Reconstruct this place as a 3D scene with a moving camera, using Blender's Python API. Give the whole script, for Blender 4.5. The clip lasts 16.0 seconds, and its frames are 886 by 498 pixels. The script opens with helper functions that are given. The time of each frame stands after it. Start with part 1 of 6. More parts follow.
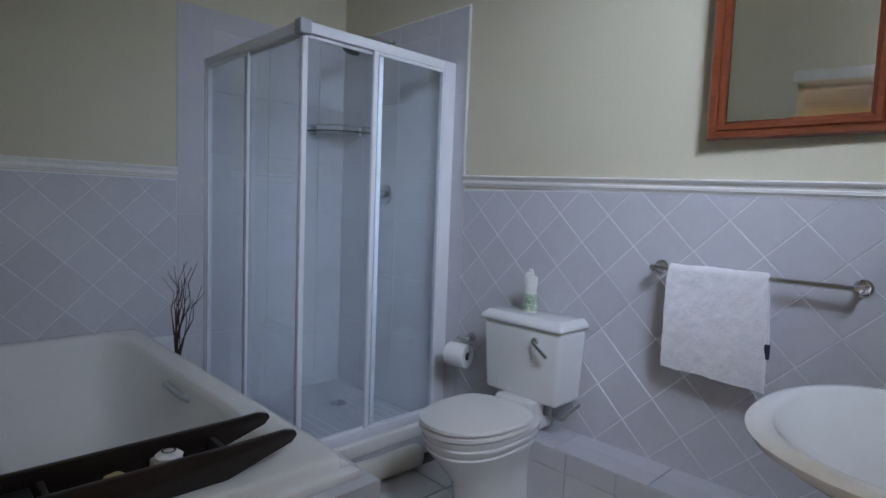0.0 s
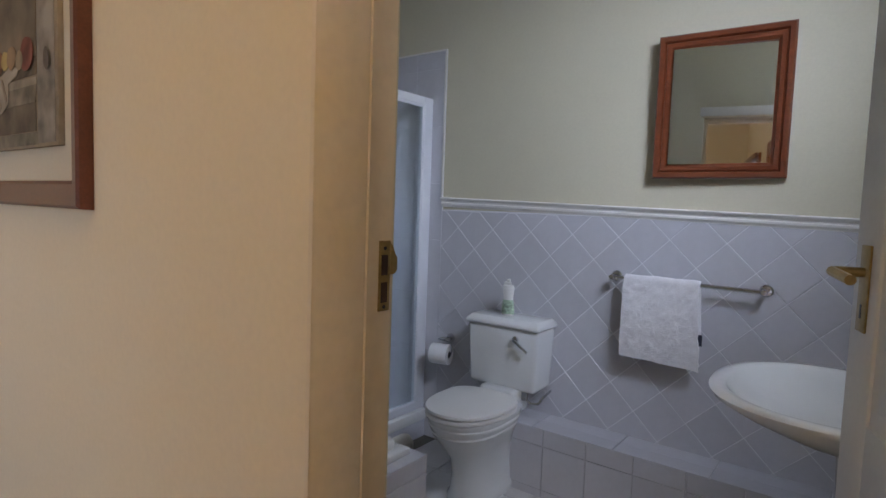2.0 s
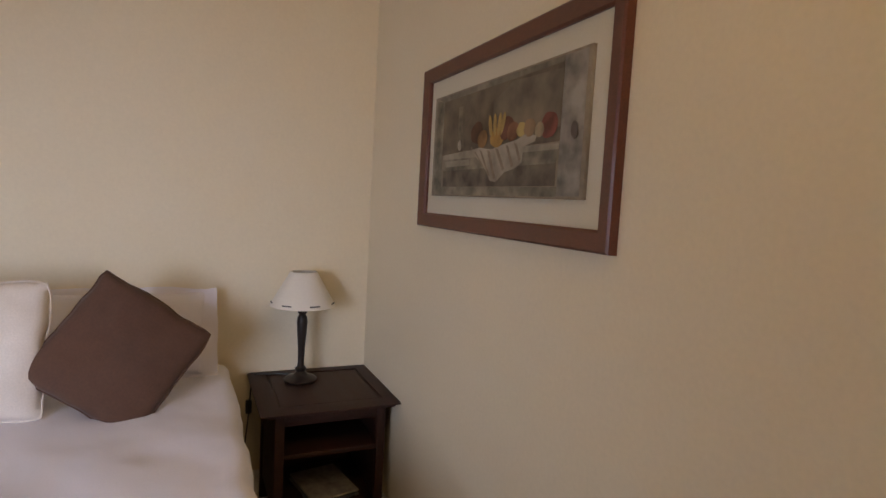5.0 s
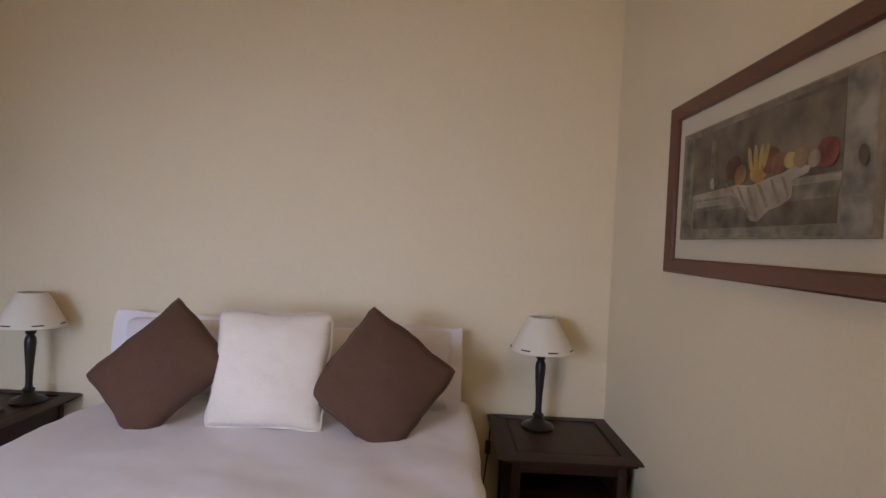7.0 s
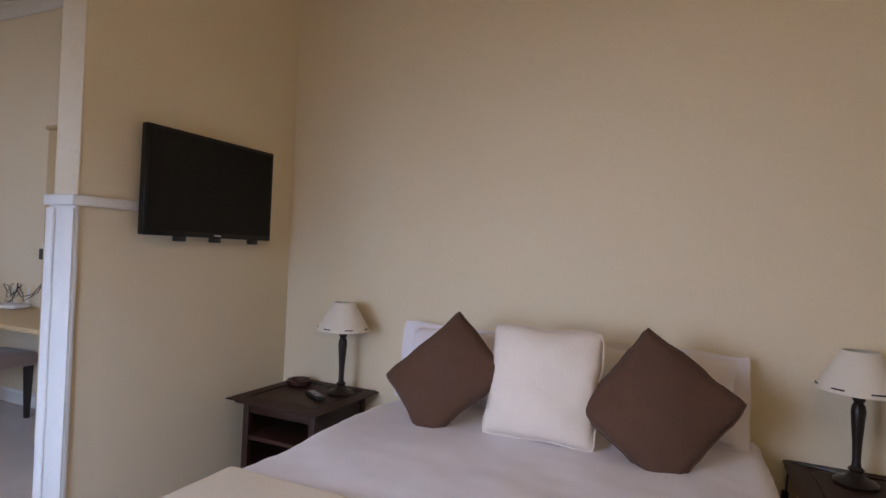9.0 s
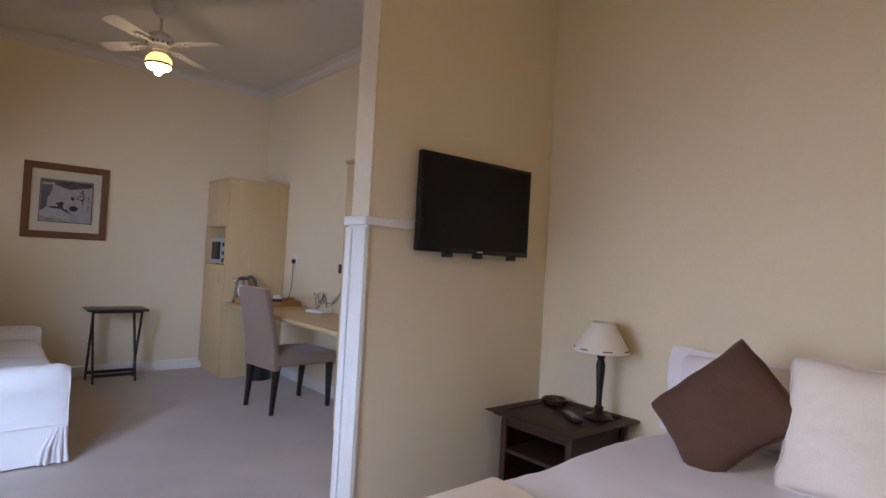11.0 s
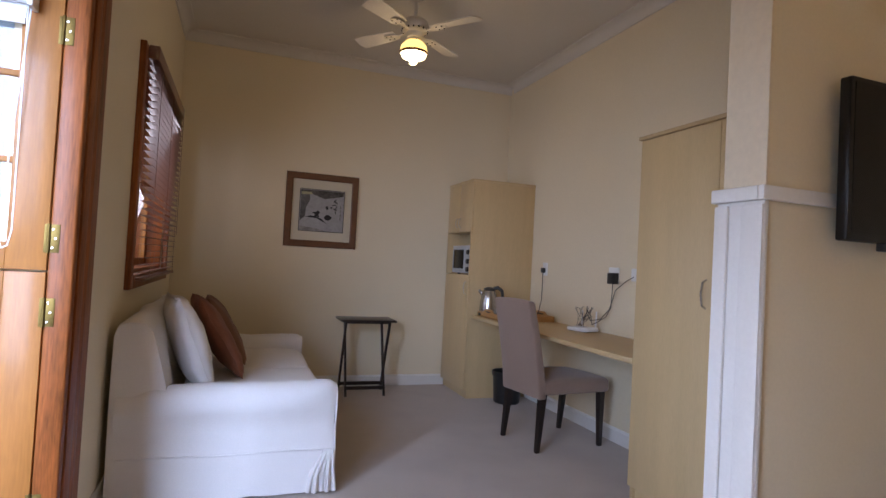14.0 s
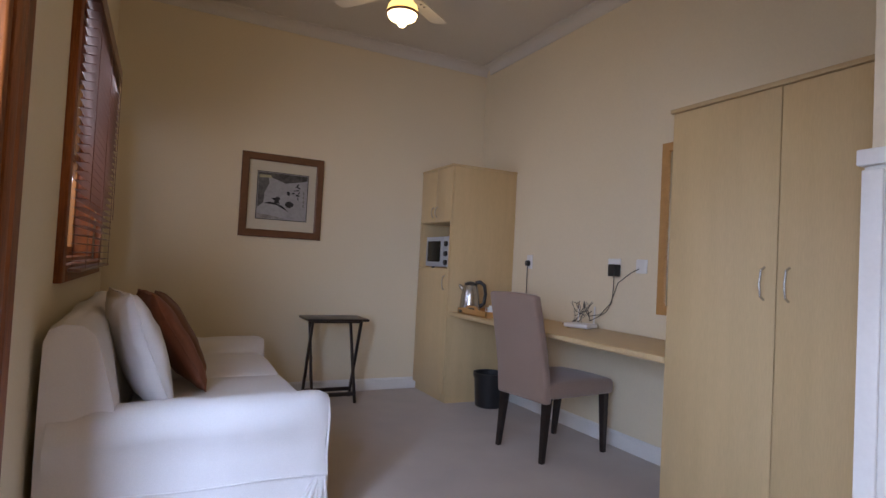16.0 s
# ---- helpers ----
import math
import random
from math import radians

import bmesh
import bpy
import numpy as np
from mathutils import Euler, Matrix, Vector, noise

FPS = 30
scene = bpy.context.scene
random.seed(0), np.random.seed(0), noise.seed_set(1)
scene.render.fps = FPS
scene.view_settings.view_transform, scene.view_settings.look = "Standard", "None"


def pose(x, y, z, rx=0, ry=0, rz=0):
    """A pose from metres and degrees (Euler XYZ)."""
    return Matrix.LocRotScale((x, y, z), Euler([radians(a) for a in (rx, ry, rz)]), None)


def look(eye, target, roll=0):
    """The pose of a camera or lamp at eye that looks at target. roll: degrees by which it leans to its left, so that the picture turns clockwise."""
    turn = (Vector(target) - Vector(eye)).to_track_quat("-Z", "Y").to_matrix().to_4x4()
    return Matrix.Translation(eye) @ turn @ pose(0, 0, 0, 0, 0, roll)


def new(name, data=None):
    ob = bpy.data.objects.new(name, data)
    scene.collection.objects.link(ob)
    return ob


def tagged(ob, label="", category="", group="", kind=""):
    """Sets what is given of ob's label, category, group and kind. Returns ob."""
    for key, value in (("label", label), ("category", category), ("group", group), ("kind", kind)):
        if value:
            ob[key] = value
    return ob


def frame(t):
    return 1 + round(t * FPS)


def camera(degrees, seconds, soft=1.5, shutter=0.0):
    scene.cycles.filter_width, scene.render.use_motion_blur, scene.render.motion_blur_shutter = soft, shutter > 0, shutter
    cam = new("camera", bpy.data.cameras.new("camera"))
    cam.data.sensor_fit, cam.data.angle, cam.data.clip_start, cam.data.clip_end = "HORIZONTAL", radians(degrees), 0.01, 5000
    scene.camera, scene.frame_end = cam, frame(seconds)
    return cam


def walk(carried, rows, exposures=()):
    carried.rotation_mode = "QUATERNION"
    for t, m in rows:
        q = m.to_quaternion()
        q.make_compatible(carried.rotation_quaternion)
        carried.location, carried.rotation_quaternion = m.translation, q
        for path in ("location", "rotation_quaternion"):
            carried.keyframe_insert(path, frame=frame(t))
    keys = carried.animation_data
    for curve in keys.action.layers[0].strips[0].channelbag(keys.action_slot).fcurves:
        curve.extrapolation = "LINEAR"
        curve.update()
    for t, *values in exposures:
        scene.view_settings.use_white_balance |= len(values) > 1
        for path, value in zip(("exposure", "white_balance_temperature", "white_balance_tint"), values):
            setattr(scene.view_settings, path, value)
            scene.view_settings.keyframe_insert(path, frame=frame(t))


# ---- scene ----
cam = camera(76.8, 16.0)
PATH = [
    (0, (0.137, 0.023, 1.193), (-1.293, 1.413, 1.037), 2.2),
    (0.5, (0.161, -0.093, 1.204), (-1.171, 1.39, 1.045), 2.1),
    (1, (0.176, -0.201, 1.223), (-1.071, 1.356, 1.068), 1.9),
    (1.5, (0.142, -0.335, 1.242), (-1.065, 1.252, 1.088), 1.8),
    (2, (0.128, -0.48, 1.28), (-1.07, 1.114, 1.133), 2.0),
    (2.5, (0.12, -0.593, 1.313), (-1.105, 0.982, 1.175), 2.0),
    (3, (0.087, -0.673, 1.322), (-1.263, 0.796, 1.175), 2.3),
    (3.5, (0.036, -0.728, 1.336), (-1.446, 0.606, 1.177), 2.8),
    (4, (0.006, -0.791, 1.344), (-1.589, 0.404, 1.18), 3.0),
    (4.2, (-0.006, -0.814, 1.343), (-1.653, 0.309, 1.179), 3.0),
    (6.5, (-0.03, -0.882, 1.345), (-2.015, -0.655, 1.251), 3.0),
    (7, (-0.021, -0.847, 1.325), (-2.02, -0.854, 1.294), 2.8),
    (7.5, (-0.013, -0.881, 1.33), (-2.002, -1.083, 1.313), 2.7),
    (8, (-0.011, -0.902, 1.327), (-1.966, -1.326, 1.304), 2.6),
    (8.5, (0.003, -0.928, 1.312), (-1.899, -1.549, 1.304), 2.6),
    (9, (0.021, -0.953, 1.301), (-1.799, -1.783, 1.312), 2.6),
    (9.5, (0.01, -0.955, 1.294), (-1.707, -1.98, 1.328), 2.6),
    (11.8, (0.0, -1.181, 1.252), (-1.076, -2.867, 1.295), 3.1),
    (12, (0.021, -1.267, 1.23), (-1.009, -2.981, 1.278), 3.0),
    (12.5, (-0.004, -1.461, 1.199), (-0.886, -3.255, 1.244), 3.1),
    (13, (-0.027, -1.608, 1.217), (-0.783, -3.459, 1.26), 3.0),
    (13.5, (-0.003, -1.788, 1.203), (-0.703, -3.662, 1.249), 3.1),
    (14, (0.029, -1.952, 1.19), (-0.655, -3.831, 1.244), 3.1),
    (14.5, (0.076, -2.089, 1.178), (-0.607, -3.968, 1.239), 3.0),
    (15, (0.112, -2.29, 1.154), (-0.617, -4.151, 1.226), 3.2),
    (15.5, (0.152, -2.402, 1.143), (-0.678, -4.22, 1.222), 3.1),
    (16, (0.191, -2.5, 1.12), (-0.706, -4.286, 1.182), 3.0),
]
EXPOSURES = [(0.0, 0.60, 6350, 11), (1.0, 0.58, 6400, 11), (1.8, 0.42, 6550, 12), (2.6, 0.26, 6750, 13), (3.5, 0.18, 6900, 14), (6.5, 0.0, 6550, 14), (9.5, -0.08, 6500, 14), (12.5, 0.0, 6850, 16), (15.0, -0.20, 6950, 16), (16.0, -0.15, 6950, 16)]
walk(cam, [(t, look(eye, target, roll)) for t, eye, target, roll in PATH], EXPOSURES)

# ---- plan, in metres ----
WX, EX = -2.55, 0.57            # west and east faces of bedroom and sitting room
PY, TY, SY = -0.09, -3.10, -7.20  # picture wall, television wall, south wall
BX, BE, BN, BS = -2.72, 0.40, 1.935, 0.058  # bathroom faces: west, east, north, south
CEIL = 3.075
DOOR_L, DOOR_R, DOOR_H = -0.332, 0.375, 1.935   # bathroom doorway

# ---- light ----
world = bpy.data.worlds.new("world")
scene.world = world
world.use_nodes = True
wn = world.node_tree.nodes
sky = wn.new("ShaderNodeTexSky")
sky.sky_type = 'NISHITA'
sky.sun_disc = False
sky.sun_elevation, sky.sun_rotation = radians(48), radians(-70)
sky.air_density, sky.dust_density = 1.0, 3.0
wn["Background"].inputs["Strength"].default_value = 0.14
world.node_tree.links.new(sky.outputs[0], wn["Background"].inputs[0])

sun = new("sun", bpy.data.lights.new("sun", 'SUN'))
sun.data.energy, sun.data.angle, sun.data.color = 0.8, radians(16), (1.0, 0.96, 0.9)
sun.matrix_world = look((-20, 8, 24), (0, 0, 0))


def opening_light(name, eye, target, w, h, power, colour, spread=180):
    lamp = new(name, bpy.data.lights.new(name, 'AREA'))
    lamp.data.shape, lamp.data.size, lamp.data.size_y = 'RECTANGLE', w, h
    lamp.data.energy, lamp.data.color = power, colour
    lamp.data.spread = radians(spread)
    lamp.matrix_world = look(eye, target)
    return lamp


opening_light("door_daylight", (1.35, -2.40, 1.60), (-0.05, -4.75, 0.40), 1.3, 1.9, 95, (0.47, 0.64, 1.0), 100)
opening_light("door_skylight", (0.86, -3.76, 1.25), (-2.5, -2.6, 0.9), 0.8, 1.7, 5, (0.70, 0.80, 1.0), 150)
opening_light("window_daylight", (0.72, -5.95, 1.62), (-2.0, -5.7, 0.6), 1.2, 1.0, 11.5, (0.76, 0.80, 1.0))
# added lamp behind an unseen, assumed window, to brighten the bed
opening_light("assumed_window_fill", (0.76, -2.45, 1.27), (-1.8, -1.25, 0.30), 1.15, 1.0, 13, (0.62, 0.74, 1.0), 88)
opening_light("bathroom_daylight", (0.63, 0.70, 2.25), (-0.35, 1.85, 1.0), 0.64, 0.54, 18.5, (0.68, 0.78, 1.0), 125)

# ---- materials ----


def ramp_mix(nt, fac, a, b):
    mix = nt.nodes.new("ShaderNodeMix")
    mix.data_type = 'RGBA'
    mix.inputs["A"].default_value, mix.inputs["B"].default_value = (*a, 1), (*b, 1)
    nt.links.new(fac, mix.inputs["Factor"])
    return mix.outputs["Result"]


def mat(name, colour, rough=0.5, vary=0.06, coarse=2.0, fine=60.0, bump=0.05, metal=0.0, stretch=(1, 1, 1), dark=None, coat=0.0, sheen=0.0, random_tint=0.0, depth=0.002, spec=0.5):
    """A surface with variation at two scales: broad patches and fine grain, both also as relief."""
    m = bpy.data.materials.new(name)
    m.use_nodes = True
    nt = m.node_tree
    b = nt.nodes["Principled BSDF"]
    tc = nt.nodes.new("ShaderNodeTexCoord")
    mp = nt.nodes.new("ShaderNodeMapping")
    mp.inputs["Scale"].default_value = stretch
    nt.links.new(tc.outputs["Object"], mp.inputs["Vector"])
    n1, n2 = nt.nodes.new("ShaderNodeTexNoise"), nt.nodes.new("ShaderNodeTexNoise")
    n1.inputs["Scale"].default_value, n2.inputs["Scale"].default_value = coarse, fine
    n1.inputs["Detail"].default_value, n2.inputs["Detail"].default_value = 4, 5
    for n in (n1, n2):
        nt.links.new(mp.outputs[0], n.inputs["Vector"])
    add = nt.nodes.new("ShaderNodeMath")
    add.operation = 'ADD'
    half = nt.nodes.new("ShaderNodeMath")
    half.operation = 'MULTIPLY_ADD'
    half.inputs[1].default_value, half.inputs[2].default_value = 0.5, 0.0
    nt.links.new(n1.outputs["Fac"], add.inputs[0])
    nt.links.new(n2.outputs["Fac"], add.inputs[1])
    nt.links.new(add.outputs[0], half.inputs[0])
    mr = nt.nodes.new("ShaderNodeMapRange")
    mr.inputs["From Min"].default_value, mr.inputs["From Max"].default_value = 0.35, 0.65
    nt.links.new(half.outputs[0], mr.inputs["Value"])
    low = dark or tuple(c * (1 - 2 * vary) for c in colour)
    out = ramp_mix(nt, mr.outputs[0], low, colour)
    if random_tint:
        info = nt.nodes.new("ShaderNodeObjectInfo")
        hsv = nt.nodes.new("ShaderNodeHueSaturation")
        m2 = nt.nodes.new("ShaderNodeMapRange")
        m2.inputs["To Min"].default_value, m2.inputs["To Max"].default_value = 1 - random_tint, 1 + random_tint * 0.3
        nt.links.new(info.outputs["Random"], m2.inputs["Value"])
        nt.links.new(m2.outputs[0], hsv.inputs["Value"])
        nt.links.new(out, hsv.inputs["Color"])
        out = hsv.outputs[0]
    nt.links.new(out, b.inputs["Base Color"])
    b.inputs["Metallic"].default_value = metal
    b.inputs["Specular IOR Level"].default_value = spec
    rr = nt.nodes.new("ShaderNodeMapRange")
    rr.inputs["To Min"].default_value, rr.inputs["To Max"].default_value = max(0.02, rough * 0.85), min(1.0, rough * 1.15)
    nt.links.new(n1.outputs["Fac"], rr.inputs["Value"])
    nt.links.new(rr.outputs[0], b.inputs["Roughness"])
    if coat:
        b.inputs["Coat Weight"].default_value, b.inputs["Coat Roughness"].default_value = coat, 0.08
    if sheen:
        b.inputs["Sheen Weight"].default_value, b.inputs["Sheen Roughness"].default_value = sheen, 0.5
    if bump:
        bp = nt.nodes.new("ShaderNodeBump")
        bp.inputs["Strength"].default_value, bp.inputs["Distance"].default_value = bump, depth
        nt.links.new(half.outputs[0], bp.inputs["Height"])
        nt.links.new(bp.outputs[0], b.inputs["Normal"])
    return m


def glass(name, colour=(0.9, 0.95, 0.95), rough=0.0):
    m = bpy.data.materials.new(name)
    m.use_nodes = True
    b = m.node_tree.nodes["Principled BSDF"]
    b.inputs["Base Color"].default_value = (*colour, 1)
    b.inputs["Transmission Weight"].default_value = 1.0
    b.inputs["Roughness"].default_value = rough
    b.inputs["IOR"].default_value = 1.45
    return m


def emitter(name, colour, power):
    m = bpy.data.materials.new(name)
    m.use_nodes = True
    b = m.node_tree.nodes["Principled BSDF"]
    b.inputs["Base Color"].default_value = (*colour, 1)
    b.inputs["Emission Color"].default_value = (*colour, 1)
    b.inputs["Emission Strength"].default_value = power
    return m


CREAM = mat("cream_wall_paint", (0.787, 0.677, 0.484), 0.75, 0.03, 1.2, 90, 0.10)
BATH_CREAM = mat("bathroom_wall_paint", (0.62, 0.575, 0.43), 0.7, 0.03, 1.2, 90, 0.08)
WHITE = mat("white_gloss_paint", (0.78, 0.76, 0.72), 0.35, 0.03, 2, 80, 0.05)
FRAME_CREAM = mat("cream_door_frame_paint", (0.76, 0.645, 0.47), 0.45, 0.05, 3, 60, 0.06)
CEILING = mat("ceiling_paint", (0.70, 0.66, 0.60), 0.8, 0.03, 1.5, 70, 0.08)
CARPET = mat("beige_carpet", (0.50, 0.42, 0.36), 0.95, 0.10, 3, 420, 0.6, sheen=0.2, depth=0.004)
TILE = mat("glazed_white_tile", (0.60, 0.595, 0.63), 0.22, 0.03, 4, 40, 0.03, random_tint=0.05)
FLOOR_TILE = mat("white_floor_tile", (0.70, 0.69, 0.68), 0.3, 0.05, 5, 60, 0.03, random_tint=0.06)
GROUT = mat("pale_grout", (0.76, 0.76, 0.78), 0.85, 0.05, 8, 120, 0.1)
GREY_GROUT = mat("grey_grout", (0.16, 0.15, 0.14), 0.9, 0.1, 8, 120, 0.1)
CERAMIC = mat("glazed_ceramic", (0.80, 0.81, 0.80), 0.10, 0.01, 2, 30, 0.01, coat=0.3)
ACRYLIC = mat("white_acrylic", (0.80, 0.79, 0.76), 0.2, 0.015, 2, 40, 0.02)
ALU = mat("white_coated_aluminium", (0.76, 0.77, 0.80), 0.35, 0.02, 4, 90, 0.02)
CHROME = mat("chrome", (0.75, 0.75, 0.76), 0.12, 0.03, 6, 80, 0.0, metal=1.0)
HINGEBRASS = mat("dull_hinge_brass", (0.24, 0.16, 0.05), 0.55, 0.2, 14, 120, 0.05, metal=1.0)
BRASS = mat("aged_brass", (0.48, 0.34, 0.14), 0.35, 0.15, 12, 120, 0.05, metal=1.0)
LATCHSHADE = mat("mortise_shade", (0.05, 0.025, 0.015), 0.8, 0.2, 20, 120, 0.1)
DARKWOOD = mat("dark_stained_wood", (0.045, 0.018, 0.012), 0.5, 0.2, 3, 30, 0.12, stretch=(1, 8, 8), spec=0.3)
BLACKWOOD = mat("black_brown_wood", (0.022, 0.014, 0.012), 0.35, 0.2, 3, 40, 0.1, stretch=(6, 6, 1))
REDWOOD = mat("reddish_mahogany", (0.20, 0.050, 0.018), 0.3, 0.18, 3, 24, 0.12, stretch=(2, 2, 10), coat=0.35)
PICWOOD = mat("brown_frame_wood", (0.13, 0.035, 0.016), 0.38, 0.16, 3, 24, 0.12, stretch=(3, 8, 8), coat=0.2)
OAKFRAME = mat("walnut_frame_wood", (0.16, 0.062, 0.025), 0.4, 0.16, 3, 26, 0.12, stretch=(3, 8, 8), coat=0.15)
DOORWOOD = mat("varnished_pine", (0.40, 0.155, 0.036), 0.45, 0.12, 2.5, 18, 0.10, stretch=(9, 9, 0.8), coat=0.12, spec=0.3)
DOORFRAME = mat("varnished_red_meranti", (0.35, 0.098, 0.022), 0.45, 0.30, 2.5, 18, 0.15, stretch=(9, 9, 0.8), coat=0.06, spec=0.25)
BLINDWOOD = mat("mahogany_blind", (0.22, 0.10, 0.068), 0.35, 0.15, 3, 30, 0.1, stretch=(8, 1, 8), coat=0.35)
MELAMINE = mat("maple_melamine", (0.63, 0.455, 0.24), 0.42, 0.06, 2, 30, 0.04, stretch=(7, 7, 0.7))
MELEDGE = mat("maple_edging", (0.52, 0.36, 0.18), 0.45, 0.06, 2, 30, 0.04)
FABRIC = mat("taupe_chair_fabric", (0.30, 0.20, 0.15), 0.9, 0.08, 4, 300, 0.35, sheen=0.3)
SLIP = mat("white_cotton_slipcover", (0.80, 0.77, 0.75), 0.9, 0.04, 3, 220, 0.25, sheen=0.15)
LINEN = mat("white_bed_linen", (0.80, 0.76, 0.80), 0.85, 0.03, 3, 240, 0.2, sheen=0.15)
THROW = mat("cream_throw", (0.72, 0.62, 0.50), 0.9, 0.05, 4, 200, 0.4)
CREAMCUSH = mat("cream_woven_cushion", (0.78, 0.69, 0.60), 0.9, 0.06, 4, 180, 0.5, sheen=0.2)
BROWNCUSH = mat("brown_suede_cushion", (0.105, 0.048, 0.027), 0.9, 0.12, 4, 120, 0.3, sheen=0.05)
RUSTCUSH = mat("rust_cushion", (0.24, 0.075, 0.033), 0.85, 0.12, 4, 120, 0.3, sheen=0.05)
OCHRECUSH = mat("brown_ochre_cushion", (0.20, 0.082, 0.038), 0.85, 0.12, 4, 120, 0.3, sheen=0.05)
TOWEL = mat("white_terry", (0.88, 0.86, 0.88), 0.95, 0.06, 30, 190, 0.6, sheen=0.3, depth=0.007)
SHADE = mat("cream_paper_shade", (0.78, 0.72, 0.62), 0.7, 0.03, 3, 120, 0.08)
BLACKPLASTIC = mat("black_plastic", (0.018, 0.018, 0.019), 0.35, 0.1, 6, 120, 0.04)
TVBLACK = mat("gloss_black_plastic", (0.008, 0.008, 0.009), 0.22, 0.1, 6, 120, 0.02, spec=0.35)
SCREEN = mat("dark_screen", (0.006, 0.005, 0.005), 0.25, 0.05, 3, 40, 0.0, spec=0.18)
GREYPLASTIC = mat("silver_plastic", (0.42, 0.43, 0.45), 0.4, 0.04, 5, 90, 0.03)
WHITEPLASTIC = mat("white_plastic", (0.80, 0.79, 0.76), 0.4, 0.02, 5, 90, 0.02)
PAPERMAT = mat("ivory_mount_card", (0.62, 0.56, 0.43), 0.9, 0.03, 4, 200, 0.05)
STEEL = mat("brushed_steel", (0.55, 0.55, 0.55), 0.25, 0.1, 4, 120, 0.02, metal=1.0, stretch=(1, 1, 20))
TRAYWOOD = mat("honey_tray_wood", (0.55, 0.28, 0.09), 0.4, 0.12, 3, 40, 0.08, stretch=(6, 1, 6))
TWIG = mat("dark_red_twig", (0.05, 0.018, 0.016), 0.7, 0.2, 20, 90, 0.1)
PAPER = mat("white_tissue", (0.84, 0.83, 0.82), 0.95, 0.03, 20, 200, 0.3)
MATROLL = mat("cream_bath_mat", (0.70, 0.66, 0.58), 0.95, 0.06, 10, 200, 0.8)
BLUEGLASS = glass("shower_glass", (0.86, 0.93, 0.95), 0.02)
CLEAR = glass("window_glass", (0.95, 0.97, 0.97))
MIRROR = mat("mirror_silver", (0.86, 0.88, 0.87), 0.02, 0.0, 2, 30, 0.0, metal=1.0)
BLACKINK = mat("black_ink", (0.03, 0.03, 0.03), 0.8, 0.1, 10, 80, 0.0)
BLINDCLOTH = mat("white_roller_blind_cloth", (0.80, 0.80, 0.80), 0.8, 0.03, 6, 200, 0.1)

# ---- building helpers ----


def thing(name, loc=(0, 0, 0), rz=0.0, label="", category="", group="", kind=""):
    ob = new(name)
    ob.empty_display_size = 0.1
    ob.matrix_world = pose(*loc, 0, 0, rz)
    return tagged(ob, label, category, group, kind)


def part(name, bm, material, parent=None, label="", smooth=35, m=None):
    """Links a bmesh as one mesh object under a thing or a part."""
    if m is not None:
        bm.transform(m)
    bm.normal_update()
    me = bpy.data.meshes.new(name)
    bm.to_mesh(me)
    bm.free()
    me.materials.append(material)
    if smooth:
        me.shade_smooth()
        me.set_sharp_from_angle(angle=radians(smooth))
    ob = new(name, me)
    if parent is not None:
        ob.parent = parent
    return tagged(ob, label)


def solid(name, bm, material, label="", category="", kind="", smooth=35, group=""):
    return tagged(part(name, bm, material, None, label, smooth), label, category, group, kind)


def box(x0, x1, y0, y1, z0, z1, bevel=0.0, seg=2, bm=None):
    """A box by its bounds, its edges rounded."""
    own = bmesh.new()
    bmesh.ops.create_cube(own, size=1)
    for v in own.verts:
        v.co = Vector((x0 + (v.co.x + 0.5) * (x1 - x0), y0 + (v.co.y + 0.5) * (y1 - y0), z0 + (v.co.z + 0.5) * (z1 - z0)))
    if bevel:
        bmesh.ops.bevel(own, geom=own.edges[:], offset=bevel, segments=seg, profile=0.5, affect='EDGES')
    if bm is None:
        return own
    return absorb(bm, own)


def absorb(bm, other):
    me = bpy.data.meshes.new("tmp")
    other.to_mesh(me)
    other.free()
    bm.from_mesh(me)
    bpy.data.meshes.remove(me)
    return bm


def boxes(*bounds, bevel=0.0, seg=2):
    bm = bmesh.new()
    for b in bounds:
        box(*b, bevel=bevel, seg=seg, bm=bm)
    return bm


def lathe(profile, n=32, close=True):
    """A turned body from (radius, height) pairs."""
    bm = bmesh.new()
    rings = []
    for r, z in profile:
        rings.append([bm.verts.new((r * math.cos(2 * math.pi * k / n), r * math.sin(2 * math.pi * k / n), z)) for k in range(n)])
    for a, b in zip(rings, rings[1:]):
        for k in range(n):
            bm.faces.new((a[k], a[(k + 1) % n], b[(k + 1) % n], b[k]))
    if close:
        bm.faces.new(list(reversed(rings[0])))
        bm.faces.new(rings[-1])
    bmesh.ops.recalc_face_normals(bm, faces=bm.faces[:])
    return bm


def tube(points, radius, n=8, bm=None, taper=1.0):
    """A round bar along points."""
    bm = bm or bmesh.new()
    pts = [Vector(p) for p in points]
    rings = []
    side = None
    for i, p in enumerate(pts):
        way = (pts[min(i + 1, len(pts) - 1)] - pts[max(i - 1, 0)]).normalized()
        if side is None:
            side = way.orthogonal().normalized()
        side = (side - way * side.dot(way)).normalized()
        up = way.cross(side)
        r = radius * (1 + (taper - 1) * i / max(1, len(pts) - 1))
        rings.append([bm.verts.new(p + r * (math.cos(2 * math.pi * k / n) * side + math.sin(2 * math.pi * k / n) * up)) for k in range(n)])
    for a, b in zip(rings, rings[1:]):
        for k in range(n):
            bm.faces.new((a[k], a[(k + 1) % n], b[(k + 1) % n], b[k]))
    bm.faces.new(list(reversed(rings[0])))
    bm.faces.new(rings[-1])
    return bm


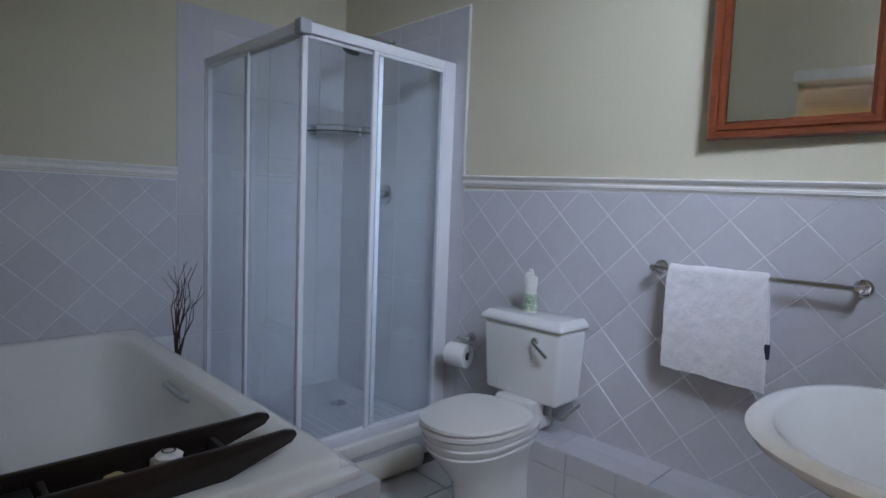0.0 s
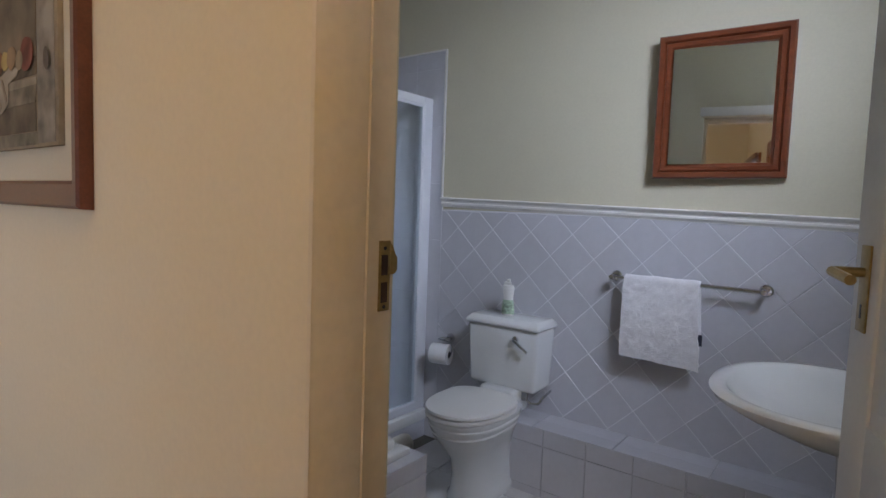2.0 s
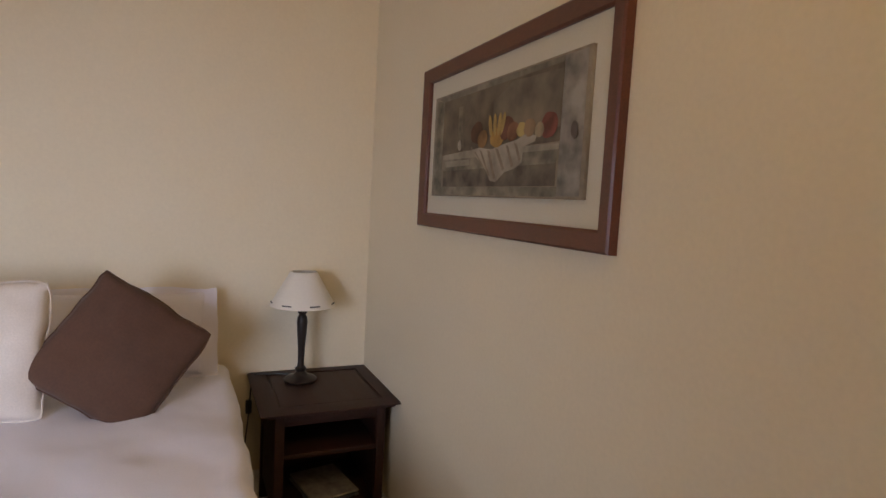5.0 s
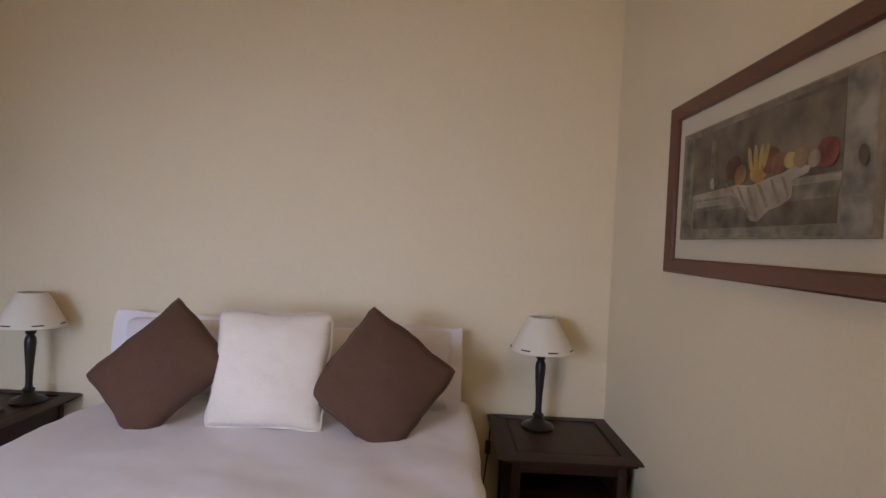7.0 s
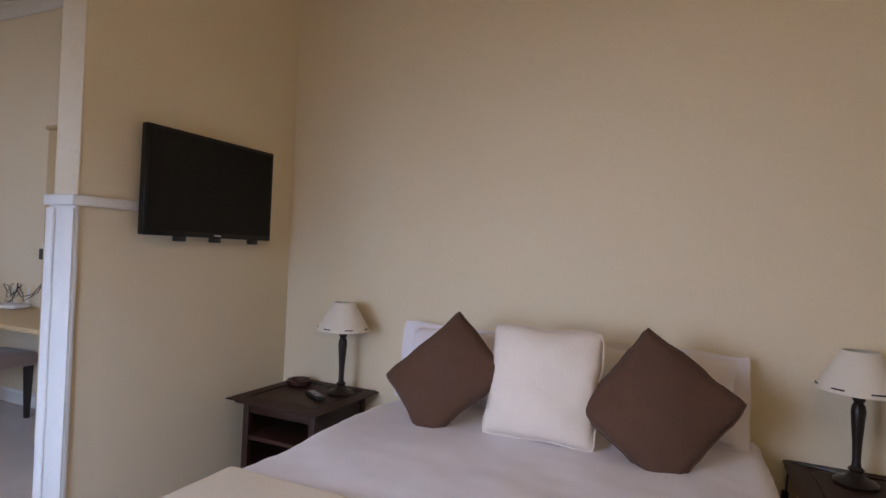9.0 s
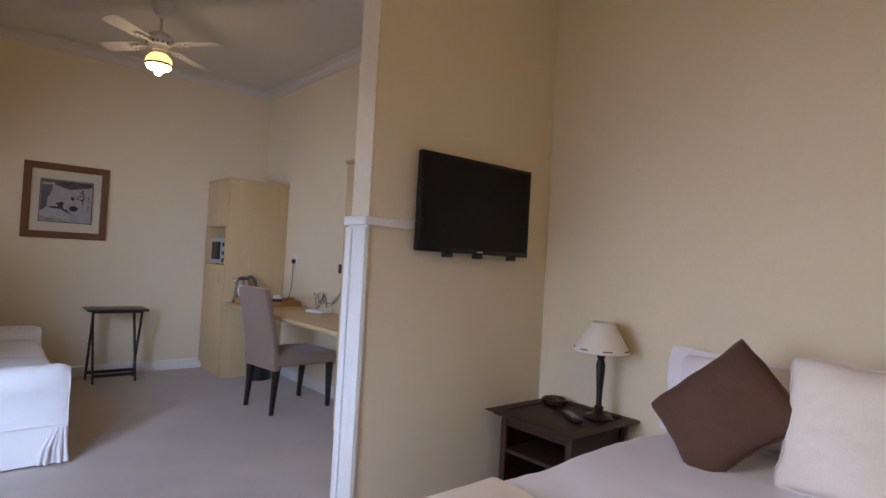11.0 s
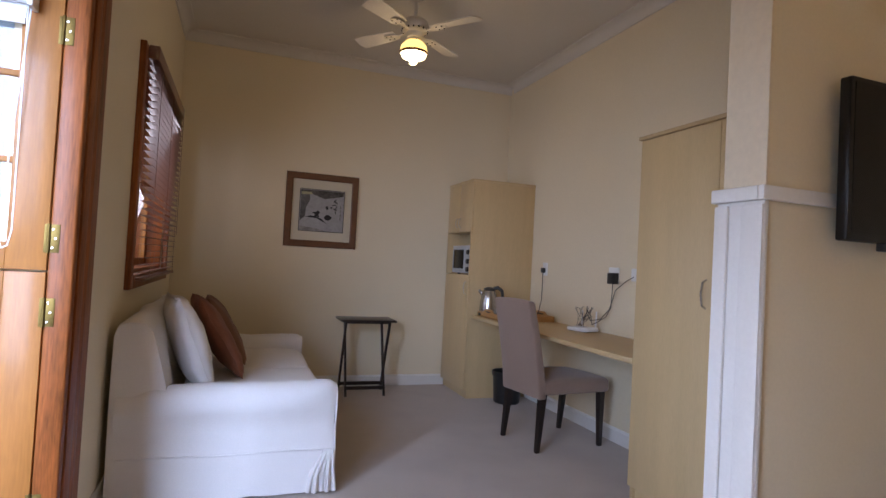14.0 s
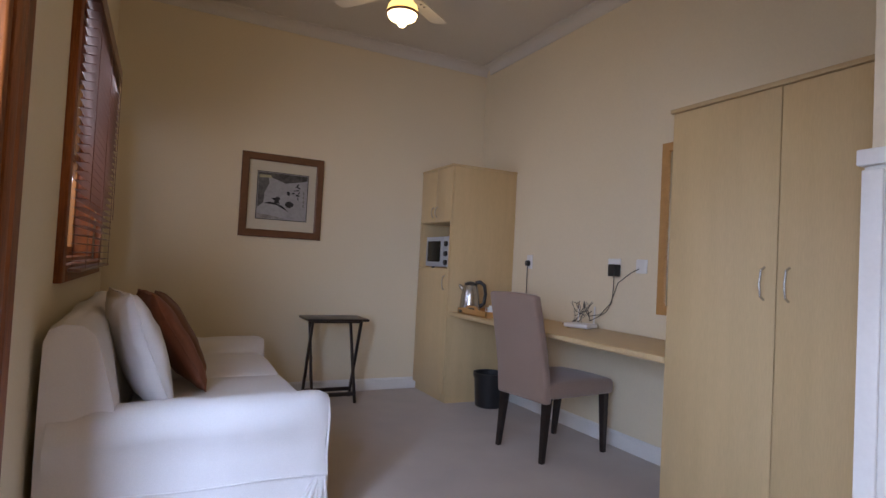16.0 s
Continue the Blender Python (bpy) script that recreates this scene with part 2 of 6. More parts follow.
def prism(outline, axis, a, b, bevel=0.0, seg=2):
    """An outline of (u, v) pairs drawn out along an axis from a to b."""
    bm = bmesh.new()
    put = {"x": lambda u, v, w: (w, u, v), "y": lambda u, v, w: (u, w, v), "z": lambda u, v, w: (u, v, w)}[axis]
    lo = [bm.verts.new(put(u, v, a)) for u, v in outline]
    hi = [bm.verts.new(put(u, v, b)) for u, v in outline]
    n = len(outline)
    bm.faces.new(lo)
    bm.faces.new(list(reversed(hi)))
    for k in range(n):
        bm.faces.new((lo[k], hi[k], hi[(k + 1) % n], lo[(k + 1) % n]))
    bmesh.ops.recalc_face_normals(bm, faces=bm.faces[:])
    if bevel:
        bmesh.ops.bevel(bm, geom=bm.edges[:], offset=bevel, segments=seg, profile=0.5, affect='EDGES')
    return bm


def ring_frame(w, h, profile):
    """A mitred frame round a w by h opening in the x-z plane; profile: (outwards from the opening, towards the viewer) pairs, viewer at -y."""
    bm = bmesh.new()
    loops = []
    for o, d in profile:
        x, z = w / 2 + o, h / 2 + o
        loops.append([bm.verts.new(c) for c in ((-x, -d, -z), (x, -d, -z), (x, -d, z), (-x, -d, z))])
    n = len(loops)
    for i in range(n):
        a, b = loops[i], loops[(i + 1) % n]
        for k in range(4):
            bm.faces.new((a[k], a[(k + 1) % 4], b[(k + 1) % 4], b[k]))
    bmesh.ops.recalc_face_normals(bm, faces=bm.faces[:])
    return bm


def pillow(w, h, d, n=18, pinch=0.05, seed=0, rumple=0.006, edge=0.12):
    """A stuffed cushion standing in the x-z plane, its corners drawn out."""
    bm = bmesh.new()
    grid = {}
    for sgn in (1, -1):
        for i in range(n + 1):
            for j in range(n + 1):
                u, v = 2 * i / n - 1, 2 * j / n - 1
                rim = i in (0, n) or j in (0, n)
                if rim and sgn < 0:
                    grid[sgn, i, j] = grid[1, i, j]
                    continue
                soft = 1 - 0.025 * (u * v) ** 10
                x = w / 2 * u * (1 - pinch * (1 - v * v)) * soft
                z = h / 2 * v * (1 - pinch * (1 - u * u)) * soft
                f = ((1 - u * u) * (1 - v * v)) ** 0.42
                y = 0 if rim else sgn * d / 2 * f
                p = Vector((x, y, z))
                q = noise.noise_vector(Vector((x * 7 + seed, y * 3, z * 7)))
                r = noise.noise_vector(Vector((x * 22 + seed, y * 3, z * 22)))
                grid[sgn, i, j] = bm.verts.new(p + q * rumple + r * rumple * 0.35)
        for i in range(n):
            for j in range(n):
                f = (grid[sgn, i, j], grid[sgn, i + 1, j], grid[sgn, i + 1, j + 1], grid[sgn, i, j + 1])
                bm.faces.new(f if sgn < 0 else tuple(reversed(f)))
    bmesh.ops.recalc_face_normals(bm, faces=bm.faces[:])
    return bm


def roughen(bm, scale, size, seed=0.0, keep=None):
    for v in bm.verts:
        if keep is None or not keep(v.co):
            v.co += noise.noise_vector(v.co * scale + Vector((seed, seed, seed))) * size
    return bm


def finely(bm, cuts):
    bmesh.ops.subdivide_edges(bm, edges=bm.edges[:], cuts=cuts, use_grid_fill=True)
    return bm


def clip(poly, x0, x1, y0, y1):
    """The convex polygon cut to a rectangle."""
    for k, lim, sgn in ((0, x0, 1), (0, x1, -1), (1, y0, 1), (1, y1, -1)):
        out = []
        for a, b in zip(poly, poly[1:] + poly[:1]):
            ina, inb = sgn * (a[k] - lim) >= 0, sgn * (b[k] - lim) >= 0
            if ina:
                out.append(a)
            if ina != inb:
                s = (lim - a[k]) / (b[k] - a[k])
                out.append((a[0] + s * (b[0] - a[0]), a[1] + s * (b[1] - a[1])))
        poly = out
        if len(poly) < 3:
            return []
    return poly


def area(poly):
    return abs(sum(a[0] * b[1] - b[0] * a[1] for a, b in zip(poly, poly[1:] + poly[:1]))) / 2


tile_meshes = {}


def tile_mesh(poly, thick, material, gap=0.002):
    """One tile from its outline in the u-v plane, its face proud along +w, its rim eased."""
    cu, cv = sum(p[0] for p in poly) / len(poly), sum(p[1] for p in poly) / len(poly)
    local = [(p[0] - cu, p[1] - cv) for p in poly]
    key = (tuple((round(u, 3), round(v, 3)) for u, v in local), material.name)
    if key not in tile_meshes:
        bm = bmesh.new()
        loops = []
        for inset, w in ((gap / 2, 0.0), (gap / 2, thick - 0.0015), (gap / 2 + 0.0015, thick)):
            ring = []
            for u, v in local:
                d = math.hypot(u, v) or 1
                s = max(0.0, 1 - inset * 1.41 / d)
                ring.append(bm.verts.new((u * s, v * s, w)))
            loops.append(ring)
        n = len(local)
        for a, b in zip(loops, loops[1:]):
            for k in range(n):
                bm.faces.new((a[k], a[(k + 1) % n], b[(k + 1) % n], b[k]))
        bm.faces.new(loops[-1])
        bmesh.ops.recalc_face_normals(bm, faces=bm.faces[:])
        me = bpy.data.meshes.new("tile")
        bm.to_mesh(me)
        bm.free()
        me.materials.append(material)
        tile_meshes[key] = me
    return tile_meshes[key], cu, cv


def lay_tiles(parent, to_world, u0, u1, v0, v1, size, material, turn=0.0, thick=0.007, gap=0.003, shift=(0, 0)):
    """Tiles over the rectangle of a surface; to_world is the matrix from (u, v, w)."""
    reach = int((abs(u1 - u0) + abs(v1 - v0)) / size) + 3
    mid = ((u0 + u1) / 2 + shift[0], (v0 + v1) / 2 + shift[1])
    c, s = math.cos(radians(turn)), math.sin(radians(turn))
    for i in range(-reach, reach):
        for j in range(-reach, reach):
            sq = [((i + a) * size, (j + b) * size) for a, b in ((0, 0), (1, 0), (1, 1), (0, 1))]
            sq = [(mid[0] + c * a - s * b, mid[1] + s * a + c * b) for a, b in sq]
            poly = clip(sq, u0, u1, v0, v1)
            if len(poly) < 3 or area(poly) < 0.00035:
                continue
            me, cu, cv = tile_mesh(poly, thick, material, gap)
            ob = new("tile", me)
            ob.parent = parent
            ob.matrix_world = to_world @ Matrix.Translation((cu, cv, 0))


# ---- structure ----
solid("floor", box(WX - 0.2, EX + 0.2, SY - 0.2, PY, -0.12, 0.0), CARPET, "beige wall-to-wall carpet", "floor", "structure", 0)
bath_floor = solid("floor_bathroom", box(BX - 0.2, EX + 0.2, PY, BN + 0.2, -0.12, -0.007), GREY_GROUT, "white tiled bathroom floor with grey joints", "floor", "structure", 0)
solid("wall_west", box(WX - 0.2, WX, SY - 0.2, PY, 0, CEIL), CREAM, "cream painted plaster wall behind the bed", "wall", "structure", 0)
solid("wall_south", box(WX, EX, SY - 0.2, SY, 0, CEIL), CREAM, "cream painted end wall of the sitting area", "wall", "structure", 0)
dl, dr = DOOR_L - 0.03, DOOR_R + 0.03
RY0 = -0.014  # where the rebate begins
solid("wall_picture", boxes((BX - 0.2, DOOR_L - 0.006, PY, RY0, 0, CEIL), (BX - 0.2, DOOR_L - 0.09, RY0, BS, 0, CEIL), (DOOR_L - 0.006, dl + 0.024, PY, RY0, DOOR_H + 0.03, CEIL), (DOOR_L - 0.09, dl, RY0, BS, DOOR_H + 0.03, CEIL), (dr, EX + 0.2, PY, BS, 0, CEIL), (dl, dr, PY, BS, DOOR_H + 0.03, CEIL)), CREAM,
      "cream painted wall with the bathroom doorway", "wall", "structure", 0)
# bathroom linings of the same wall, in the paler paint
solid("wall_bathroom_south", boxes((BX, dl, BS, BS + 0.006, 0, CEIL), (dr, BE, BS, BS + 0.006, 0, CEIL), (dl, dr, BS, BS + 0.006, DOOR_H + 0.03, CEIL)), BATH_CREAM,
      "pale cream bathroom wall", "wall", "structure", 0)
wall_bw = solid("wall_bathroom_west", box(BX - 0.2, BX, BS, BN, 0, CEIL), BATH_CREAM, "pale cream bathroom wall, tiled below", "wall", "structure", 0)
wall_bn = solid("wall_bathroom_north", box(BX - 0.2, BE + 0.25, BN, BN + 0.2, 0, CEIL), BATH_CREAM, "pale cream bathroom wall with white diagonal tiles below", "wall", "structure", 0)
W0, W1, WZ0, WZ1 = 0.34, 1.06, 1.95, 2.55
solid("wall_bathroom_east", boxes((BE, BE + 0.25, BS, W0, 0, CEIL), (BE, BE + 0.25, W1, BN, 0, CEIL), (BE, BE + 0.25, W0, W1, 0, WZ0), (BE, BE + 0.25, W0, W1, WZ1, CEIL)),
      BATH_CREAM, "pale cream bathroom wall", "wall", "structure", 0)
# east wall with the front door and the window
FD0, FD1, FDH = -4.18, -3.34, 2.10
WN0, WN1, WNZ0, WNZ1 = -6.62, -5.26, 1.045, 2.19
# the opening from -3.05 to -1.85 is for the assumed, unseen bedroom window
solid("wall_east", boxes((EX, EX + 0.22, SY - 0.2, WN0, 0, CEIL), (EX, EX + 0.22, WN0, WN1, 0, WNZ0), (EX, EX + 0.22, WN0, WN1, WNZ1, CEIL),
                         (EX, EX + 0.22, WN1, FD0 - 0.05, 0, CEIL), (EX, EX + 0.22, FD0 - 0.05, FD1 + 0.05, FDH + 0.05, CEIL), (EX, EX + 0.22, FD1 + 0.05, -3.05, 0, CEIL), (EX, EX + 0.22, -3.05, -1.85, 0, 0.75), (EX, EX + 0.22, -3.05, -1.85, 1.80, CEIL), (EX, EX + 0.22, -1.85, PY, 0, CEIL)),
      CREAM, "cream painted outer wall with glazed door and window", "wall", "structure", 0)
# stub wall with the television
SX = -1.335
stub = solid("wall_television", box(WX, SX, TY - 0.14, TY, 0, CEIL), CREAM, "cream painted stub wall that carries the television", "wall", "structure", 0)
solid("ceiling", box(WX - 0.2, EX + 0.2, SY - 0.2, BS, CEIL, CEIL + 0.1), CEILING, "off-white painted ceiling", "ceiling", "structure", 0)
solid("ceiling_bathroom", box(BX - 0.2, EX + 0.2, BS, BN + 0.2, CEIL, CEIL + 0.1), CEILING, "off-white painted ceiling", "ceiling", "structure", 0)


def cornice(name, a, b, inward):
    """Coved plaster moulding between wall and ceiling, from a to b; inward: unit vector into the room."""
    a, b, inn = Vector((*a, 0)), Vector((*b, 0)), Vector((*inward, 0))
    prof = [(0, 0), (0, -0.085), (0.012, -0.085), (0.014, -0.072)]
    prof += [(0.014 + 0.058 * (1 - math.cos(q)), -0.072 + 0.058 * math.sin(q)) for q in (0.3, 0.6, 0.9, 1.2, 1.5)]
    prof += [(0.085, -0.012), (0.085, 0)]
    bm = bmesh.new()
    loops = [[bm.verts.new(p + inn * (u + 0.0) + Vector((0, 0, CEIL + v))) for u, v in prof] for p in (a, b)]
    n = len(prof)
    for k in range(n):
        bm.faces.new((loops[0][k], loops[0][(k + 1) % n], loops[1][(k + 1) % n], loops[1][k]))
    bm.faces.new(loops[0])
    bm.faces.new(list(reversed(loops[1])))
    bmesh.ops.recalc_face_normals(bm, faces=bm.faces[:])
    return solid(name, bm, CEILING, "off-white coved plaster cornice", "cornice", "structure")


for a, b, i in (((WX, SY), (EX, SY), (0, 1)), ((WX, TY - 0.14), (WX, SY + 0.085), (1, 0)), ((EX, SY + 0.085), (EX, PY), (-1, 0)), ((WX, TY - 0.14), (SX, TY - 0.14), (0, -1)),
                ((WX, TY), (WX, PY), (1, 0)), ((WX, PY), (EX, PY), (0, -1))):
    cornice("trim", a, b, i)


def skirting(a, b, inward):
    (x0, y0), (x1, y1) = a, b
    t = 0.018
    if x0 == x1:
        bm = prism([(x0, 0), (x0 + inward * t, 0), (x0 + inward * t, 0.085), (x0 + inward * t * 0.4, 0.10), (x0, 0.10)], "y", y0, y1)
    else:
        bm = prism([(y0, 0), (y0 + inward * t, 0), (y0 + inward * t, 0.085), (y0 + inward * t * 0.4, 0.10), (y0, 0.10)], "x", x0, x1)
    solid("baseboard", bm, WHITE, "white painted skirting board", "skirting board", "structure")


skirting((WX, SY), (EX, SY), 1)
skirting((WX, -6.58), (WX, -4.40), 1)
skirting((EX, SY + 0.02), (EX, FD0 - 0.13), -1)
skirting((WX, TY), (SX, TY), 1)
skirting((WX, TY + 0.02), (WX, PY - 0.02), 1)
skirting((WX, PY), (DOOR_L - 0.02, PY), -1)

# casing of the stub wall's end: dado cap with boards below
cap = thing("trim", (0, 0, 0), 0, "white painted timber casing with a moulded cap", "trim", kind="structure")
part("cap_rail", boxes((SX - 0.28, SX + 0.035, TY, TY + 0.02, 1.415, 1.455), (SX, SX + 0.035, TY - 0.162, TY, 1.415, 1.455), bevel=0.004), WHITE, cap)
part("end_board", boxes((SX, SX + 0.018, TY - 0.152, TY + 0.010, 0, 1.415), bevel=0.004), WHITE, cap)
part("edge_bead", boxes((SX + 0.018, SX + 0.030, TY - 0.152, TY - 0.105, 0, 1.405), (SX + 0.018, SX + 0.026, TY - 0.060, TY + 0.010, 0, 1.405), bevel=0.004), WHITE, cap)
part("upper_board", boxes((SX, SX + 0.010, TY - 0.14, TY + 0.004, 1.455, CEIL - 0.02), bevel=0.003), FRAME_CREAM, cap)

# bathroom door frame: outer lining, rebate, head
df = thing("door_frame", (0, 0, 0), 0, "cream painted bathroom door frame with a brass strike plate", "door frame", kind="structure")
for sgn, x, n in ((1, DOOR_L, "jamb"), (-1, DOOR_R, "jamb")):
    a, b = sorted((x, x - sgn * (0.0058 if sgn > 0 else 0.03)))
    part(n, box(a, b, PY - 0.006, RY0, 0, DOOR_H, 0.006), FRAME_CREAM, df)
    a, b = sorted((x - sgn * 0.024, x - sgn * (0.0898 if sgn > 0 else 0.0398)))
    part("rebate", box(a, b, RY0, BS - 0.0005, 0, DOOR_H + 0.02, 0.005), FRAME_CREAM, df)
part("head", boxes((DOOR_L - 0.04, DOOR_R + 0.04, PY - 0.006, RY0, DOOR_H, DOOR_H + 0.04), (DOOR_L - 0.04, DOOR_R + 0.04, RY0, BS + 0.014, DOOR_H + 0.02, DOOR_H + 0.045), bevel=0.003), FRAME_CREAM, df)
FX = DOOR_L - 0.024
strike = part("strike_plate", boxes((FX, FX + 0.0016, 0.030, 0.0505, 1.146, 1.236), bevel=0.0007), BRASS, df, "worn brass strike plate")
lip = prism([(0.050, 1.192), (0.0585, 1.192), (0.064, 1.197), (0.064, 1.214), (0.060, 1.218), (0.056, 1.228), (0.050, 1.234)], "x", FX + 0.0004, FX + 0.0020, 0.0006, 1)
part("latch_lip", lip, BRASS, strike)
# dark patches on the plate paint the shade inside its two openings
for z0, z1 in ((1.192, 1.218), (1.157, 1.183)):
    part("latch_hole_shade", box(FX + 0.0010, FX + 0.0021, 0.034, 0.0455, z0, z1), LATCHSHADE, strike, "dark patch drawn for the shaded latch opening")
for z in (1.2265, 1.1515):
    part("screw", lathe([(0, 0.0014), (0.0022, 0.0013), (0.0026, 0.0)], 10, False), BLACKPLASTIC, strike, m=pose(FX + 0.0014, 0.040, z, 0, 90))
# architrave on the bathroom side
part("architrave", boxes((DOOR_L - 0.055, DOOR_R - 0.02, BS + 0.006, BS + 0.024, DOOR_H + 0.03, DOOR_H + 0.09), bevel=0.004), WHITE, df)

# bathroom door leaf, standing open
hx, hy = 0.358, 0.078
ang = 108.0
leaf = thing("door_1", (hx, hy, 0), ang, "white painted panelled bathroom door standing open", "door", kind="structure")
LW, LH, LT = 0.712, 1.915, 0.04
part("leaf", box(0, LW, -LT / 2 + 0.006, LT / 2 - 0.006, 0.012, LH), WHITE, leaf)
st = 0.105
part("stile", boxes((0, st, -LT / 2, LT / 2, 0.012, LH), (LW - st, LW, -LT / 2, LT / 2, 0.012, LH), (LW / 2 - st / 2, LW / 2 + st / 2, -LT / 2, LT / 2, 0.2, LH - 0.1), bevel=0.003), WHITE, leaf)
for z0, z1 in ((0.012, 0.22), (0.78, 0.95), (1.50, 1.60), (LH - 0.115, LH)):
    part("rail", box(st, LW - st, -LT / 2, LT / 2, z0, z1, 0.003), WHITE, leaf)
for x0, x1 in ((st, LW / 2 - st / 2), (LW / 2 + st / 2, LW - st)):
    for z0, z1 in ((0.22, 0.78), (0.95, 1.50), (1.60, LH - 0.115)):
        part("panel", box(x0 + 0.03, x1 - 0.03, -LT / 2 + 0.001, LT / 2 - 0.001, z0 + 0.03, z1 - 0.03, 0.010), WHITE, leaf)
for sgn in (1, -1):
    y = sgn * LT / 2
    a, b = sorted((y, y + sgn * 0.004))
    plate = part("lock_plate", boxes((LW - 0.075, LW - 0.035, a, b, 1.095, 1.242), bevel=0.0015), BRASS, leaf, "brass lock plate")
    lever = tube([(LW - 0.055, y, 1.196), (LW - 0.055, y + sgn * 0.045, 1.196), (LW - 0.062, y + sgn * 0.052, 1.196), (LW - 0.15, y + sgn * 0.052, 1.190)], 0.0085, 10)
    part("lever", lever, BRASS, plate)
    a, b = sorted((y + sgn * 0.004, y + sgn * 0.005))
    # black patch paints the shade of the keyhole, which is not cut
    part("keyhole_shade", boxes((LW - 0.058, LW - 0.052, a, b, 1.118, 1.142)), BLACKPLASTIC, plate)
part("latch_edge", boxes((LW, LW + 0.001, -0.010, 0.010, 1.06, 1.23)), BRASS, leaf)

# bathroom window, in the outer wall beside the basin
bw = thing("window_2", (BE, 0, 0), 0, "white framed bathroom window with frosted glass", "window", kind="structure")
part("window_frame", boxes((0.10, 0.15, W0, W0 + 0.045, WZ0, WZ1), (0.10, 0.15, W1 - 0.045, W1, WZ0, WZ1), (0.10, 0.15, W0, W1, WZ0, WZ0 + 0.045), (0.10, 0.15, W0, W1, WZ1 - 0.045, WZ1), bevel=0.003), WHITE, bw)
p = part("pane", box(0.122, 0.127, W0 + 0.045, W1 - 0.045, WZ0 + 0.045, WZ1 - 0.045), glass("frosted_glass", (0.95, 0.97, 1.0), 0.4), bw)
p.visible_shadow = False
part("window_sill", box(-0.02, 0.10, W0 - 0.02, W1 + 0.02, WZ0 - 0.02, WZ0, 0.004), WHITE, bw)

# dado rails of the bathroom; the long one was fixed slightly out of level
DZ = 1.302


def dado(name, outline_axis, a, b, face, sgn, fall=0.0):
    prof = [(0, -0.026), (0.008, -0.025), (0.010, -0.016), (0.015, -0.013), (0.015, -0.004), (0.011, -0.001), (0.012, 0.007), (0.020, 0.011), (0.024, 0.020), (0.018, 0.025), (0, 0.025)]
    bm = prism([(face + sgn * u, DZ + v) for u, v in prof], outline_axis, a, b)
    for v in bm.verts:
        v.co.z += 0.010 - fall * (v.co.x + 1.68) if fall else 0.0
    solid(name, bm, WHITE, "white moulded dado rail above the tiles", "dado rail", "structure", 50)


dado("trim", "x", -1.70, BE, BN, -1, 0.024)
dado("trim", "y", BS, 0.985, BX, 1)
# upper edge beads of the shower tiling
solid("trim", boxes((-1.707, -1.697, BN - 0.012, BN, DZ + 0.037, 2.11), (BX, -1.697, BN - 0.012, BN, 2.11, 2.118), bevel=0.002), WHITE, "white edge strip of the shower tiles", "tile edge strip", "structure")

# tiled ledge along the north wall
LX, LY, LZ = -1.13, 1.735, 0.314
ledge = solid("pipe_ledge", boxes((LX, BE, LY + 0.008, BN, 0, LZ - 0.008)), GROUT, "low ledge faced with white tiles under the towel rail", "ledge", "structure", 0)

# ---- front door ----
fd = thing("door_frame", (0, 0, 0), 0, "varnished reddish timber frame of the front door", "door frame", kind="structure")
JX = EX + 0.062
AO, AI = FD0 - 0.255, FD0 - 0.045
part("architrave", prism([(EX - 0.020, AO), (EX, AO), (EX, AI), (EX - 0.020, AI), (EX - 0.026, AI - 0.05), (EX - 0.014, AI - 0.065), (EX - 0.026, AI - 0.10), (EX - 0.016, AI - 0.14)], "z", 0, FDH + 0.20, 0.003), DOORFRAME, fd)
part("architrave", box(EX - 0.024, EX, AI, FD1 + 0.045, FDH + 0.045, FDH + 0.20, 0.004), DOORFRAME, fd)
part("architrave", box(EX - 0.024, EX, FD1 + 0.045, FD1 + 0.20, 0, FDH + 0.20, 0.004), DOORFRAME, fd)
part("jamb", boxes((EX - 0.014, JX, FD0 - 0.045, FD0, 0, FDH + 0.045), bevel=0.008, seg=3), DOORFRAME, fd)
part("jamb", boxes((EX - 0.014, JX, FD1, FD1 + 0.045, 0, FDH + 0.045), bevel=0.008, seg=3), DOORFRAME, fd)
part("head", boxes((EX - 0.012, JX, FD0, FD1, FDH, FDH + 0.045), bevel=0.006), DOORFRAME, fd)
part("threshold", box(EX - 0.01, EX + 0.24, FD0, FD1, -0.02, 0.018, 0.004), DOORFRAME, fd)

LX0, DW = JX + 0.004, 0.81
LY0, LY1 = FD0 - 0.046, FD0 - 0.002


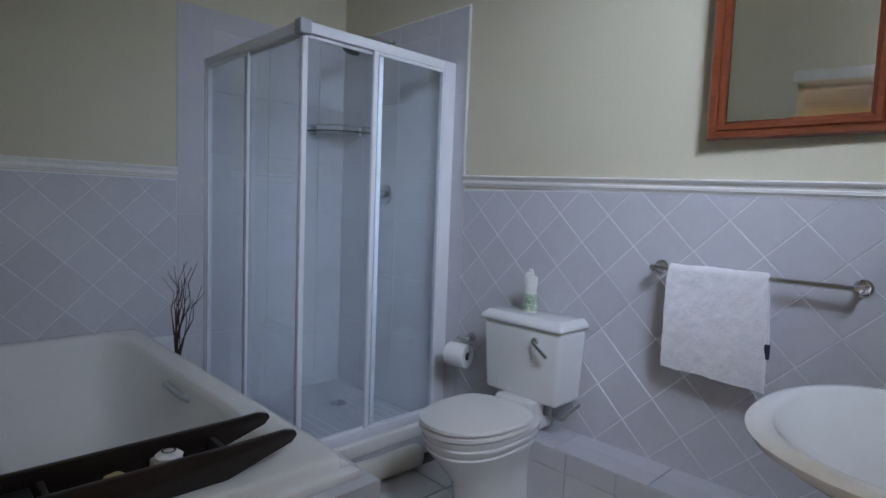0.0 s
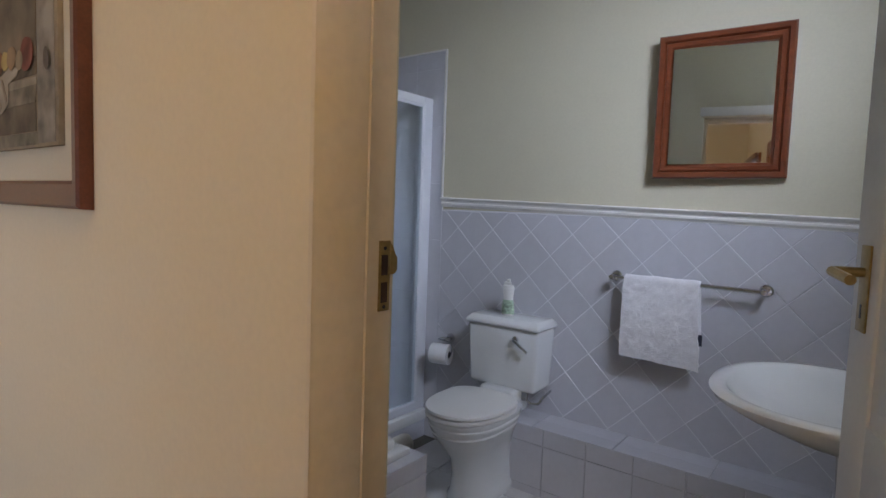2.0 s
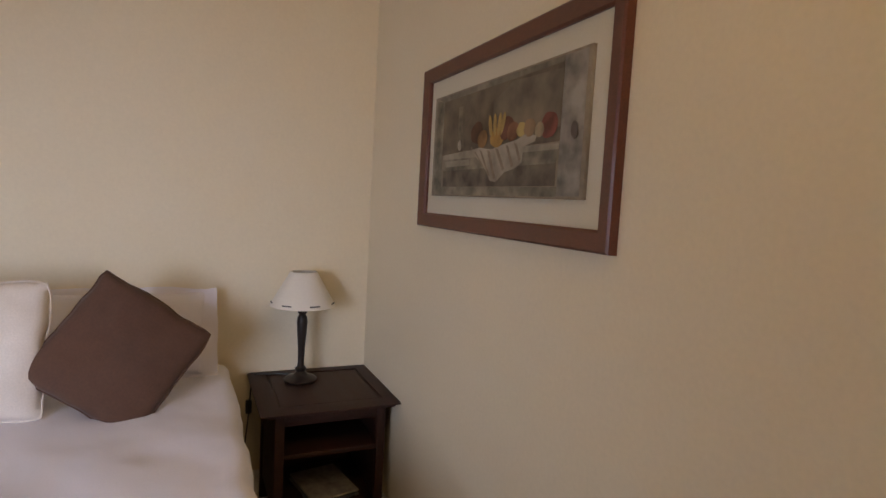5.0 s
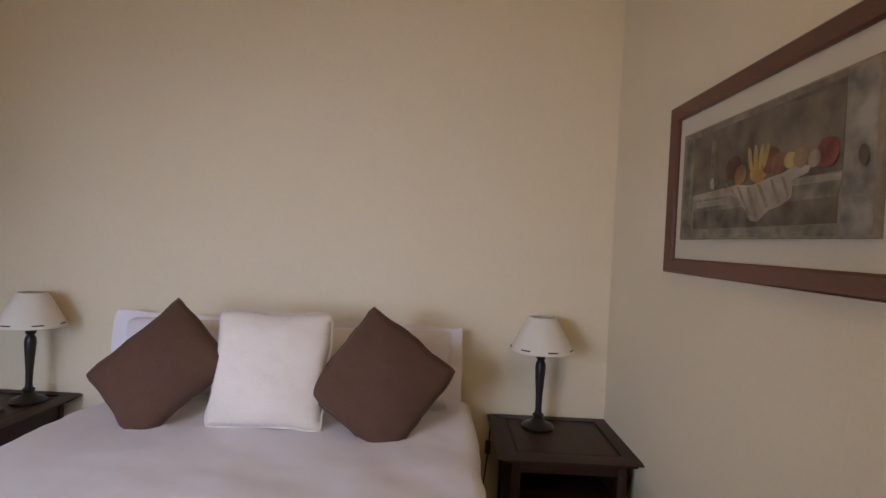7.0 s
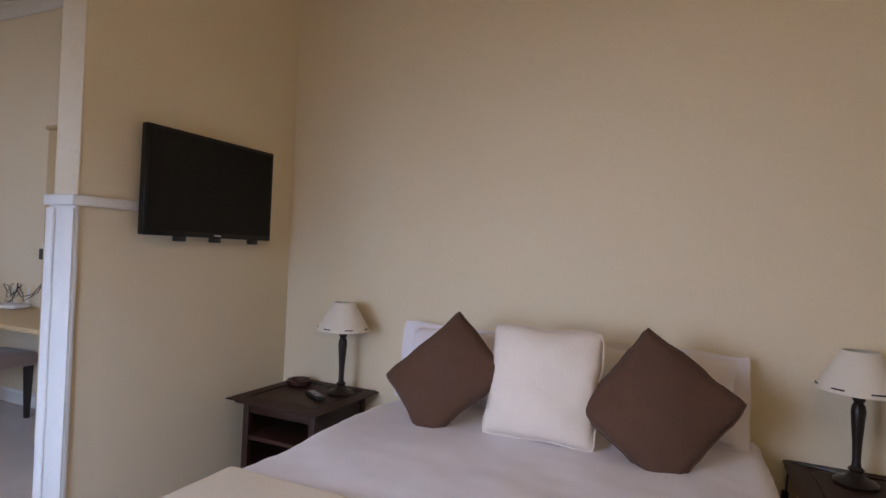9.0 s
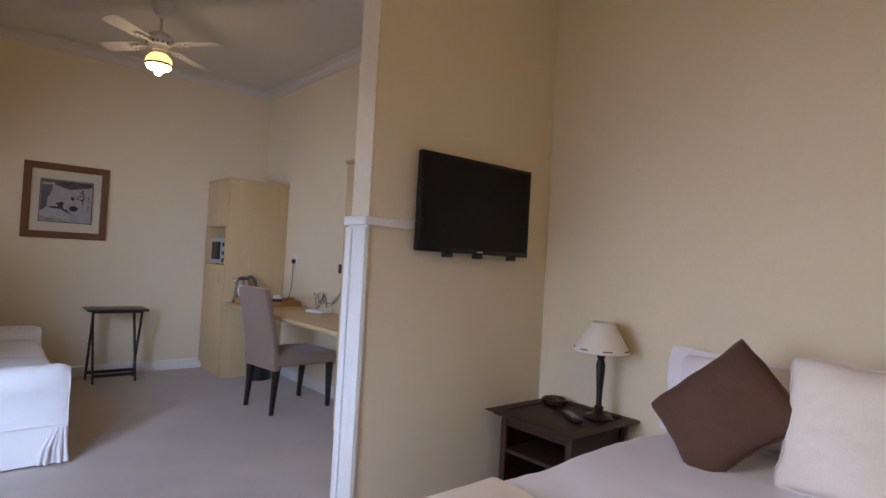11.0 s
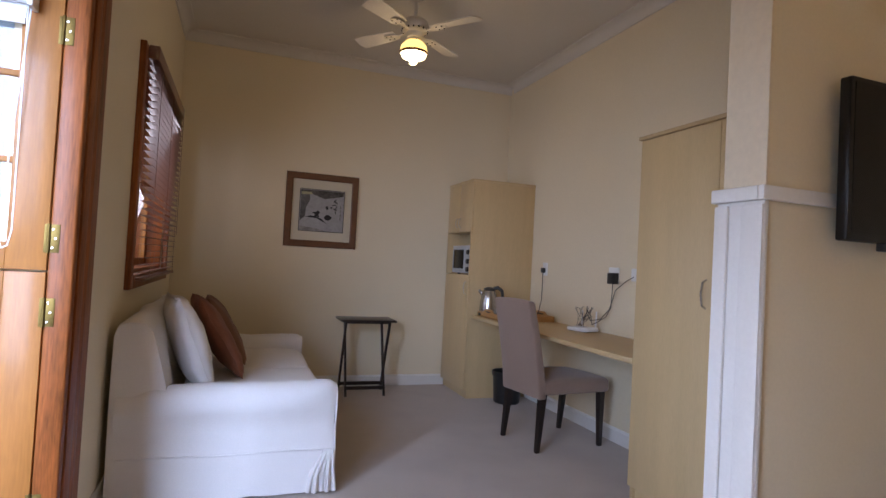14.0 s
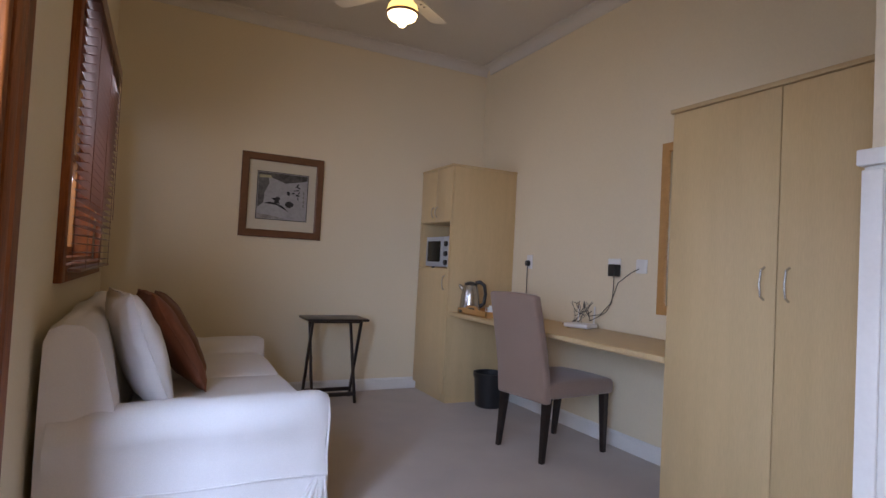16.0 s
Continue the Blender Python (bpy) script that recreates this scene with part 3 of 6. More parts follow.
def stable_door(name):
    """A glazed stable door swung open outwards: panelled lower half, six-light upper half."""
    d = thing(name, (0, 0, 0), 0, "open varnished pine stable door with glazed upper half", "door", kind="structure")

    def xb(a, b):
        return (LX0 + a, LX0 + b)
    g, w = 0.118, DW
    low = part("lower_leaf", boxes((*xb(0, g), LY0, LY1, 0.025, 1.09), (*xb(w - g, w), LY0, LY1, 0.025, 1.09), (*xb(g, w - g), LY0, LY1, 0.025, 0.24), (*xb(g, w - g), LY0, LY1, 0.96, 1.09), bevel=0.003), DOORWOOD, d)
    part("panel", boxes((*xb(g - 0.01, w - g + 0.01), LY0 + 0.014, LY1 - 0.014, 0.23, 0.97), (*xb(g + 0.05, w - g - 0.05), LY0 + 0.006, LY1 - 0.006, 0.29, 0.91), bevel=0.006), DOORFRAME, low)
    up = part("upper_leaf", boxes((*xb(0, g), LY0, LY1, 1.096, FDH - 0.004), (*xb(w - g, w), LY0, LY1, 1.096, FDH - 0.004), (*xb(g, w - g), LY0, LY1, 1.096, 1.187), (*xb(g, w - g), LY0, LY1, FDH - 0.09, FDH - 0.004), bevel=0.003), DOORWOOD, d)
    rows = (1.187, 1.462, 1.752, FDH - 0.09)
    for z in rows[1:3]:
        part("glazing_bar", box(*xb(g, w - g), LY0 + 0.008, LY1 - 0.008, z - 0.011, z + 0.011, 0.004), DOORWOOD, up)
    part("glazing_bar", box(*xb(w / 2 - 0.011, w / 2 + 0.011), LY0 + 0.009, LY1 - 0.009, rows[0], rows[3], 0.004), DOORWOOD, up)
    for k in range(3):
        for a, b in ((g, w / 2 - 0.011), (w / 2 + 0.011, w - g)):
            pane = part("pane", box(*xb(a, b), LY0 + 0.020, LY0 + 0.024, rows[k] + 0.011 * (k > 0), rows[k + 1] - 0.011 * (k < 2)), CLEAR, up)
            pane.visible_shadow = False
    for z in (0.30, 0.955, 1.205, 1.915):
        hinge = part("hinge", boxes((JX - 0.030, JX - 0.001, FD0, FD0 + 0.0025, z - 0.048, z + 0.048), (LX0, LX0 + 0.012, LY1, LY1 + 0.0025, z - 0.048, z + 0.048), bevel=0.001), HINGEBRASS, d, "brass butt hinge")
        part("pin", tube([(JX + 0.002, FD0 + 0.004, z - 0.05), (JX + 0.002, FD0 + 0.004, z + 0.05)], 0.0055, 10), HINGEBRASS, hinge)
        for dz, dx in ((-0.032, 0.010), (0.0, 0.018), (0.032, 0.010)):
            part("screw", tube([(JX - dx, FD0 + 0.002, z + dz), (JX - dx, FD0 + 0.0035, z + dz)], 0.0035, 8), STEEL, hinge)
    part("lock_plate", box(*xb(w - 0.09, w - 0.05), LY1, LY1 + 0.003, 0.92, 1.05, 0.001), BRASS, low)
    return d


stable_door("door_2")

# ---- window with venetian blind ----
win = thing("window_1", (0, 0, 0), 0, "mahogany framed window behind a wooden venetian blind", "window", kind="structure")
part("window_frame", boxes((EX - 0.03, EX + 0.01, WN1, WN1 + 0.075, WNZ0 - 0.075, WNZ1 + 0.075), (EX - 0.03, EX + 0.01, WN0 - 0.075, WN0, WNZ0 - 0.075, WNZ1 + 0.075),
                           (EX - 0.03, EX + 0.01, WN0, WN1, WNZ1, WNZ1 + 0.075), (EX - 0.03, EX + 0.01, WN0, WN1, WNZ0 - 0.075, WNZ0), bevel=0.005), DOORFRAME, win)
part("reveal", boxes((EX + 0.01, EX + 0.2, WN1 - 0.025, WN1, WNZ0, WNZ1), (EX + 0.01, EX + 0.2, WN0, WN0 + 0.025, WNZ0, WNZ1), (EX + 0.01, EX + 0.2, WN0, WN1, WNZ0, WNZ0 + 0.025), (EX + 0.01, EX + 0.2, WN0, WN1, WNZ1 - 0.025, WNZ1), bevel=0.003), DOORFRAME, win)
part("sash", boxes(*[(EX + 0.11, EX + 0.15, WN0 + 0.025 + k * 0.4225, WN0 + 0.065 + k * 0.4225, WNZ0 + 0.025, WNZ1 - 0.025) for k in range(4)],
                   (EX + 0.11, EX + 0.15, WN0 + 0.025, WN1 - 0.025, WNZ0 + 0.025, WNZ0 + 0.075), (EX + 0.11, EX + 0.15, WN0 + 0.025, WN1 - 0.025, WNZ1 - 0.075, WNZ1 - 0.025), (EX + 0.115, EX + 0.145, WN0 + 0.025, WN1 - 0.025, 1.64, 1.67), bevel=0.003), DOORWOOD, win)
for k in range(3):
    for z0, z1 in ((WNZ0 + 0.075, 1.64), (1.67, WNZ1 - 0.075)):
        pane = part("pane", box(EX + 0.128, EX + 0.132, WN0 + 0.065 + k * 0.4225, WN0 + 0.025 + (k + 1) * 0.4225, z0, z1), CLEAR, win)
        pane.visible_shadow = False
blind = thing("venetian_blind", (0, 0, 0), 0, "dark mahogany wooden venetian blind, slats open", "blind")
BY0, BY1 = WN0 - 0.02, WN1 - 0.02
part("valance", box(EX - 0.085, EX - 0.031, BY0 - 0.03, BY1 + 0.03, WNZ1 + 0.00, WNZ1 + 0.075, 0.006), BLINDWOOD, blind)
slat = None
nsl = 30
for k in range(nsl):
    z = WNZ0 - 0.005 + (WNZ1 - WNZ0) * (k + 0.5) / nsl
    if slat is None:
        bm = box(-0.024, 0.024, BY0, BY1, -0.0014, 0.0014, 0.001, 1)
        bm.transform(pose(0, 0, 0, 0, 1, 0))
        slat = part("slat", bm, BLINDWOOD, blind)
    else:
        c = new("slat", slat.data)
        c.parent = blind
        slat_next = c
    ob = slat if k == 0 else slat_next
    ob.location = (EX - 0.058, 0, z)
part("bottom_rail", box(EX - 0.083, EX - 0.033, BY0, BY1, WNZ0 - 0.03, WNZ0 - 0.014, 0.004), BLINDWOOD, blind)
for y in (BY0 + 0.12, (BY0 + BY1) / 2, BY1 - 0.12):
    part("ladder_cord", tube([(EX - 0.084, y, WNZ0 - 0.02), (EX - 0.084, y, WNZ1)], 0.0016, 5, tube([(EX - 0.033, y, WNZ0 - 0.02), (EX - 0.033, y, WNZ1)], 0.0016, 5)), BLINDWOOD, blind)
part("pull_cord", tube([(EX - 0.089, BY0 + 0.06, WNZ1), (EX - 0.09, BY0 + 0.06, 1.45), (EX - 0.092, BY0 + 0.065, 1.30)], 0.002, 5), BLINDWOOD, blind)

# roller blind on the glazed door
rb = thing("roller_blind", (0, 0, 0), 0, "white roller blind drawn up on the glazed door, with bead chain", "blind")
bx0, bx1, by = LX0 + 0.085, LX0 + DW - 0.08, LY1 + 0.034
part("tube", tube([(bx0, by, 2.0), (bx1, by, 2.0)], 0.026, 16), BLINDCLOTH, rb)
part("cloth", box(bx0 + 0.02, bx1 - 0.02, LY1 + 0.010, LY1 + 0.012, 1.93, 2.0), BLINDCLOTH, rb)
part("bottom_bar", box(bx0 + 0.02, bx1 - 0.02, LY1 + 0.005, LY1 + 0.017, 1.912, 1.934, 0.004), BLINDCLOTH, rb)
part("bracket", boxes((bx0 - 0.012, bx0 + 0.004, LY1, LY1 + 0.065, 1.96, 2.04), bevel=0.004), WHITEPLASTIC, rb)
pts = [(bx0 + 0.002, by + 0.020, 2.0 - 0.8 * s) for s in (0, 0.3, 0.6, 0.85, 0.97)] + [(bx0 + 0.012, by + 0.018, 1.175), (bx0 + 0.030, by + 0.01, 1.165), (bx0 + 0.045, by, 1.20)] + [(bx0 + 0.045 - 0.043 * s, by - 0.002 - 0.012 * s, 1.25 + 0.75 * s) for s in (0, 0.3, 0.6, 1)]
part("bead_chain", tube(pts, 0.0026, 6), WHITEPLASTIC, rb)

# bedroom window facing the bed: unseen, assumed so that light reaches the bed
w3 = thing("assumed_window", (0, 0, 0), 0, "unseen mahogany framed window, assumed so that light reaches the bed", "window", kind="structure")
part("window_frame", boxes((EX + 0.10, EX + 0.16, -3.05, -3.00, 0.75, 1.80), (EX + 0.10, EX + 0.16, -1.90, -1.85, 0.75, 1.80), (EX + 0.10, EX + 0.16, -3.00, -1.90, 0.75, 0.80), (EX + 0.10, EX + 0.16, -3.00, -1.90, 1.75, 1.80), (EX + 0.11, EX + 0.15, -2.47, -2.43, 0.80, 1.75), bevel=0.003), DOORFRAME, w3)
for y0, y1 in ((-3.00, -2.47), (-2.43, -1.90)):
    pane = part("pane", box(EX + 0.128, EX + 0.132, y0, y1, 0.80, 1.75), CLEAR, w3)
    pane.visible_shadow = False
part("window_sill", box(EX - 0.03, EX + 0.10, -3.08, -1.82, 0.73, 0.75, 0.004), DOORFRAME, w3)

# ---- outside ----
solid("ground", box(EX + 0.22, 120, -120, 120, -0.25, -0.13), mat("lawn", (0.06, 0.10, 0.03), 0.9, 0.25, 0.6, 30, 0.4), "green lawn outside the front door", "lawn", "structure", 0)
solid("pavement", box(EX + 0.22, 2.6, -9, 1.8, -0.13, -0.06, 0.01), mat("concrete_paving", (0.38, 0.36, 0.33), 0.85, 0.12, 3, 60, 0.3), "concrete paving outside the front door", "paving", "structure")
# pale wall added as a backdrop for the bright glare behind the panes
solid("pale_backdrop", boxes((4.4, 4.6, -14, 8, -0.13, 1.9), (4.36, 4.64, -14, 8, 1.9, 1.96)), mat("pale_backdrop_paint", (0.75, 0.74, 0.72), 0.9, 0.06, 2, 40, 0.2), "pale backdrop wall added for the glare behind the door glass", "wall", "structure")
LEAF = mat("shrub_leaf", (0.12, 0.26, 0.03), 0.6, 0.3, 5, 30, 0.1)


def shrub(x, y, r, seed):
    rng = random.Random(seed)
    s = thing("shrub", (x, y, -0.13), 0, "leafy green garden shrub beside the wall", "shrub", "garden shrubs")
    bm = bmesh.new()
    for _ in range(9):
        q = rng.uniform(0, 6.28)
        tube([(0.05 * math.cos(q), 0.05 * math.sin(q), 0), (0.3 * r * math.cos(q), 0.3 * r * math.sin(q), r), (0.6 * r * math.cos(q), 0.6 * r * math.sin(q), 1.7 * r)], 0.02, 5, bm, 0.3)
    part("stem", bm, TWIG, s)
    verts, faces = [], []
    for k in range(900):
        d = Vector((rng.gauss(0, 1), rng.gauss(0, 1), rng.gauss(0, 1))).normalized() * r * rng.uniform(0.45, 1.05) * (0.8 + 0.3 * noise.noise(Vector((k * 0.05, seed, 0))))
        c = d + Vector((0, 0, 1.35 * r))
        m = Euler((rng.uniform(0, 6), rng.uniform(0, 6), rng.uniform(0, 6))).to_matrix()
        n0 = len(verts)
        for p in ((-0.05, 0, 0), (0, 0.02, 0.004), (0.05, 0, 0), (0, -0.02, 0.004)):
            verts.append(c + m @ Vector(p))
        faces.append((n0, n0 + 1, n0 + 2, n0 + 3))
    me = bpy.data.meshes.new("crown")
    me.from_pydata(verts, [], faces)
    me.materials.append(LEAF)
    crown = new("crown", me)
    crown.parent = s


shrub(3.5, -5.5, 0.75, 1)
shrub(3.7, -7.5, 0.9, 2)
shrub(3.6, -3.0, 0.6, 3)
# ---- bathroom things ----
SHX, SHY, SHT = -1.785, 1.112, 1.864   # shower corner post and top
sh = thing("shower_enclosure", (0, 0, 0), 0, "corner shower enclosure with white frame and clear sliding glass", "shower")
CZ = 0.160
part("corner_cap", box(SHX - 0.042, SHX + 0.006, SHY - 0.006, SHY + 0.042, SHT - 0.048, SHT + 0.006, 0.004), GREYPLASTIC, sh, "grey plastic corner cap")
part("top_rail", box(SHX - 0.036, SHX, SHY + 0.042, BN, SHT - 0.042, SHT, 0.004), ALU, sh)
part("top_rail", box(BX, SHX - 0.042, SHY, SHY + 0.036, SHT - 0.042, SHT, 0.004), ALU, sh)
part("bottom_rail", box(SHX - 0.036, SHX + 0.004, SHY, BN, CZ, CZ + 0.045, 0.004), ALU, sh)
part("bottom_rail", box(BX, SHX - 0.036, SHY, SHY + 0.036, CZ, CZ + 0.045, 0.004), ALU, sh)
part("wall_post", box(SHX - 0.036, SHX + 0.002, BN - 0.075, BN, CZ + 0.045, SHT, 0.004), ALU, sh)
part("wall_post", box(BX, BX + 0.03, SHY, SHY + 0.036, CZ + 0.045, SHT - 0.042, 0.003), ALU, sh)


def sliding_panel(along, at, a, b, z0=CZ + 0.03, z1=SHT - 0.035):
    """A framed glass panel; along: the axis it runs on."""
    def bb(u0, u1, w0, w1, zz0, zz1):
        return (u0, u1, at + w0, at + w1, zz0, zz1) if along == "x" else (at + w0, at + w1, u0, u1, zz0, zz1)
    p = part("sliding_panel", boxes(bb(a, a + 0.022, -0.007, 0.007, z0, z1), bb(b - 0.022, b, -0.007, 0.007, z0, z1), bb(a, b, -0.006, 0.006, z0, z0 + 0.02), bb(a, b, -0.006, 0.006, z1 - 0.02, z1), bevel=0.002), ALU, sh)
    g = part("glass_pane", box(*bb(a + 0.022, b - 0.022, -0.002, 0.002, z0 + 0.02, z1 - 0.02)), BLUEGLASS, p, "clear shower glass")
    g.visible_shadow = False


sliding_panel("y", SHX - 0.010, 1.455, BN - 0.06)
sliding_panel("y", SHX - 0.026, SHY + 0.02, 1.515)
sliding_panel("x", SHY + 0.010, BX + 0.03, -2.24)
sliding_panel("x", SHY + 0.026, -2.30, SHX - 0.02)
tray = thing("shower_tray", (0, 0, 0), 0, "white ribbed shower tray on a tiled plinth", "shower tray")
part("tray", boxes((BX, SHX + 0.03, SHY - 0.03, SHY + 0.05, 0.10, CZ), (SHX - 0.05, SHX + 0.03, SHY + 0.05, BN - 0.008, 0.10, CZ), (BX, SHX - 0.05, SHY + 0.05, BN - 0.008, 0.06, 0.095), bevel=0.008), ACRYLIC, tray)
part("plinth", box(BX, SHX + 0.015, SHY - 0.01, BN - 0.008, 0, 0.10), TILE, tray, "tiled plinth")
for k in range(14):
    y = SHY + 0.12 + k * 0.052
    part("rib", box(BX + 0.1, SHX - 0.11, y, y + 0.016, 0.093, 0.100, 0.003), ACRYLIC, tray)
dr_ = lathe([(0.0, 0), (0.042, 0), (0.045, 0.003), (0.038, 0.006), (0.0, 0.006)], 24, False)
part("drain", dr_, CHROME, tray, "chrome drain cover", m=Matrix.Translation((-2.36, 1.70, 0.101)))
rose = thing("shower_rose", (0, 0, 0), 0, "chrome shower rose on a wall arm", "shower head")
part("arm", tube([(-2.27, BN, 2.03), (-2.27, BN - 0.12, 2.04), (-2.265, BN - 0.22, 2.01), (-2.265, BN - 0.26, 1.985)], 0.016, 12), CHROME, rose)
part("flange", lathe([(0, 0), (0.03, 0), (0.028, 0.01), (0, 0.012)], 20, False), CHROME, rose, m=pose(-2.27, BN - 0.008, 2.03, 90))
part("head", lathe([(0.0, 0.05), (0.012, 0.05), (0.018, 0.03), (0.042, 0.008), (0.044, 0), (0, 0)], 24, False), BLACKPLASTIC, rose, "dark shower head", m=pose(-2.262, BN - 0.275, 1.945, -20))
mixer = thing("shower_mixer", (-2.29, BN - 0.008, 1.24), 0, "round chrome shower mixer tap", "tap")
part("rosette", lathe([(0, 0), (0.055, 0), (0.052, 0.008), (0.03, 0.014), (0, 0.014)], 28, False), CHROME, mixer, m=pose(0, 0, 0, 90))
part("knob", lathe([(0, 0.012), (0.022, 0.014), (0.024, 0.05), (0.018, 0.056), (0, 0.056)], 20, False), CHROME, mixer, m=pose(0, 0, 0, 90))
shelf = thing("corner_shelf", (BX + 0.008, BN - 0.008, 1.575), 0, "curved glass corner shelf in the shower", "shelf")
R = 0.27
bm = prism([(0, 0)] + [(R * math.cos(q) , -R * math.sin(q)) for q in [k * math.pi / 24 for k in range(13)]], "z", 0, 0.008, 0.001, 1)
part("shelf_glass", bm, BLUEGLASS, shelf)
part("shelf_rail", tube([(R * 1.0 * math.cos(q), -R * 1.0 * math.sin(q), 0.032) for q in [k * math.pi / 24 for k in range(13)]], 0.004, 8), CHROME, shelf)
part("bracket", box(0.20, 0.225, -0.03, 0, -0.012, 0.036, 0.003), CHROME, shelf)
part("bracket", box(0, 0.03, -0.225, -0.20, -0.012, 0.036, 0.003), CHROME, shelf)

# bath, sunk in a tiled surround
BA = (BX + 0.008, -0.985, BS + 0.01, 0.805)   # rim bounds
BZ = 0.565
sur = solid("bath_surround", boxes((-1.02, -0.92, BS + 0.006, 0.855, 0, 0.505), (BX, -1.02, 0.775, 0.855, 0, 0.505), (BX, -1.02, BS + 0.006, BS + 0.05, 0, 0.505), (BX, BX + 0.04, BS + 0.05, 0.775, 0, 0.505)), GROUT, "tiled surround of the bath", "bath surround", "structure", 0)
bath = thing("bathtub", (0, 0, 0), 0, "white acrylic bathtub set in a tiled surround", "bathtub")


def superloop(cx, cy, a, b, z, n=64, power=5.0):
    pts = []
    for k in range(n):
        q = 2 * math.pi * k / n
        c, s = math.cos(q), math.sin(q)
        pts.append((cx + a * math.copysign(abs(c) ** (2 / power), c), cy + b * math.copysign(abs(s) ** (2 / power), s), z))
    return pts


def loft(loops, cap_first=False, cap_last=False):
    bm = bmesh.new()
    rows = [[bm.verts.new(p) for p in l] for l in loops]
    n = len(rows[0])
    for a, b in zip(rows, rows[1:]):
        for k in range(n):
            bm.faces.new((a[k], a[(k + 1) % n], b[(k + 1) % n], b[k]))
    if cap_first:
        bm.faces.new(list(reversed(rows[0])))
    if cap_last:
        bm.faces.new(rows[-1])
    bmesh.ops.recalc_face_normals(bm, faces=bm.faces[:])
    return bm


cx, cy = (BA[0] + BA[1]) / 2, (BA[2] + BA[3]) / 2
ha, hb = (BA[1] - BA[0]) / 2, (BA[3] - BA[2]) / 2
bm = loft([superloop(cx, cy, ha, hb, 0.508, power=40), superloop(cx, cy, ha, hb, BZ - 0.012, power=40), superloop(cx, cy, ha - 0.006, hb - 0.006, BZ - 0.002, power=30), superloop(cx, cy, ha - 0.02, hb - 0.02, BZ, power=24),
           superloop(cx - 0.01, cy, ha - 0.075, hb - 0.075, BZ, power=9), superloop(cx - 0.01, cy, ha - 0.088, hb - 0.088, BZ - 0.006, power=8), superloop(cx - 0.01, cy, ha - 0.098, hb - 0.095, BZ - 0.03, power=7),
           superloop(cx, cy, ha - 0.16, hb - 0.12, BZ - 0.15, power=6), superloop(cx + 0.03, cy, ha - 0.26, hb - 0.155, BZ - 0.33, power=5), superloop(cx + 0.04, cy, ha - 0.33, hb - 0.20, BZ - 0.405, power=4),
           superloop(cx + 0.04, cy, ha - 0.6, hb - 0.3, BZ - 0.415, power=3)], cap_last=True)
part("tub", bm, ACRYLIC, bath, smooth=60)
part("hand_grip", tube([(-1.98, BA[3] - 0.096, 0.505), (-1.96, BA[3] - 0.115, 0.512), (-1.78, BA[3] - 0.115, 0.512), (-1.76, BA[3] - 0.096, 0.505)], 0.011, 10), GREYPLASTIC, bath, "grey hand grip")
part("apron_step", boxes((-1.0, -0.955, BS + 0.012, 0.83, 0.508, 0.53), (BA[0], -1.0, 0.80, 0.83, 0.508, 0.53), bevel=0.006), ACRYLIC, bath, smooth=35)
part("overflow", lathe([(0, 0), (0.03, 0), (0.028, 0.008), (0, 0.01)], 20, False), CHROME, bath, m=pose(-1.11, cy, 0.44, 0, -78, 0))

# dark wooden rack across the bath
rack = thing("bath_rack", (-1.118, 0.40, BZ), 0, "dark wooden bath rack holding soap and candles", "bath rack")
prof = [(-0.32, 0.0), (0.13, 0.0), (0.20, 0.02), (0.285, 0.045), (0.30, 0.06), (0.295, 0.072), (0.27, 0.078), (0.19, 0.076), (-0.32, 0.076)]
for x in (-0.078, 0.062):
    part("side_rail", prism(prof, "x", x, x + 0.016, 0.003), BLACKWOOD, rack)
part("base", boxes((-0.062, 0.062, -0.30, 0.15, 0.006, 0.016)), BLACKWOOD, rack)
for y, h in ((0.14, 0.05), (-0.20, 0.05), (0.055, 0.04)):
    part("divider", box(-0.062, 0.062, y, y + 0.013, 0.006, h, 0.002), BLACKWOOD, rack)
soap = thing("soap_parcel", (-1.118, 0.43, BZ + 0.016), 0, "white wrapped soap in the bath rack", "soap")
part("box", box(-0.035, 0.035, -0.03, 0.03, 0, 0.035, 0.006), PAPER, soap)
bm = lathe([(0, 0.035), (0.026, 0.036), (0.028, 0.045), (0.020, 0.052), (0, 0.054)], 20, False)
part("wrapped_soap", roughen(bm, 60, 0.003), PAPER, soap)
part("printed_ring", lathe([(0.011, 0.0548), (0.013, 0.0556), (0.015, 0.0548)], 20, False), BLACKINK, soap)
WAX = mat("yellow_wax", (0.62, 0.52, 0.24), 0.5, 0.06, 8, 60, 0.1)
for dx, y, rz in ((-0.015, 0.335, 20), (0.02, 0.29, -15)):
    c = thing("soap_bar", (-1.118 + dx, y, BZ + 0.016), rz, "small yellow guest soap in the bath rack", "soap", "guest soaps")
    bm = box(-0.028, 0.028, -0.02, 0.02, 0, 0.022, 0.009, 3)
    part("bar", roughen(bm, 40, 0.002), WAX, c)
tin = thing("dark_box", (-1.118, 0.145, BZ + 0.016), 0, "black box with dried herbs in the bath rack", "box")
part("box", box(-0.055, 0.055, -0.055, 0.045, 0, 0.03, 0.003), BLACKPLASTIC, tin)

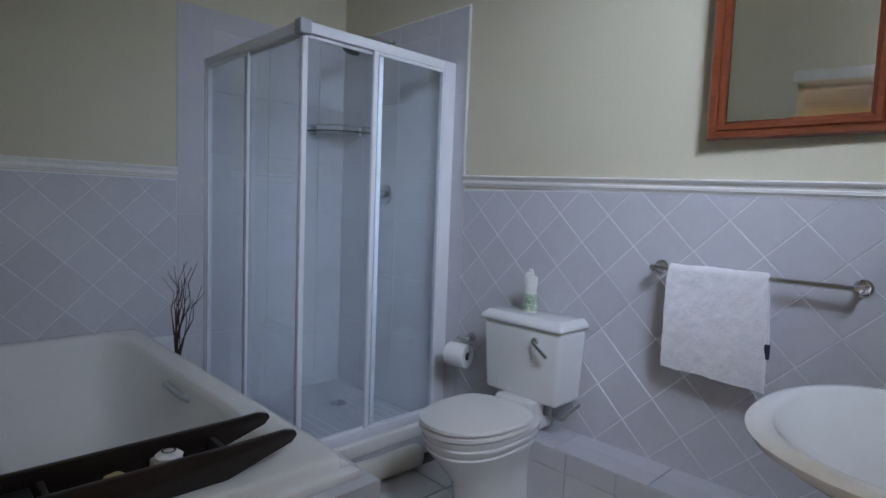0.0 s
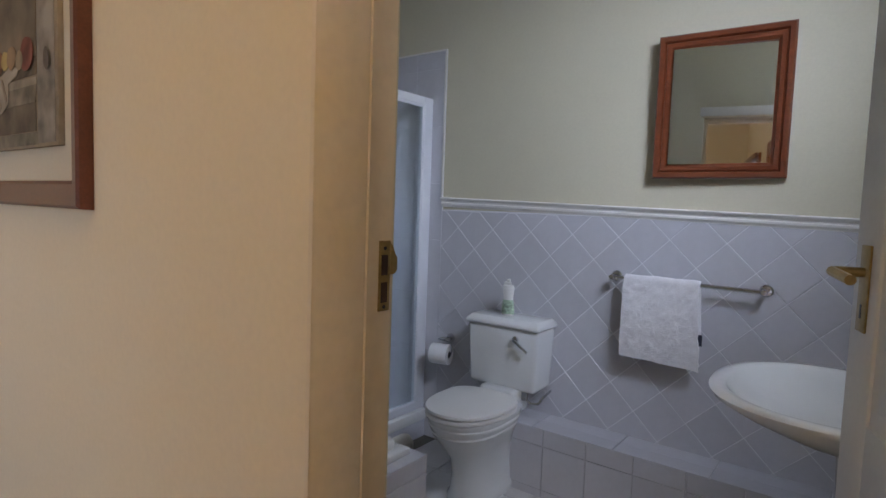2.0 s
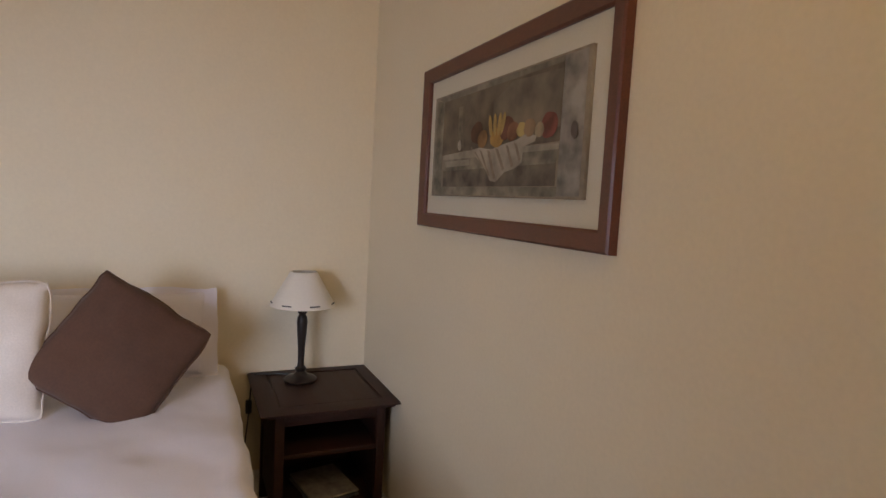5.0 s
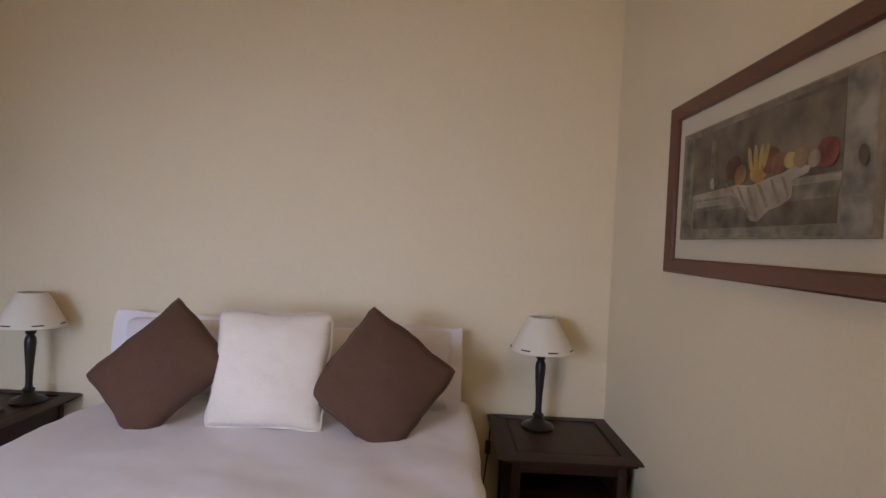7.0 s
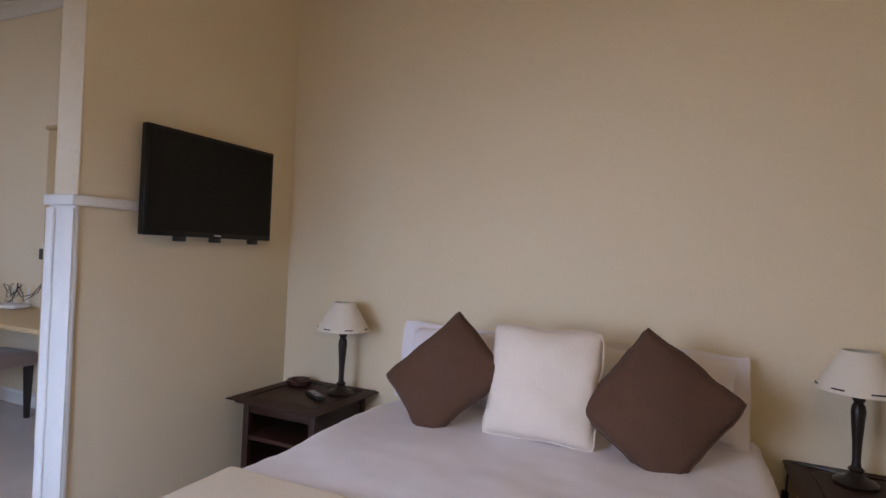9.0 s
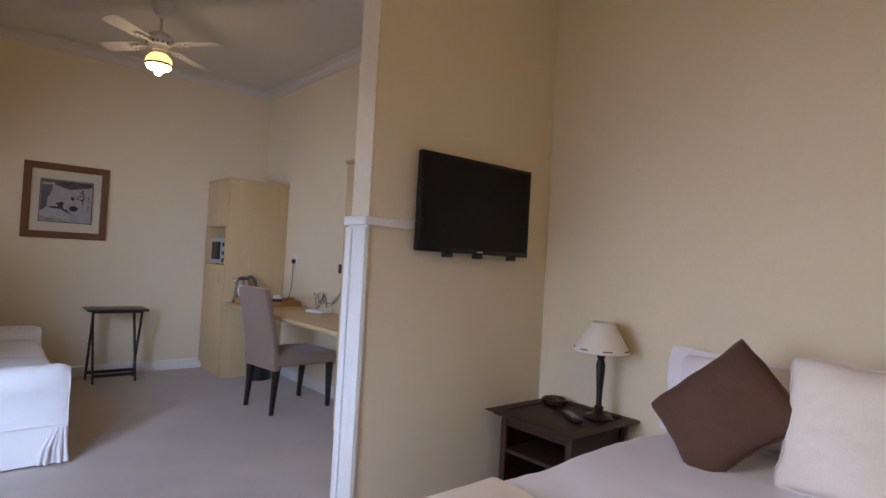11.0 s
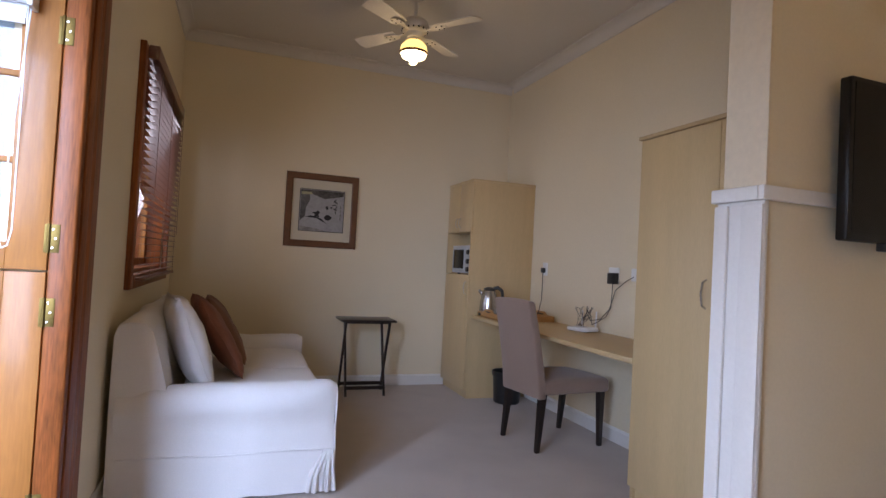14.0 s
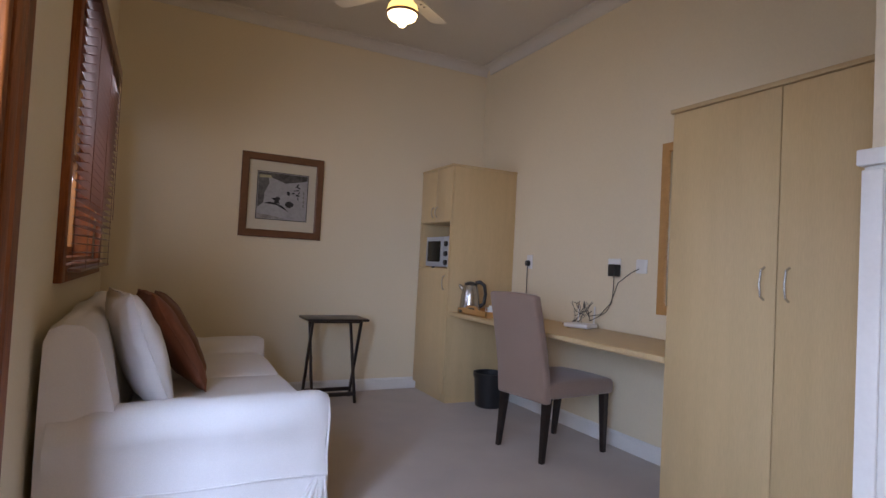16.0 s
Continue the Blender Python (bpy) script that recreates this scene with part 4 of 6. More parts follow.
# bundle of twigs
twigs = thing("dried_twigs", (-2.21, 0.815, 0.53), 0, "bundle of dark dried twigs leaning in the bath corner", "twigs")
rng = random.Random(5)
for k in range(17):
    q, w = rng.choice((rng.uniform(0.3, 1.6), rng.uniform(0.6, 1.5), rng.uniform(-1.1, 0.2))), rng.uniform(0.6, 1.0)
    bx, by = rng.uniform(-0.011, 0.011), rng.uniform(-0.011, 0.011)
    h = rng.uniform(0.24, 0.42)
    pts = [(bx, by, 0.0)]
    for s in (0.3, 0.6, 0.8, 1.0):
        pts.append((bx + 0.20 * q * s ** 1.2 * w + rng.uniform(-0.004, 0.004), by + 0.03 * rng.uniform(-1, 1) * s, h * s))
    part("twig", tube(pts, 0.0024, 5, None, 0.35), TWIG, twigs)
part("tie", lathe([(0.014, 0.012), (0.016, 0.015), (0.016, 0.022), (0.014, 0.025)], 14), TWIG, twigs)

# rolled bath mat on the floor against the shower
roll = thing("rolled_bath_mat", (-1.700, 1.50, 0.052), 0, "rolled cream bath mat on the floor beside the shower", "bath mat")
bm = lathe([(0.004, -0.20), (0.012, -0.196), (0.018, -0.2), (0.026, -0.195), (0.034, -0.2), (0.048, -0.195), (0.052, -0.18), (0.050, 0.0), (0.052, 0.18), (0.046, 0.2), (0.03, 0.195), (0.02, 0.2), (0.004, 0.196)], 24)
bm.transform(pose(0, 0, 0, 90, 0, 0))
part("roll", roughen(bm, 25, 0.004), MATROLL, roll, smooth=60)

# toilet
toilet = thing("toilet", (-1.188, 0.181, 0), 0, "white ceramic close-coupled toilet with the lid down", "toilet")

toilet.scale = (0.92, 0.90, 1.0)


def egg(cy, a, front, back, z, n=40, k=2.3):
    pts = []
    for i in range(n):
        q = 2 * math.pi * i / n
        c, s = math.cos(q), math.sin(q)
        x = a * math.copysign(abs(c) ** (2 / k), c)
        y = cy + (front if s < 0 else back) * math.copysign(abs(s) ** (2 / (k if s < 0 else k + 1.2)), s)
        pts.append((x, y, z))
    return pts


bowl = loft([egg(1.55, 0.110, 0.17, 0.30, 0.0), egg(1.55, 0.112, 0.17, 0.30, 0.03), egg(1.55, 0.100, 0.155, 0.29, 0.05), egg(1.54, 0.092, 0.14, 0.29, 0.13), egg(1.53, 0.098, 0.145, 0.28, 0.20), egg(1.515, 0.128, 0.19, 0.27, 0.265),
             egg(1.51, 0.155, 0.235, 0.27, 0.32), egg(1.51, 0.163, 0.248, 0.27, 0.335), egg(1.51, 0.160, 0.245, 0.27, 0.342), egg(1.51, 0.172, 0.258, 0.27, 0.362), egg(1.51, 0.176, 0.262, 0.27, 0.372), egg(1.51, 0.173, 0.258, 0.27, 0.378),
             egg(1.51, 0.180, 0.268, 0.27, 0.392), egg(1.51, 0.182, 0.27, 0.27, 0.404)], True, True)
part("bowl", bowl, CERAMIC, toilet, smooth=50)
seat = loft([egg(1.51, 0.184, 0.272, 0.18, 0.406), egg(1.51, 0.190, 0.279, 0.18, 0.412), egg(1.51, 0.188, 0.277, 0.18, 0.424), egg(1.51, 0.18, 0.268, 0.18, 0.427)], True, True)
part("seat", seat, WHITEPLASTIC, toilet, smooth=50)
lid = loft([egg(1.51, 0.182, 0.270, 0.185, 0.430), egg(1.51, 0.191, 0.280, 0.185, 0.435), egg(1.51, 0.188, 0.276, 0.183, 0.445), egg(1.51, 0.16, 0.24, 0.16, 0.451), egg(1.51, 0.08, 0.13, 0.1, 0.453)], True, True)
part("lid", lid, WHITEPLASTIC, toilet, smooth=50)
part("hinge_bar", boxes((-0.09, 0.09, 1.685, 1.715, 0.405, 0.44), bevel=0.01), WHITEPLASTIC, toilet)
# cistern, narrower below
cist = loft([[(-0.190, 1.750, 0.447), (0.190, 1.750, 0.447), (0.190, 1.935, 0.447), (-0.190, 1.935, 0.447)], [(-0.205, 1.735, 0.738), (0.205, 1.735, 0.738), (0.205, 1.94, 0.738), (-0.205, 1.94, 0.738)]], True, True)
bmesh.ops.bevel(cist, geom=cist.edges[:], offset=0.02, segments=4, profile=0.5, affect='EDGES')
part("cistern", cist, CERAMIC, toilet)
cl = loft([[(-0.215, 1.724, 0.738), (0.215, 1.724, 0.738), (0.215, 1.94, 0.738), (-0.215, 1.94, 0.738)], [(-0.215, 1.724, 0.757), (0.215, 1.724, 0.757), (0.215, 1.94, 0.757), (-0.215, 1.94, 0.757)],
           [(-0.192, 1.752, 0.778), (0.192, 1.752, 0.778), (0.192, 1.935, 0.778), (-0.192, 1.935, 0.778)]], True, True)
bmesh.ops.bevel(cl, geom=cl.edges[:], offset=0.009, segments=3, profile=0.5, affect='EDGES')
part("cistern_lid", cl, CERAMIC, toilet)
lev = part("flush_lever", tube([(0.085, 1.738, 0.69), (0.085, 1.715, 0.69), (0.10, 1.709, 0.684), (0.165, 1.705, 0.645)], 0.0075, 10), CHROME, toilet, "chrome flush lever")
part("lever_boss", lathe([(0, 0), (0.017, 0), (0.016, 0.012), (0, 0.014)], 18, False), CHROME, lev, m=pose(0.085, 1.738, 0.69, 90))
part("neck", boxes((-0.10, 0.10, 1.70, 1.88, 0.33, 0.455), bevel=0.02, seg=3), CERAMIC, toilet)
part("supply_pipe", tube([(0.13, 1.80, 0.455), (0.13, 1.80, 0.40), (0.15, 1.81, 0.385), (0.185, 1.82, 0.39), (0.20, 1.84, 0.42), (0.21, 1.90, 0.44)], 0.007, 8), STEEL, toilet, "grey metal supply pipe")
part("valve", tube([(0.10, 1.82, 0.452), (0.10, 1.82, 0.395)], 0.024, 14), GREYPLASTIC, toilet, "grey plastic valve")

bottle = thing("freshener_bottle", (-1.205, 1.825, 0.780), 10, "white and pale green air freshener bottle on the cistern", "bottle")
bm = lathe([(0, 0), (0.028, 0), (0.031, 0.006), (0.031, 0.03), (0.026, 0.06), (0.024, 0.09), (0.028, 0.115), (0.029, 0.130), (0.026, 0.142), (0.011, 0.146)], 24)
bm.transform(Matrix.Diagonal((1, 0.7, 1, 1)))
part("body", bm, WHITEPLASTIC, bottle)
bm = boxes((-0.022, 0.012, -0.009, 0.009, 0.143, 0.160), (-0.010, 0.008, -0.006, 0.006, 0.158, 0.174), bevel=0.005, seg=3)
part("cap", bm, WHITEPLASTIC, bottle)
GREEN = mat("pale_green_label", (0.58, 0.76, 0.56), 0.5, 0.35, 30, 120, 0.0)
bm = lathe([(0.0315, 0.008), (0.0318, 0.028), (0.0268, 0.06), (0.0255, 0.074)], 24, False)
bm.transform(Matrix.Diagonal((1, 0.7, 1, 1)))
part("label", bm, GREEN, bottle, "pale green label")

holder = thing("toilet_roll_holder", (-1.605, BN - 0.008, 0.585), 0, "chrome toilet roll holder on the tiled wall", "roll holder")
part("wall_plate", lathe([(0, 0), (0.024, 0), (0.022, 0.01), (0.012, 0.03), (0, 0.032)], 20, False), CHROME, holder, m=pose(0, 0, 0, 90))
part("hook", tube([(0, -0.028, 0), (-0.03, -0.05, 0.004), (-0.03, -0.07, 0), (0.055, -0.075, -0.005), (0.06, -0.075, -0.05), (0.055, -0.08, -0.075), (-0.07, -0.08, -0.075)], 0.004, 8), CHROME, holder)
tr = thing("toilet_roll", (-1.61, BN - 0.09, 0.512), 0, "white toilet paper roll on the holder", "toilet roll")
bm = lathe([(0.020, -0.05), (0.052, -0.05), (0.054, -0.045), (0.054, 0.045), (0.052, 0.05), (0.020, 0.05), (0.019, 0.0), (0.020, -0.05)], 32, False)
bm.transform(pose(0, 0, 0, 0, 90, 12))
part("paper", bm, PAPER, tr)
# closed black cylinder paints the shade inside the hollow roll
bm = lathe([(0.0185, -0.049), (0.0185, 0.049)], 20)
bm.transform(pose(0, 0, 0, 0, 90, 12))
part("core", bm, BLACKPLASTIC, tr, "black plug drawn for the shade inside the roll")

# towel rail and towel
rail = thing("towel_rail", (0, 0, 0), 0, "chrome towel rail on the tiled wall", "towel rail")
RZ, RY = 1.010, BN - 0.066
part("bar", tube([(-0.727, RY, RZ), (-0.140, RY, RZ)], 0.0085, 14), CHROME, rail)
for x in (-0.722, -0.150):
    po = part("post", tube([(x, BN - 0.006, RZ), (x, RY - 0.008, RZ)], 0.010, 14), CHROME, rail)
    part("rosette", lathe([(0, 0), (0.024, 0), (0.024, 0.006), (0.018, 0.012), (0, 0.013)], 24, False), CHROME, po, m=pose(x, BN - 0.008, RZ, 90))
    part("end_cap", lathe([(0, 0.0), (0.012, 0.002), (0.013, 0.008), (0.010, 0.013), (0, 0.014)], 20, False), CHROME, po, m=pose(x, RY - 0.004, RZ, 90))
towel = thing("towel", (0, 0, 0), 0, "white terry hand towel folded over the rail", "towel")
T0, T1 = -0.664, -0.370


def towel_sheet(front_drop, back_drop, off, seed):
    bm = bmesh.new()
    nu, prof = 64, []
    for k in range(34):
        s = k / 33
        prof.append((-0.012 - off - 0.008 * math.sin(s * 3.1), -front_drop * (1 - s)))
    for k in range(1, 8):
        q = math.pi * k / 8
        prof.append((-(0.012 + off) * math.cos(q), (0.012 + off) * math.sin(q)))
    for k in range(1, 9):
        prof.append((0.012 + off, -back_drop * k / 8))
    rows = []
    for i in range(nu + 1):
        u = i / nu
        row = []
        for d, (py, pz) in enumerate(prof):
            low = max(0.0, -pz) / front_drop
            x = T0 + (T1 - T0) * u + 0.018 * low * (u - 0.2)
            z = pz - 0.012 * u * low * (1 if py < 0 else 0.3)
            p = Vector((x, RY + py, RZ + z))
            w = noise.noise_vector(Vector((p.x * 14 + seed, p.y * 6, p.z * 5))) * 0.008 + noise.noise_vector(p * 28) * 0.003 + noise.noise_vector(p * 110) * 0.0035
            row.append(bm.verts.new(p + Vector((w.x * 0.5, -abs(w.y) if py < 0 else abs(w.y) * 0.3, w.z * 0.4))))
        rows.append(row)
    for a, b in zip(rows, rows[1:]):
        for k in range(len(prof) - 1):
            bm.faces.new((a[k], a[k + 1], b[k + 1], b[k]))
    bmesh.ops.recalc_face_normals(bm, faces=bm.faces[:])
    bmesh.ops.solidify(bm, geom=bm.faces[:], thickness=0.009)
    return bm


part("outer_fold", towel_sheet(0.325, 0.24, 0.008, 0), TOWEL, towel, smooth=70)
part("inner_fold", towel_sheet(0.31, 0.22, 0.0, 4), TOWEL, towel, smooth=70)
part("label_tag", box(T1 + 0.002, T1 + 0.024, RY - 0.022, RY - 0.019, RZ - 0.235, RZ - 0.19, 0.001), mat("navy_tag", (0.012, 0.014, 0.03), 0.7, 0.1, 9, 90), towel, "dark navy woven tag")

# wall mirror
mir = thing("wall_mirror", (-0.350, BN - 0.020, 1.713), 3, "mirror in a stepped mahogany frame above the towel rail", "mirror")
MW, MH = 0.358, 0.449
part("frame", ring_frame(MW, MH, [(0.0, 0.004), (0.0, 0.012), (0.008, 0.016), (0.012, 0.022), (0.026, 0.024), (0.030, 0.018), (0.036, 0.030), (0.052, 0.032), (0.058, 0.024), (0.058, 0.002), (0.0, 0.002)]), REDWOOD, mir, smooth=30)
part("mirror_glass", box(-MW / 2 - 0.002, MW / 2 + 0.002, -0.008, -0.002, -MH / 2 - 0.002, MH / 2 + 0.002), MIRROR, mir, "mirror glass", m=pose(0, -0.003, 0, 0, 0, 4))

# basin on its pedestal, against the east wall
basin = thing("wash_basin", (BE, 1.125, 0), 0, "white ceramic pedestal wash basin", "wash basin")


def basin_loop(front, half, back, z, n=48, k=2.4):
    pts = []
    for i in range(n):
        q = 2 * math.pi * i / n
        c, s = math.cos(q), math.sin(q)
        x = -back - front + (front * math.copysign(abs(c) ** (2 / k), c))
        if c > 0:
            x = -back - front + (front) * min(1.0, abs(c) ** (2 / 6))
        pts.append((x, half * math.copysign(abs(s) ** (2 / k), s), z))
    return pts


bz = 0.872
bm = loft([basin_loop(0.09, 0.09, 0.06, bz - 0.118), basin_loop(0.155, 0.155, 0.04, bz - 0.102), basin_loop(0.215, 0.222, 0.01, bz - 0.074), basin_loop(0.258, 0.272, 0.0, bz - 0.041), basin_loop(0.279, 0.295, 0.0, bz - 0.018), basin_loop(0.2825, 0.298, 0.0, bz - 0.006), basin_loop(0.276, 0.292, 0.0, bz),
           basin_loop(0.250, 0.266, 0.03, bz + 0.001), basin_loop(0.228, 0.248, 0.070, bz - 0.005), basin_loop(0.208, 0.230, 0.085, bz - 0.028), basin_loop(0.165, 0.185, 0.11, bz - 0.07), basin_loop(0.08, 0.09, 0.19, bz - 0.088)], True, True)
part("bowl", bm, CERAMIC, basin, smooth=60)
part("pedestal", loft([basin_loop(0.10, 0.11, 0.11, 0.0, 32), basin_loop(0.085, 0.09, 0.12, 0.06, 32), basin_loop(0.075, 0.08, 0.12, 0.35, 32), basin_loop(0.09, 0.10, 0.11, bz - 0.11, 32)], True, True), CERAMIC, basin, smooth=60)
tap = part("tap", tube([(-0.07, 0.12, bz), (-0.07, 0.12, bz + 0.06), (-0.085, 0.12, bz + 0.085), (-0.16, 0.12, bz + 0.075), (-0.175, 0.12, bz + 0.055)], 0.011, 12), CHROME, basin, "chrome pillar tap")
part("tap_handle", lathe([(0, 0.0), (0.02, 0.0), (0.022, 0.02), (0.016, 0.03), (0, 0.032)], 18, False), CHROME, tap, m=Matrix.Translation((-0.07, 0.12, bz + 0.085)))
# ---- bedroom things ----
bed = thing("bed", (0, 0, 0), 0, "double bed with white linen and a cream throw at the foot", "bed")
B0, B1, BF, BT = -2.245, -0.69, -0.52, 0.605


def draped(x0, x1, y0, y1, top, drop, r, seed, rumple=0.006, step=0.05, slope=0.02):
    """Bedding over a mattress: flat top, rounded edges, sides hanging to drop, gently rumpled."""
    bm = bmesh.new()
    nx = max(6, int((x1 - x0) / step))
    prof = [(y0 - slope, drop), (y0 - slope * 0.6, (drop + top) / 2), (y0, top - r)]
    prof += [(y0 + r * (1 - math.cos(q)), top - r + r * math.sin(q)) for q in (0.4, 0.8, 1.2, 1.57)]
    ny = max(6, int((y1 - y0 - 2 * r) / step))
    prof += [(y0 + r + (y1 - y0 - 2 * r) * k / ny, top) for k in range(1, ny)]
    prof += [(y1 - r * (1 - math.cos(q)), top - r + r * math.sin(q)) for q in (1.57, 1.2, 0.8, 0.4)]
    prof += [(y1, top - r), (y1 + slope * 0.6, (drop + top) / 2), (y1 + slope, drop)]
    rows = []
    for i in range(nx + 1):
        x = x0 + (x1 - x0) * i / nx
        row = []
        for y, z in prof:
            p = Vector((x, y, z))
            w = noise.noise_vector(p * 5 + Vector((seed, 0, 0))) * rumple + noise.noise_vector(p * 15 + Vector((seed, 0, 0))) * rumple * 0.4
            row.append(bm.verts.new(p + w))
        rows.append(row)
    for a, b in zip(rows, rows[1:]):
        for k in range(len(prof) - 1):
            bm.faces.new((a[k], a[k + 1], b[k + 1], b[k]))
    for row, way in ((rows[0], -1), (rows[-1], 1)):
        low = [bm.verts.new((v.co.x + way * 0.01, v.co.y, drop)) for v in row[2:-2]]
        for k in range(len(low) - 1):
            bm.faces.new((row[k + 2], row[k + 3], low[k + 1], low[k]))
    bmesh.ops.recalc_face_normals(bm, faces=bm.faces[:])
    return bm


part("mattress", box(WX + 0.02, BF + 0.03, B0 + 0.03, B1 - 0.03, 0.30, BT - 0.03, 0.04, 3), LINEN, bed)
part("base", box(WX + 0.02, BF + 0.04, B0 + 0.05, B1 - 0.05, 0.06, 0.30, 0.01), LINEN, bed)
for x in (WX + 0.12, BF - 0.06):
    for y in (B0 + 0.12, B1 - 0.12):
        part("foot", lathe([(0.02, 0), (0.026, 0.06)], 14), BLACKWOOD, bed, m=Matrix.Translation((x, y, 0)))
part("duvet", draped(WX + 0.03, BF, B0, B1, BT, 0.16, 0.05, 2, 0.011, 0.03), LINEN, bed, smooth=70)
part("throw", draped(-1.27, BF - 0.004, B0 - 0.012, B1 + 0.012, BT + 0.016, 0.20, 0.055, 9, 0.006), THROW, bed, "cream throw across the foot", smooth=70)


def bed_pillow(y, seed):
    p = thing("pillow", (WX + 0.13, y, BT + 0.165), 0, "white cotton pillow with a flat flange, propped on the wall", "pillow", "white bed pillows")
    m = pose(0, 0, 0, 0, 0, 90) @ pose(0, 0, 0, -14, 0, 0)
    part("filling", pillow(0.60, 0.33, 0.17, 16, 0.03, seed, 0.010), LINEN, p, m=m, smooth=70)
    bm = pillow(0.70, 0.37, 0.016, 16, 0.02, seed + 3, 0.012)
    part("flange", bm, LINEN, p, m=m, smooth=70)


bed_pillow(-1.925, 1)
bed_pillow(-1.095, 5)


def cushion(name, x, y, z, size, lean, turn, material, label, group, yaw=0, depth=0.15, seed=0, facing=90):
    w, h = size if isinstance(size, tuple) else (size, size)
    c = thing(name, (x, y, z), 0, label, "cushion", group)
    m = pose(0, 0, 0, 0, 0, facing + yaw) @ pose(0, 0, 0, lean, 0, 0) @ pose(0, 0, 0, 0, turn, 0)
    part("cover", pillow(w, h, depth, 28, 0.026, seed, 0.012), material, c, m=m, smooth=70)
    seam = []
    for a, b in (((-1, -1), (1, -1)), ((1, -1), (1, 1)), ((1, 1), (-1, 1)), ((-1, 1), (-1, -1))):
        for k in range(14):
            s = k / 14
            u, v = a[0] + (b[0] - a[0]) * s, a[1] + (b[1] - a[1]) * s
            p = Vector((w / 2 * u * (1 - 0.026 * (1 - v * v)), 0, h / 2 * v * (1 - 0.026 * (1 - u * u)))) * (1 - 0.025 * (u * v) ** 10)
            seam.append(p + noise.noise_vector(Vector((p.x * 7 + seed, 0, p.z * 7))) * 0.012 + noise.noise_vector(Vector((p.x * 22 + seed, 0, p.z * 22))) * 0.0042)
    part("piping", tube(seam + seam[:1], 0.0035, 6), material, c, m=m, smooth=60)
    return c


cushion("scatter_cushion", -2.075, -1.880, 0.800, (0.340, 0.430), -16, 45, BROWNCUSH, "dark brown suede cushion standing on its corner", "brown bed cushions", seed=11)
cushion("scatter_cushion", -2.075, -1.062, 0.795, (0.400, 0.405), -18, 36, BROWNCUSH, "dark brown suede cushion standing on its corner", "brown bed cushions", seed=17)
cushion("square_cushion", -2.10, -1.475, 0.815, 0.43, -14, 0, CREAMCUSH, "cream woven square cushion against the pillows", "", depth=0.17, seed=23)

# bedside tables
TZ = 0.55


def bedside(y):
    t = thing("bedside_table", (-2.30, y, 0), 0, "dark stained wooden bedside table with open shelves", "bedside table", "bedside tables")
    w = 0.245
    part("top", boxes((-0.245, 0.245, -w, w, TZ - 0.028, TZ - 0.006), bevel=0.005), DARKWOOD, t)
    part("top_border", ring_frame(0.36, 0.36, [(0, -0.002), (0, 0.006), (0.05, 0.006), (0.065, 0.002), (0.065, -0.002)]), DARKWOOD, t, m=Matrix.Translation((0, 0, TZ - 0.006)) @ pose(0, 0, 0, -90) @ Matrix.Diagonal((1.12, 1, 1.12, 1)))
    part("top_inlay", box(-0.19, 0.19, -0.19, 0.19, TZ - 0.008, TZ - 0.003), DARKWOOD, t)
    for x in (-0.215, 0.185):
        for s in (-1, 1):
            a, b = sorted((s * 0.215, s * 0.18))
            part("leg", boxes((x, x + 0.03, a, b, 0, TZ - 0.028), bevel=0.003), DARKWOOD, t)
    for s in (-1, 1):
        a, b = sorted((s * 0.205, s * 0.190))
        part("side_panel", box(-0.19, 0.19, a, b, 0.10, TZ - 0.028), DARKWOOD, t)
    part("back_panel", box(-0.20, -0.188, -0.19, 0.19, 0.10, TZ - 0.028), DARKWOOD, t)
    part("apron", box(0.188, 0.21, -0.18, 0.18, TZ - 0.075, TZ - 0.028, 0.003), DARKWOOD, t)
    part("shelf", boxes((-0.19, 0.21, -0.19, 0.19, 0.345, 0.365), bevel=0.003), DARKWOOD, t)
    part("shelf", boxes((-0.19, 0.21, -0.19, 0.19, 0.10, 0.125), bevel=0.003), DARKWOOD, t)
    return t


bedside(-0.345)
bedside(-2.735)


def table_lamp(y, rz):
    l = thing("table_lamp", (-2.40, y, TZ), rz, "table lamp with turned black wooden stem and cream shade", "table lamp", "bedside lamps")
    part("base", lathe([(0, 0), (0.068, 0), (0.070, 0.006), (0.062, 0.014), (0.034, 0.022), (0.024, 0.034), (0.020, 0.04)], 32, True), BLACKWOOD, l)
    part("stem", lathe([(0.020, 0.04), (0.025, 0.052), (0.015, 0.062), (0.013, 0.08), (0.015, 0.14), (0.020, 0.21), (0.023, 0.255), (0.020, 0.275), (0.014, 0.285), (0.020, 0.295), (0.020, 0.305), (0.012, 0.312), (0.012, 0.34)], 24), BLACKWOOD, l)
    sh_ = part("shade", lathe([(0.134, 0.325), (0.136, 0.327), (0.056, 0.468), (0.054, 0.468), (0.131, 0.330)], 48, False), SHADE, l, "cream paper shade laced at the rim", smooth=50)
    for k in range(7):
        q = 2 * math.pi * k / 7 + 0.2
        pts = [(0.1300 * math.cos(q + d), 0.1300 * math.sin(q + d), 0.3405) for d in (-0.16, -0.08, 0, 0.08, 0.16)]
        part("lacing", tube(pts, 0.0026, 6), BLACKINK, sh_)
    part("shade_ring", tube([(0.054 * math.cos(q), 0.054 * math.sin(q), 0.467) for q in [k * math.pi / 12 for k in range(25)]], 0.002, 6), SHADE, sh_)
    return l


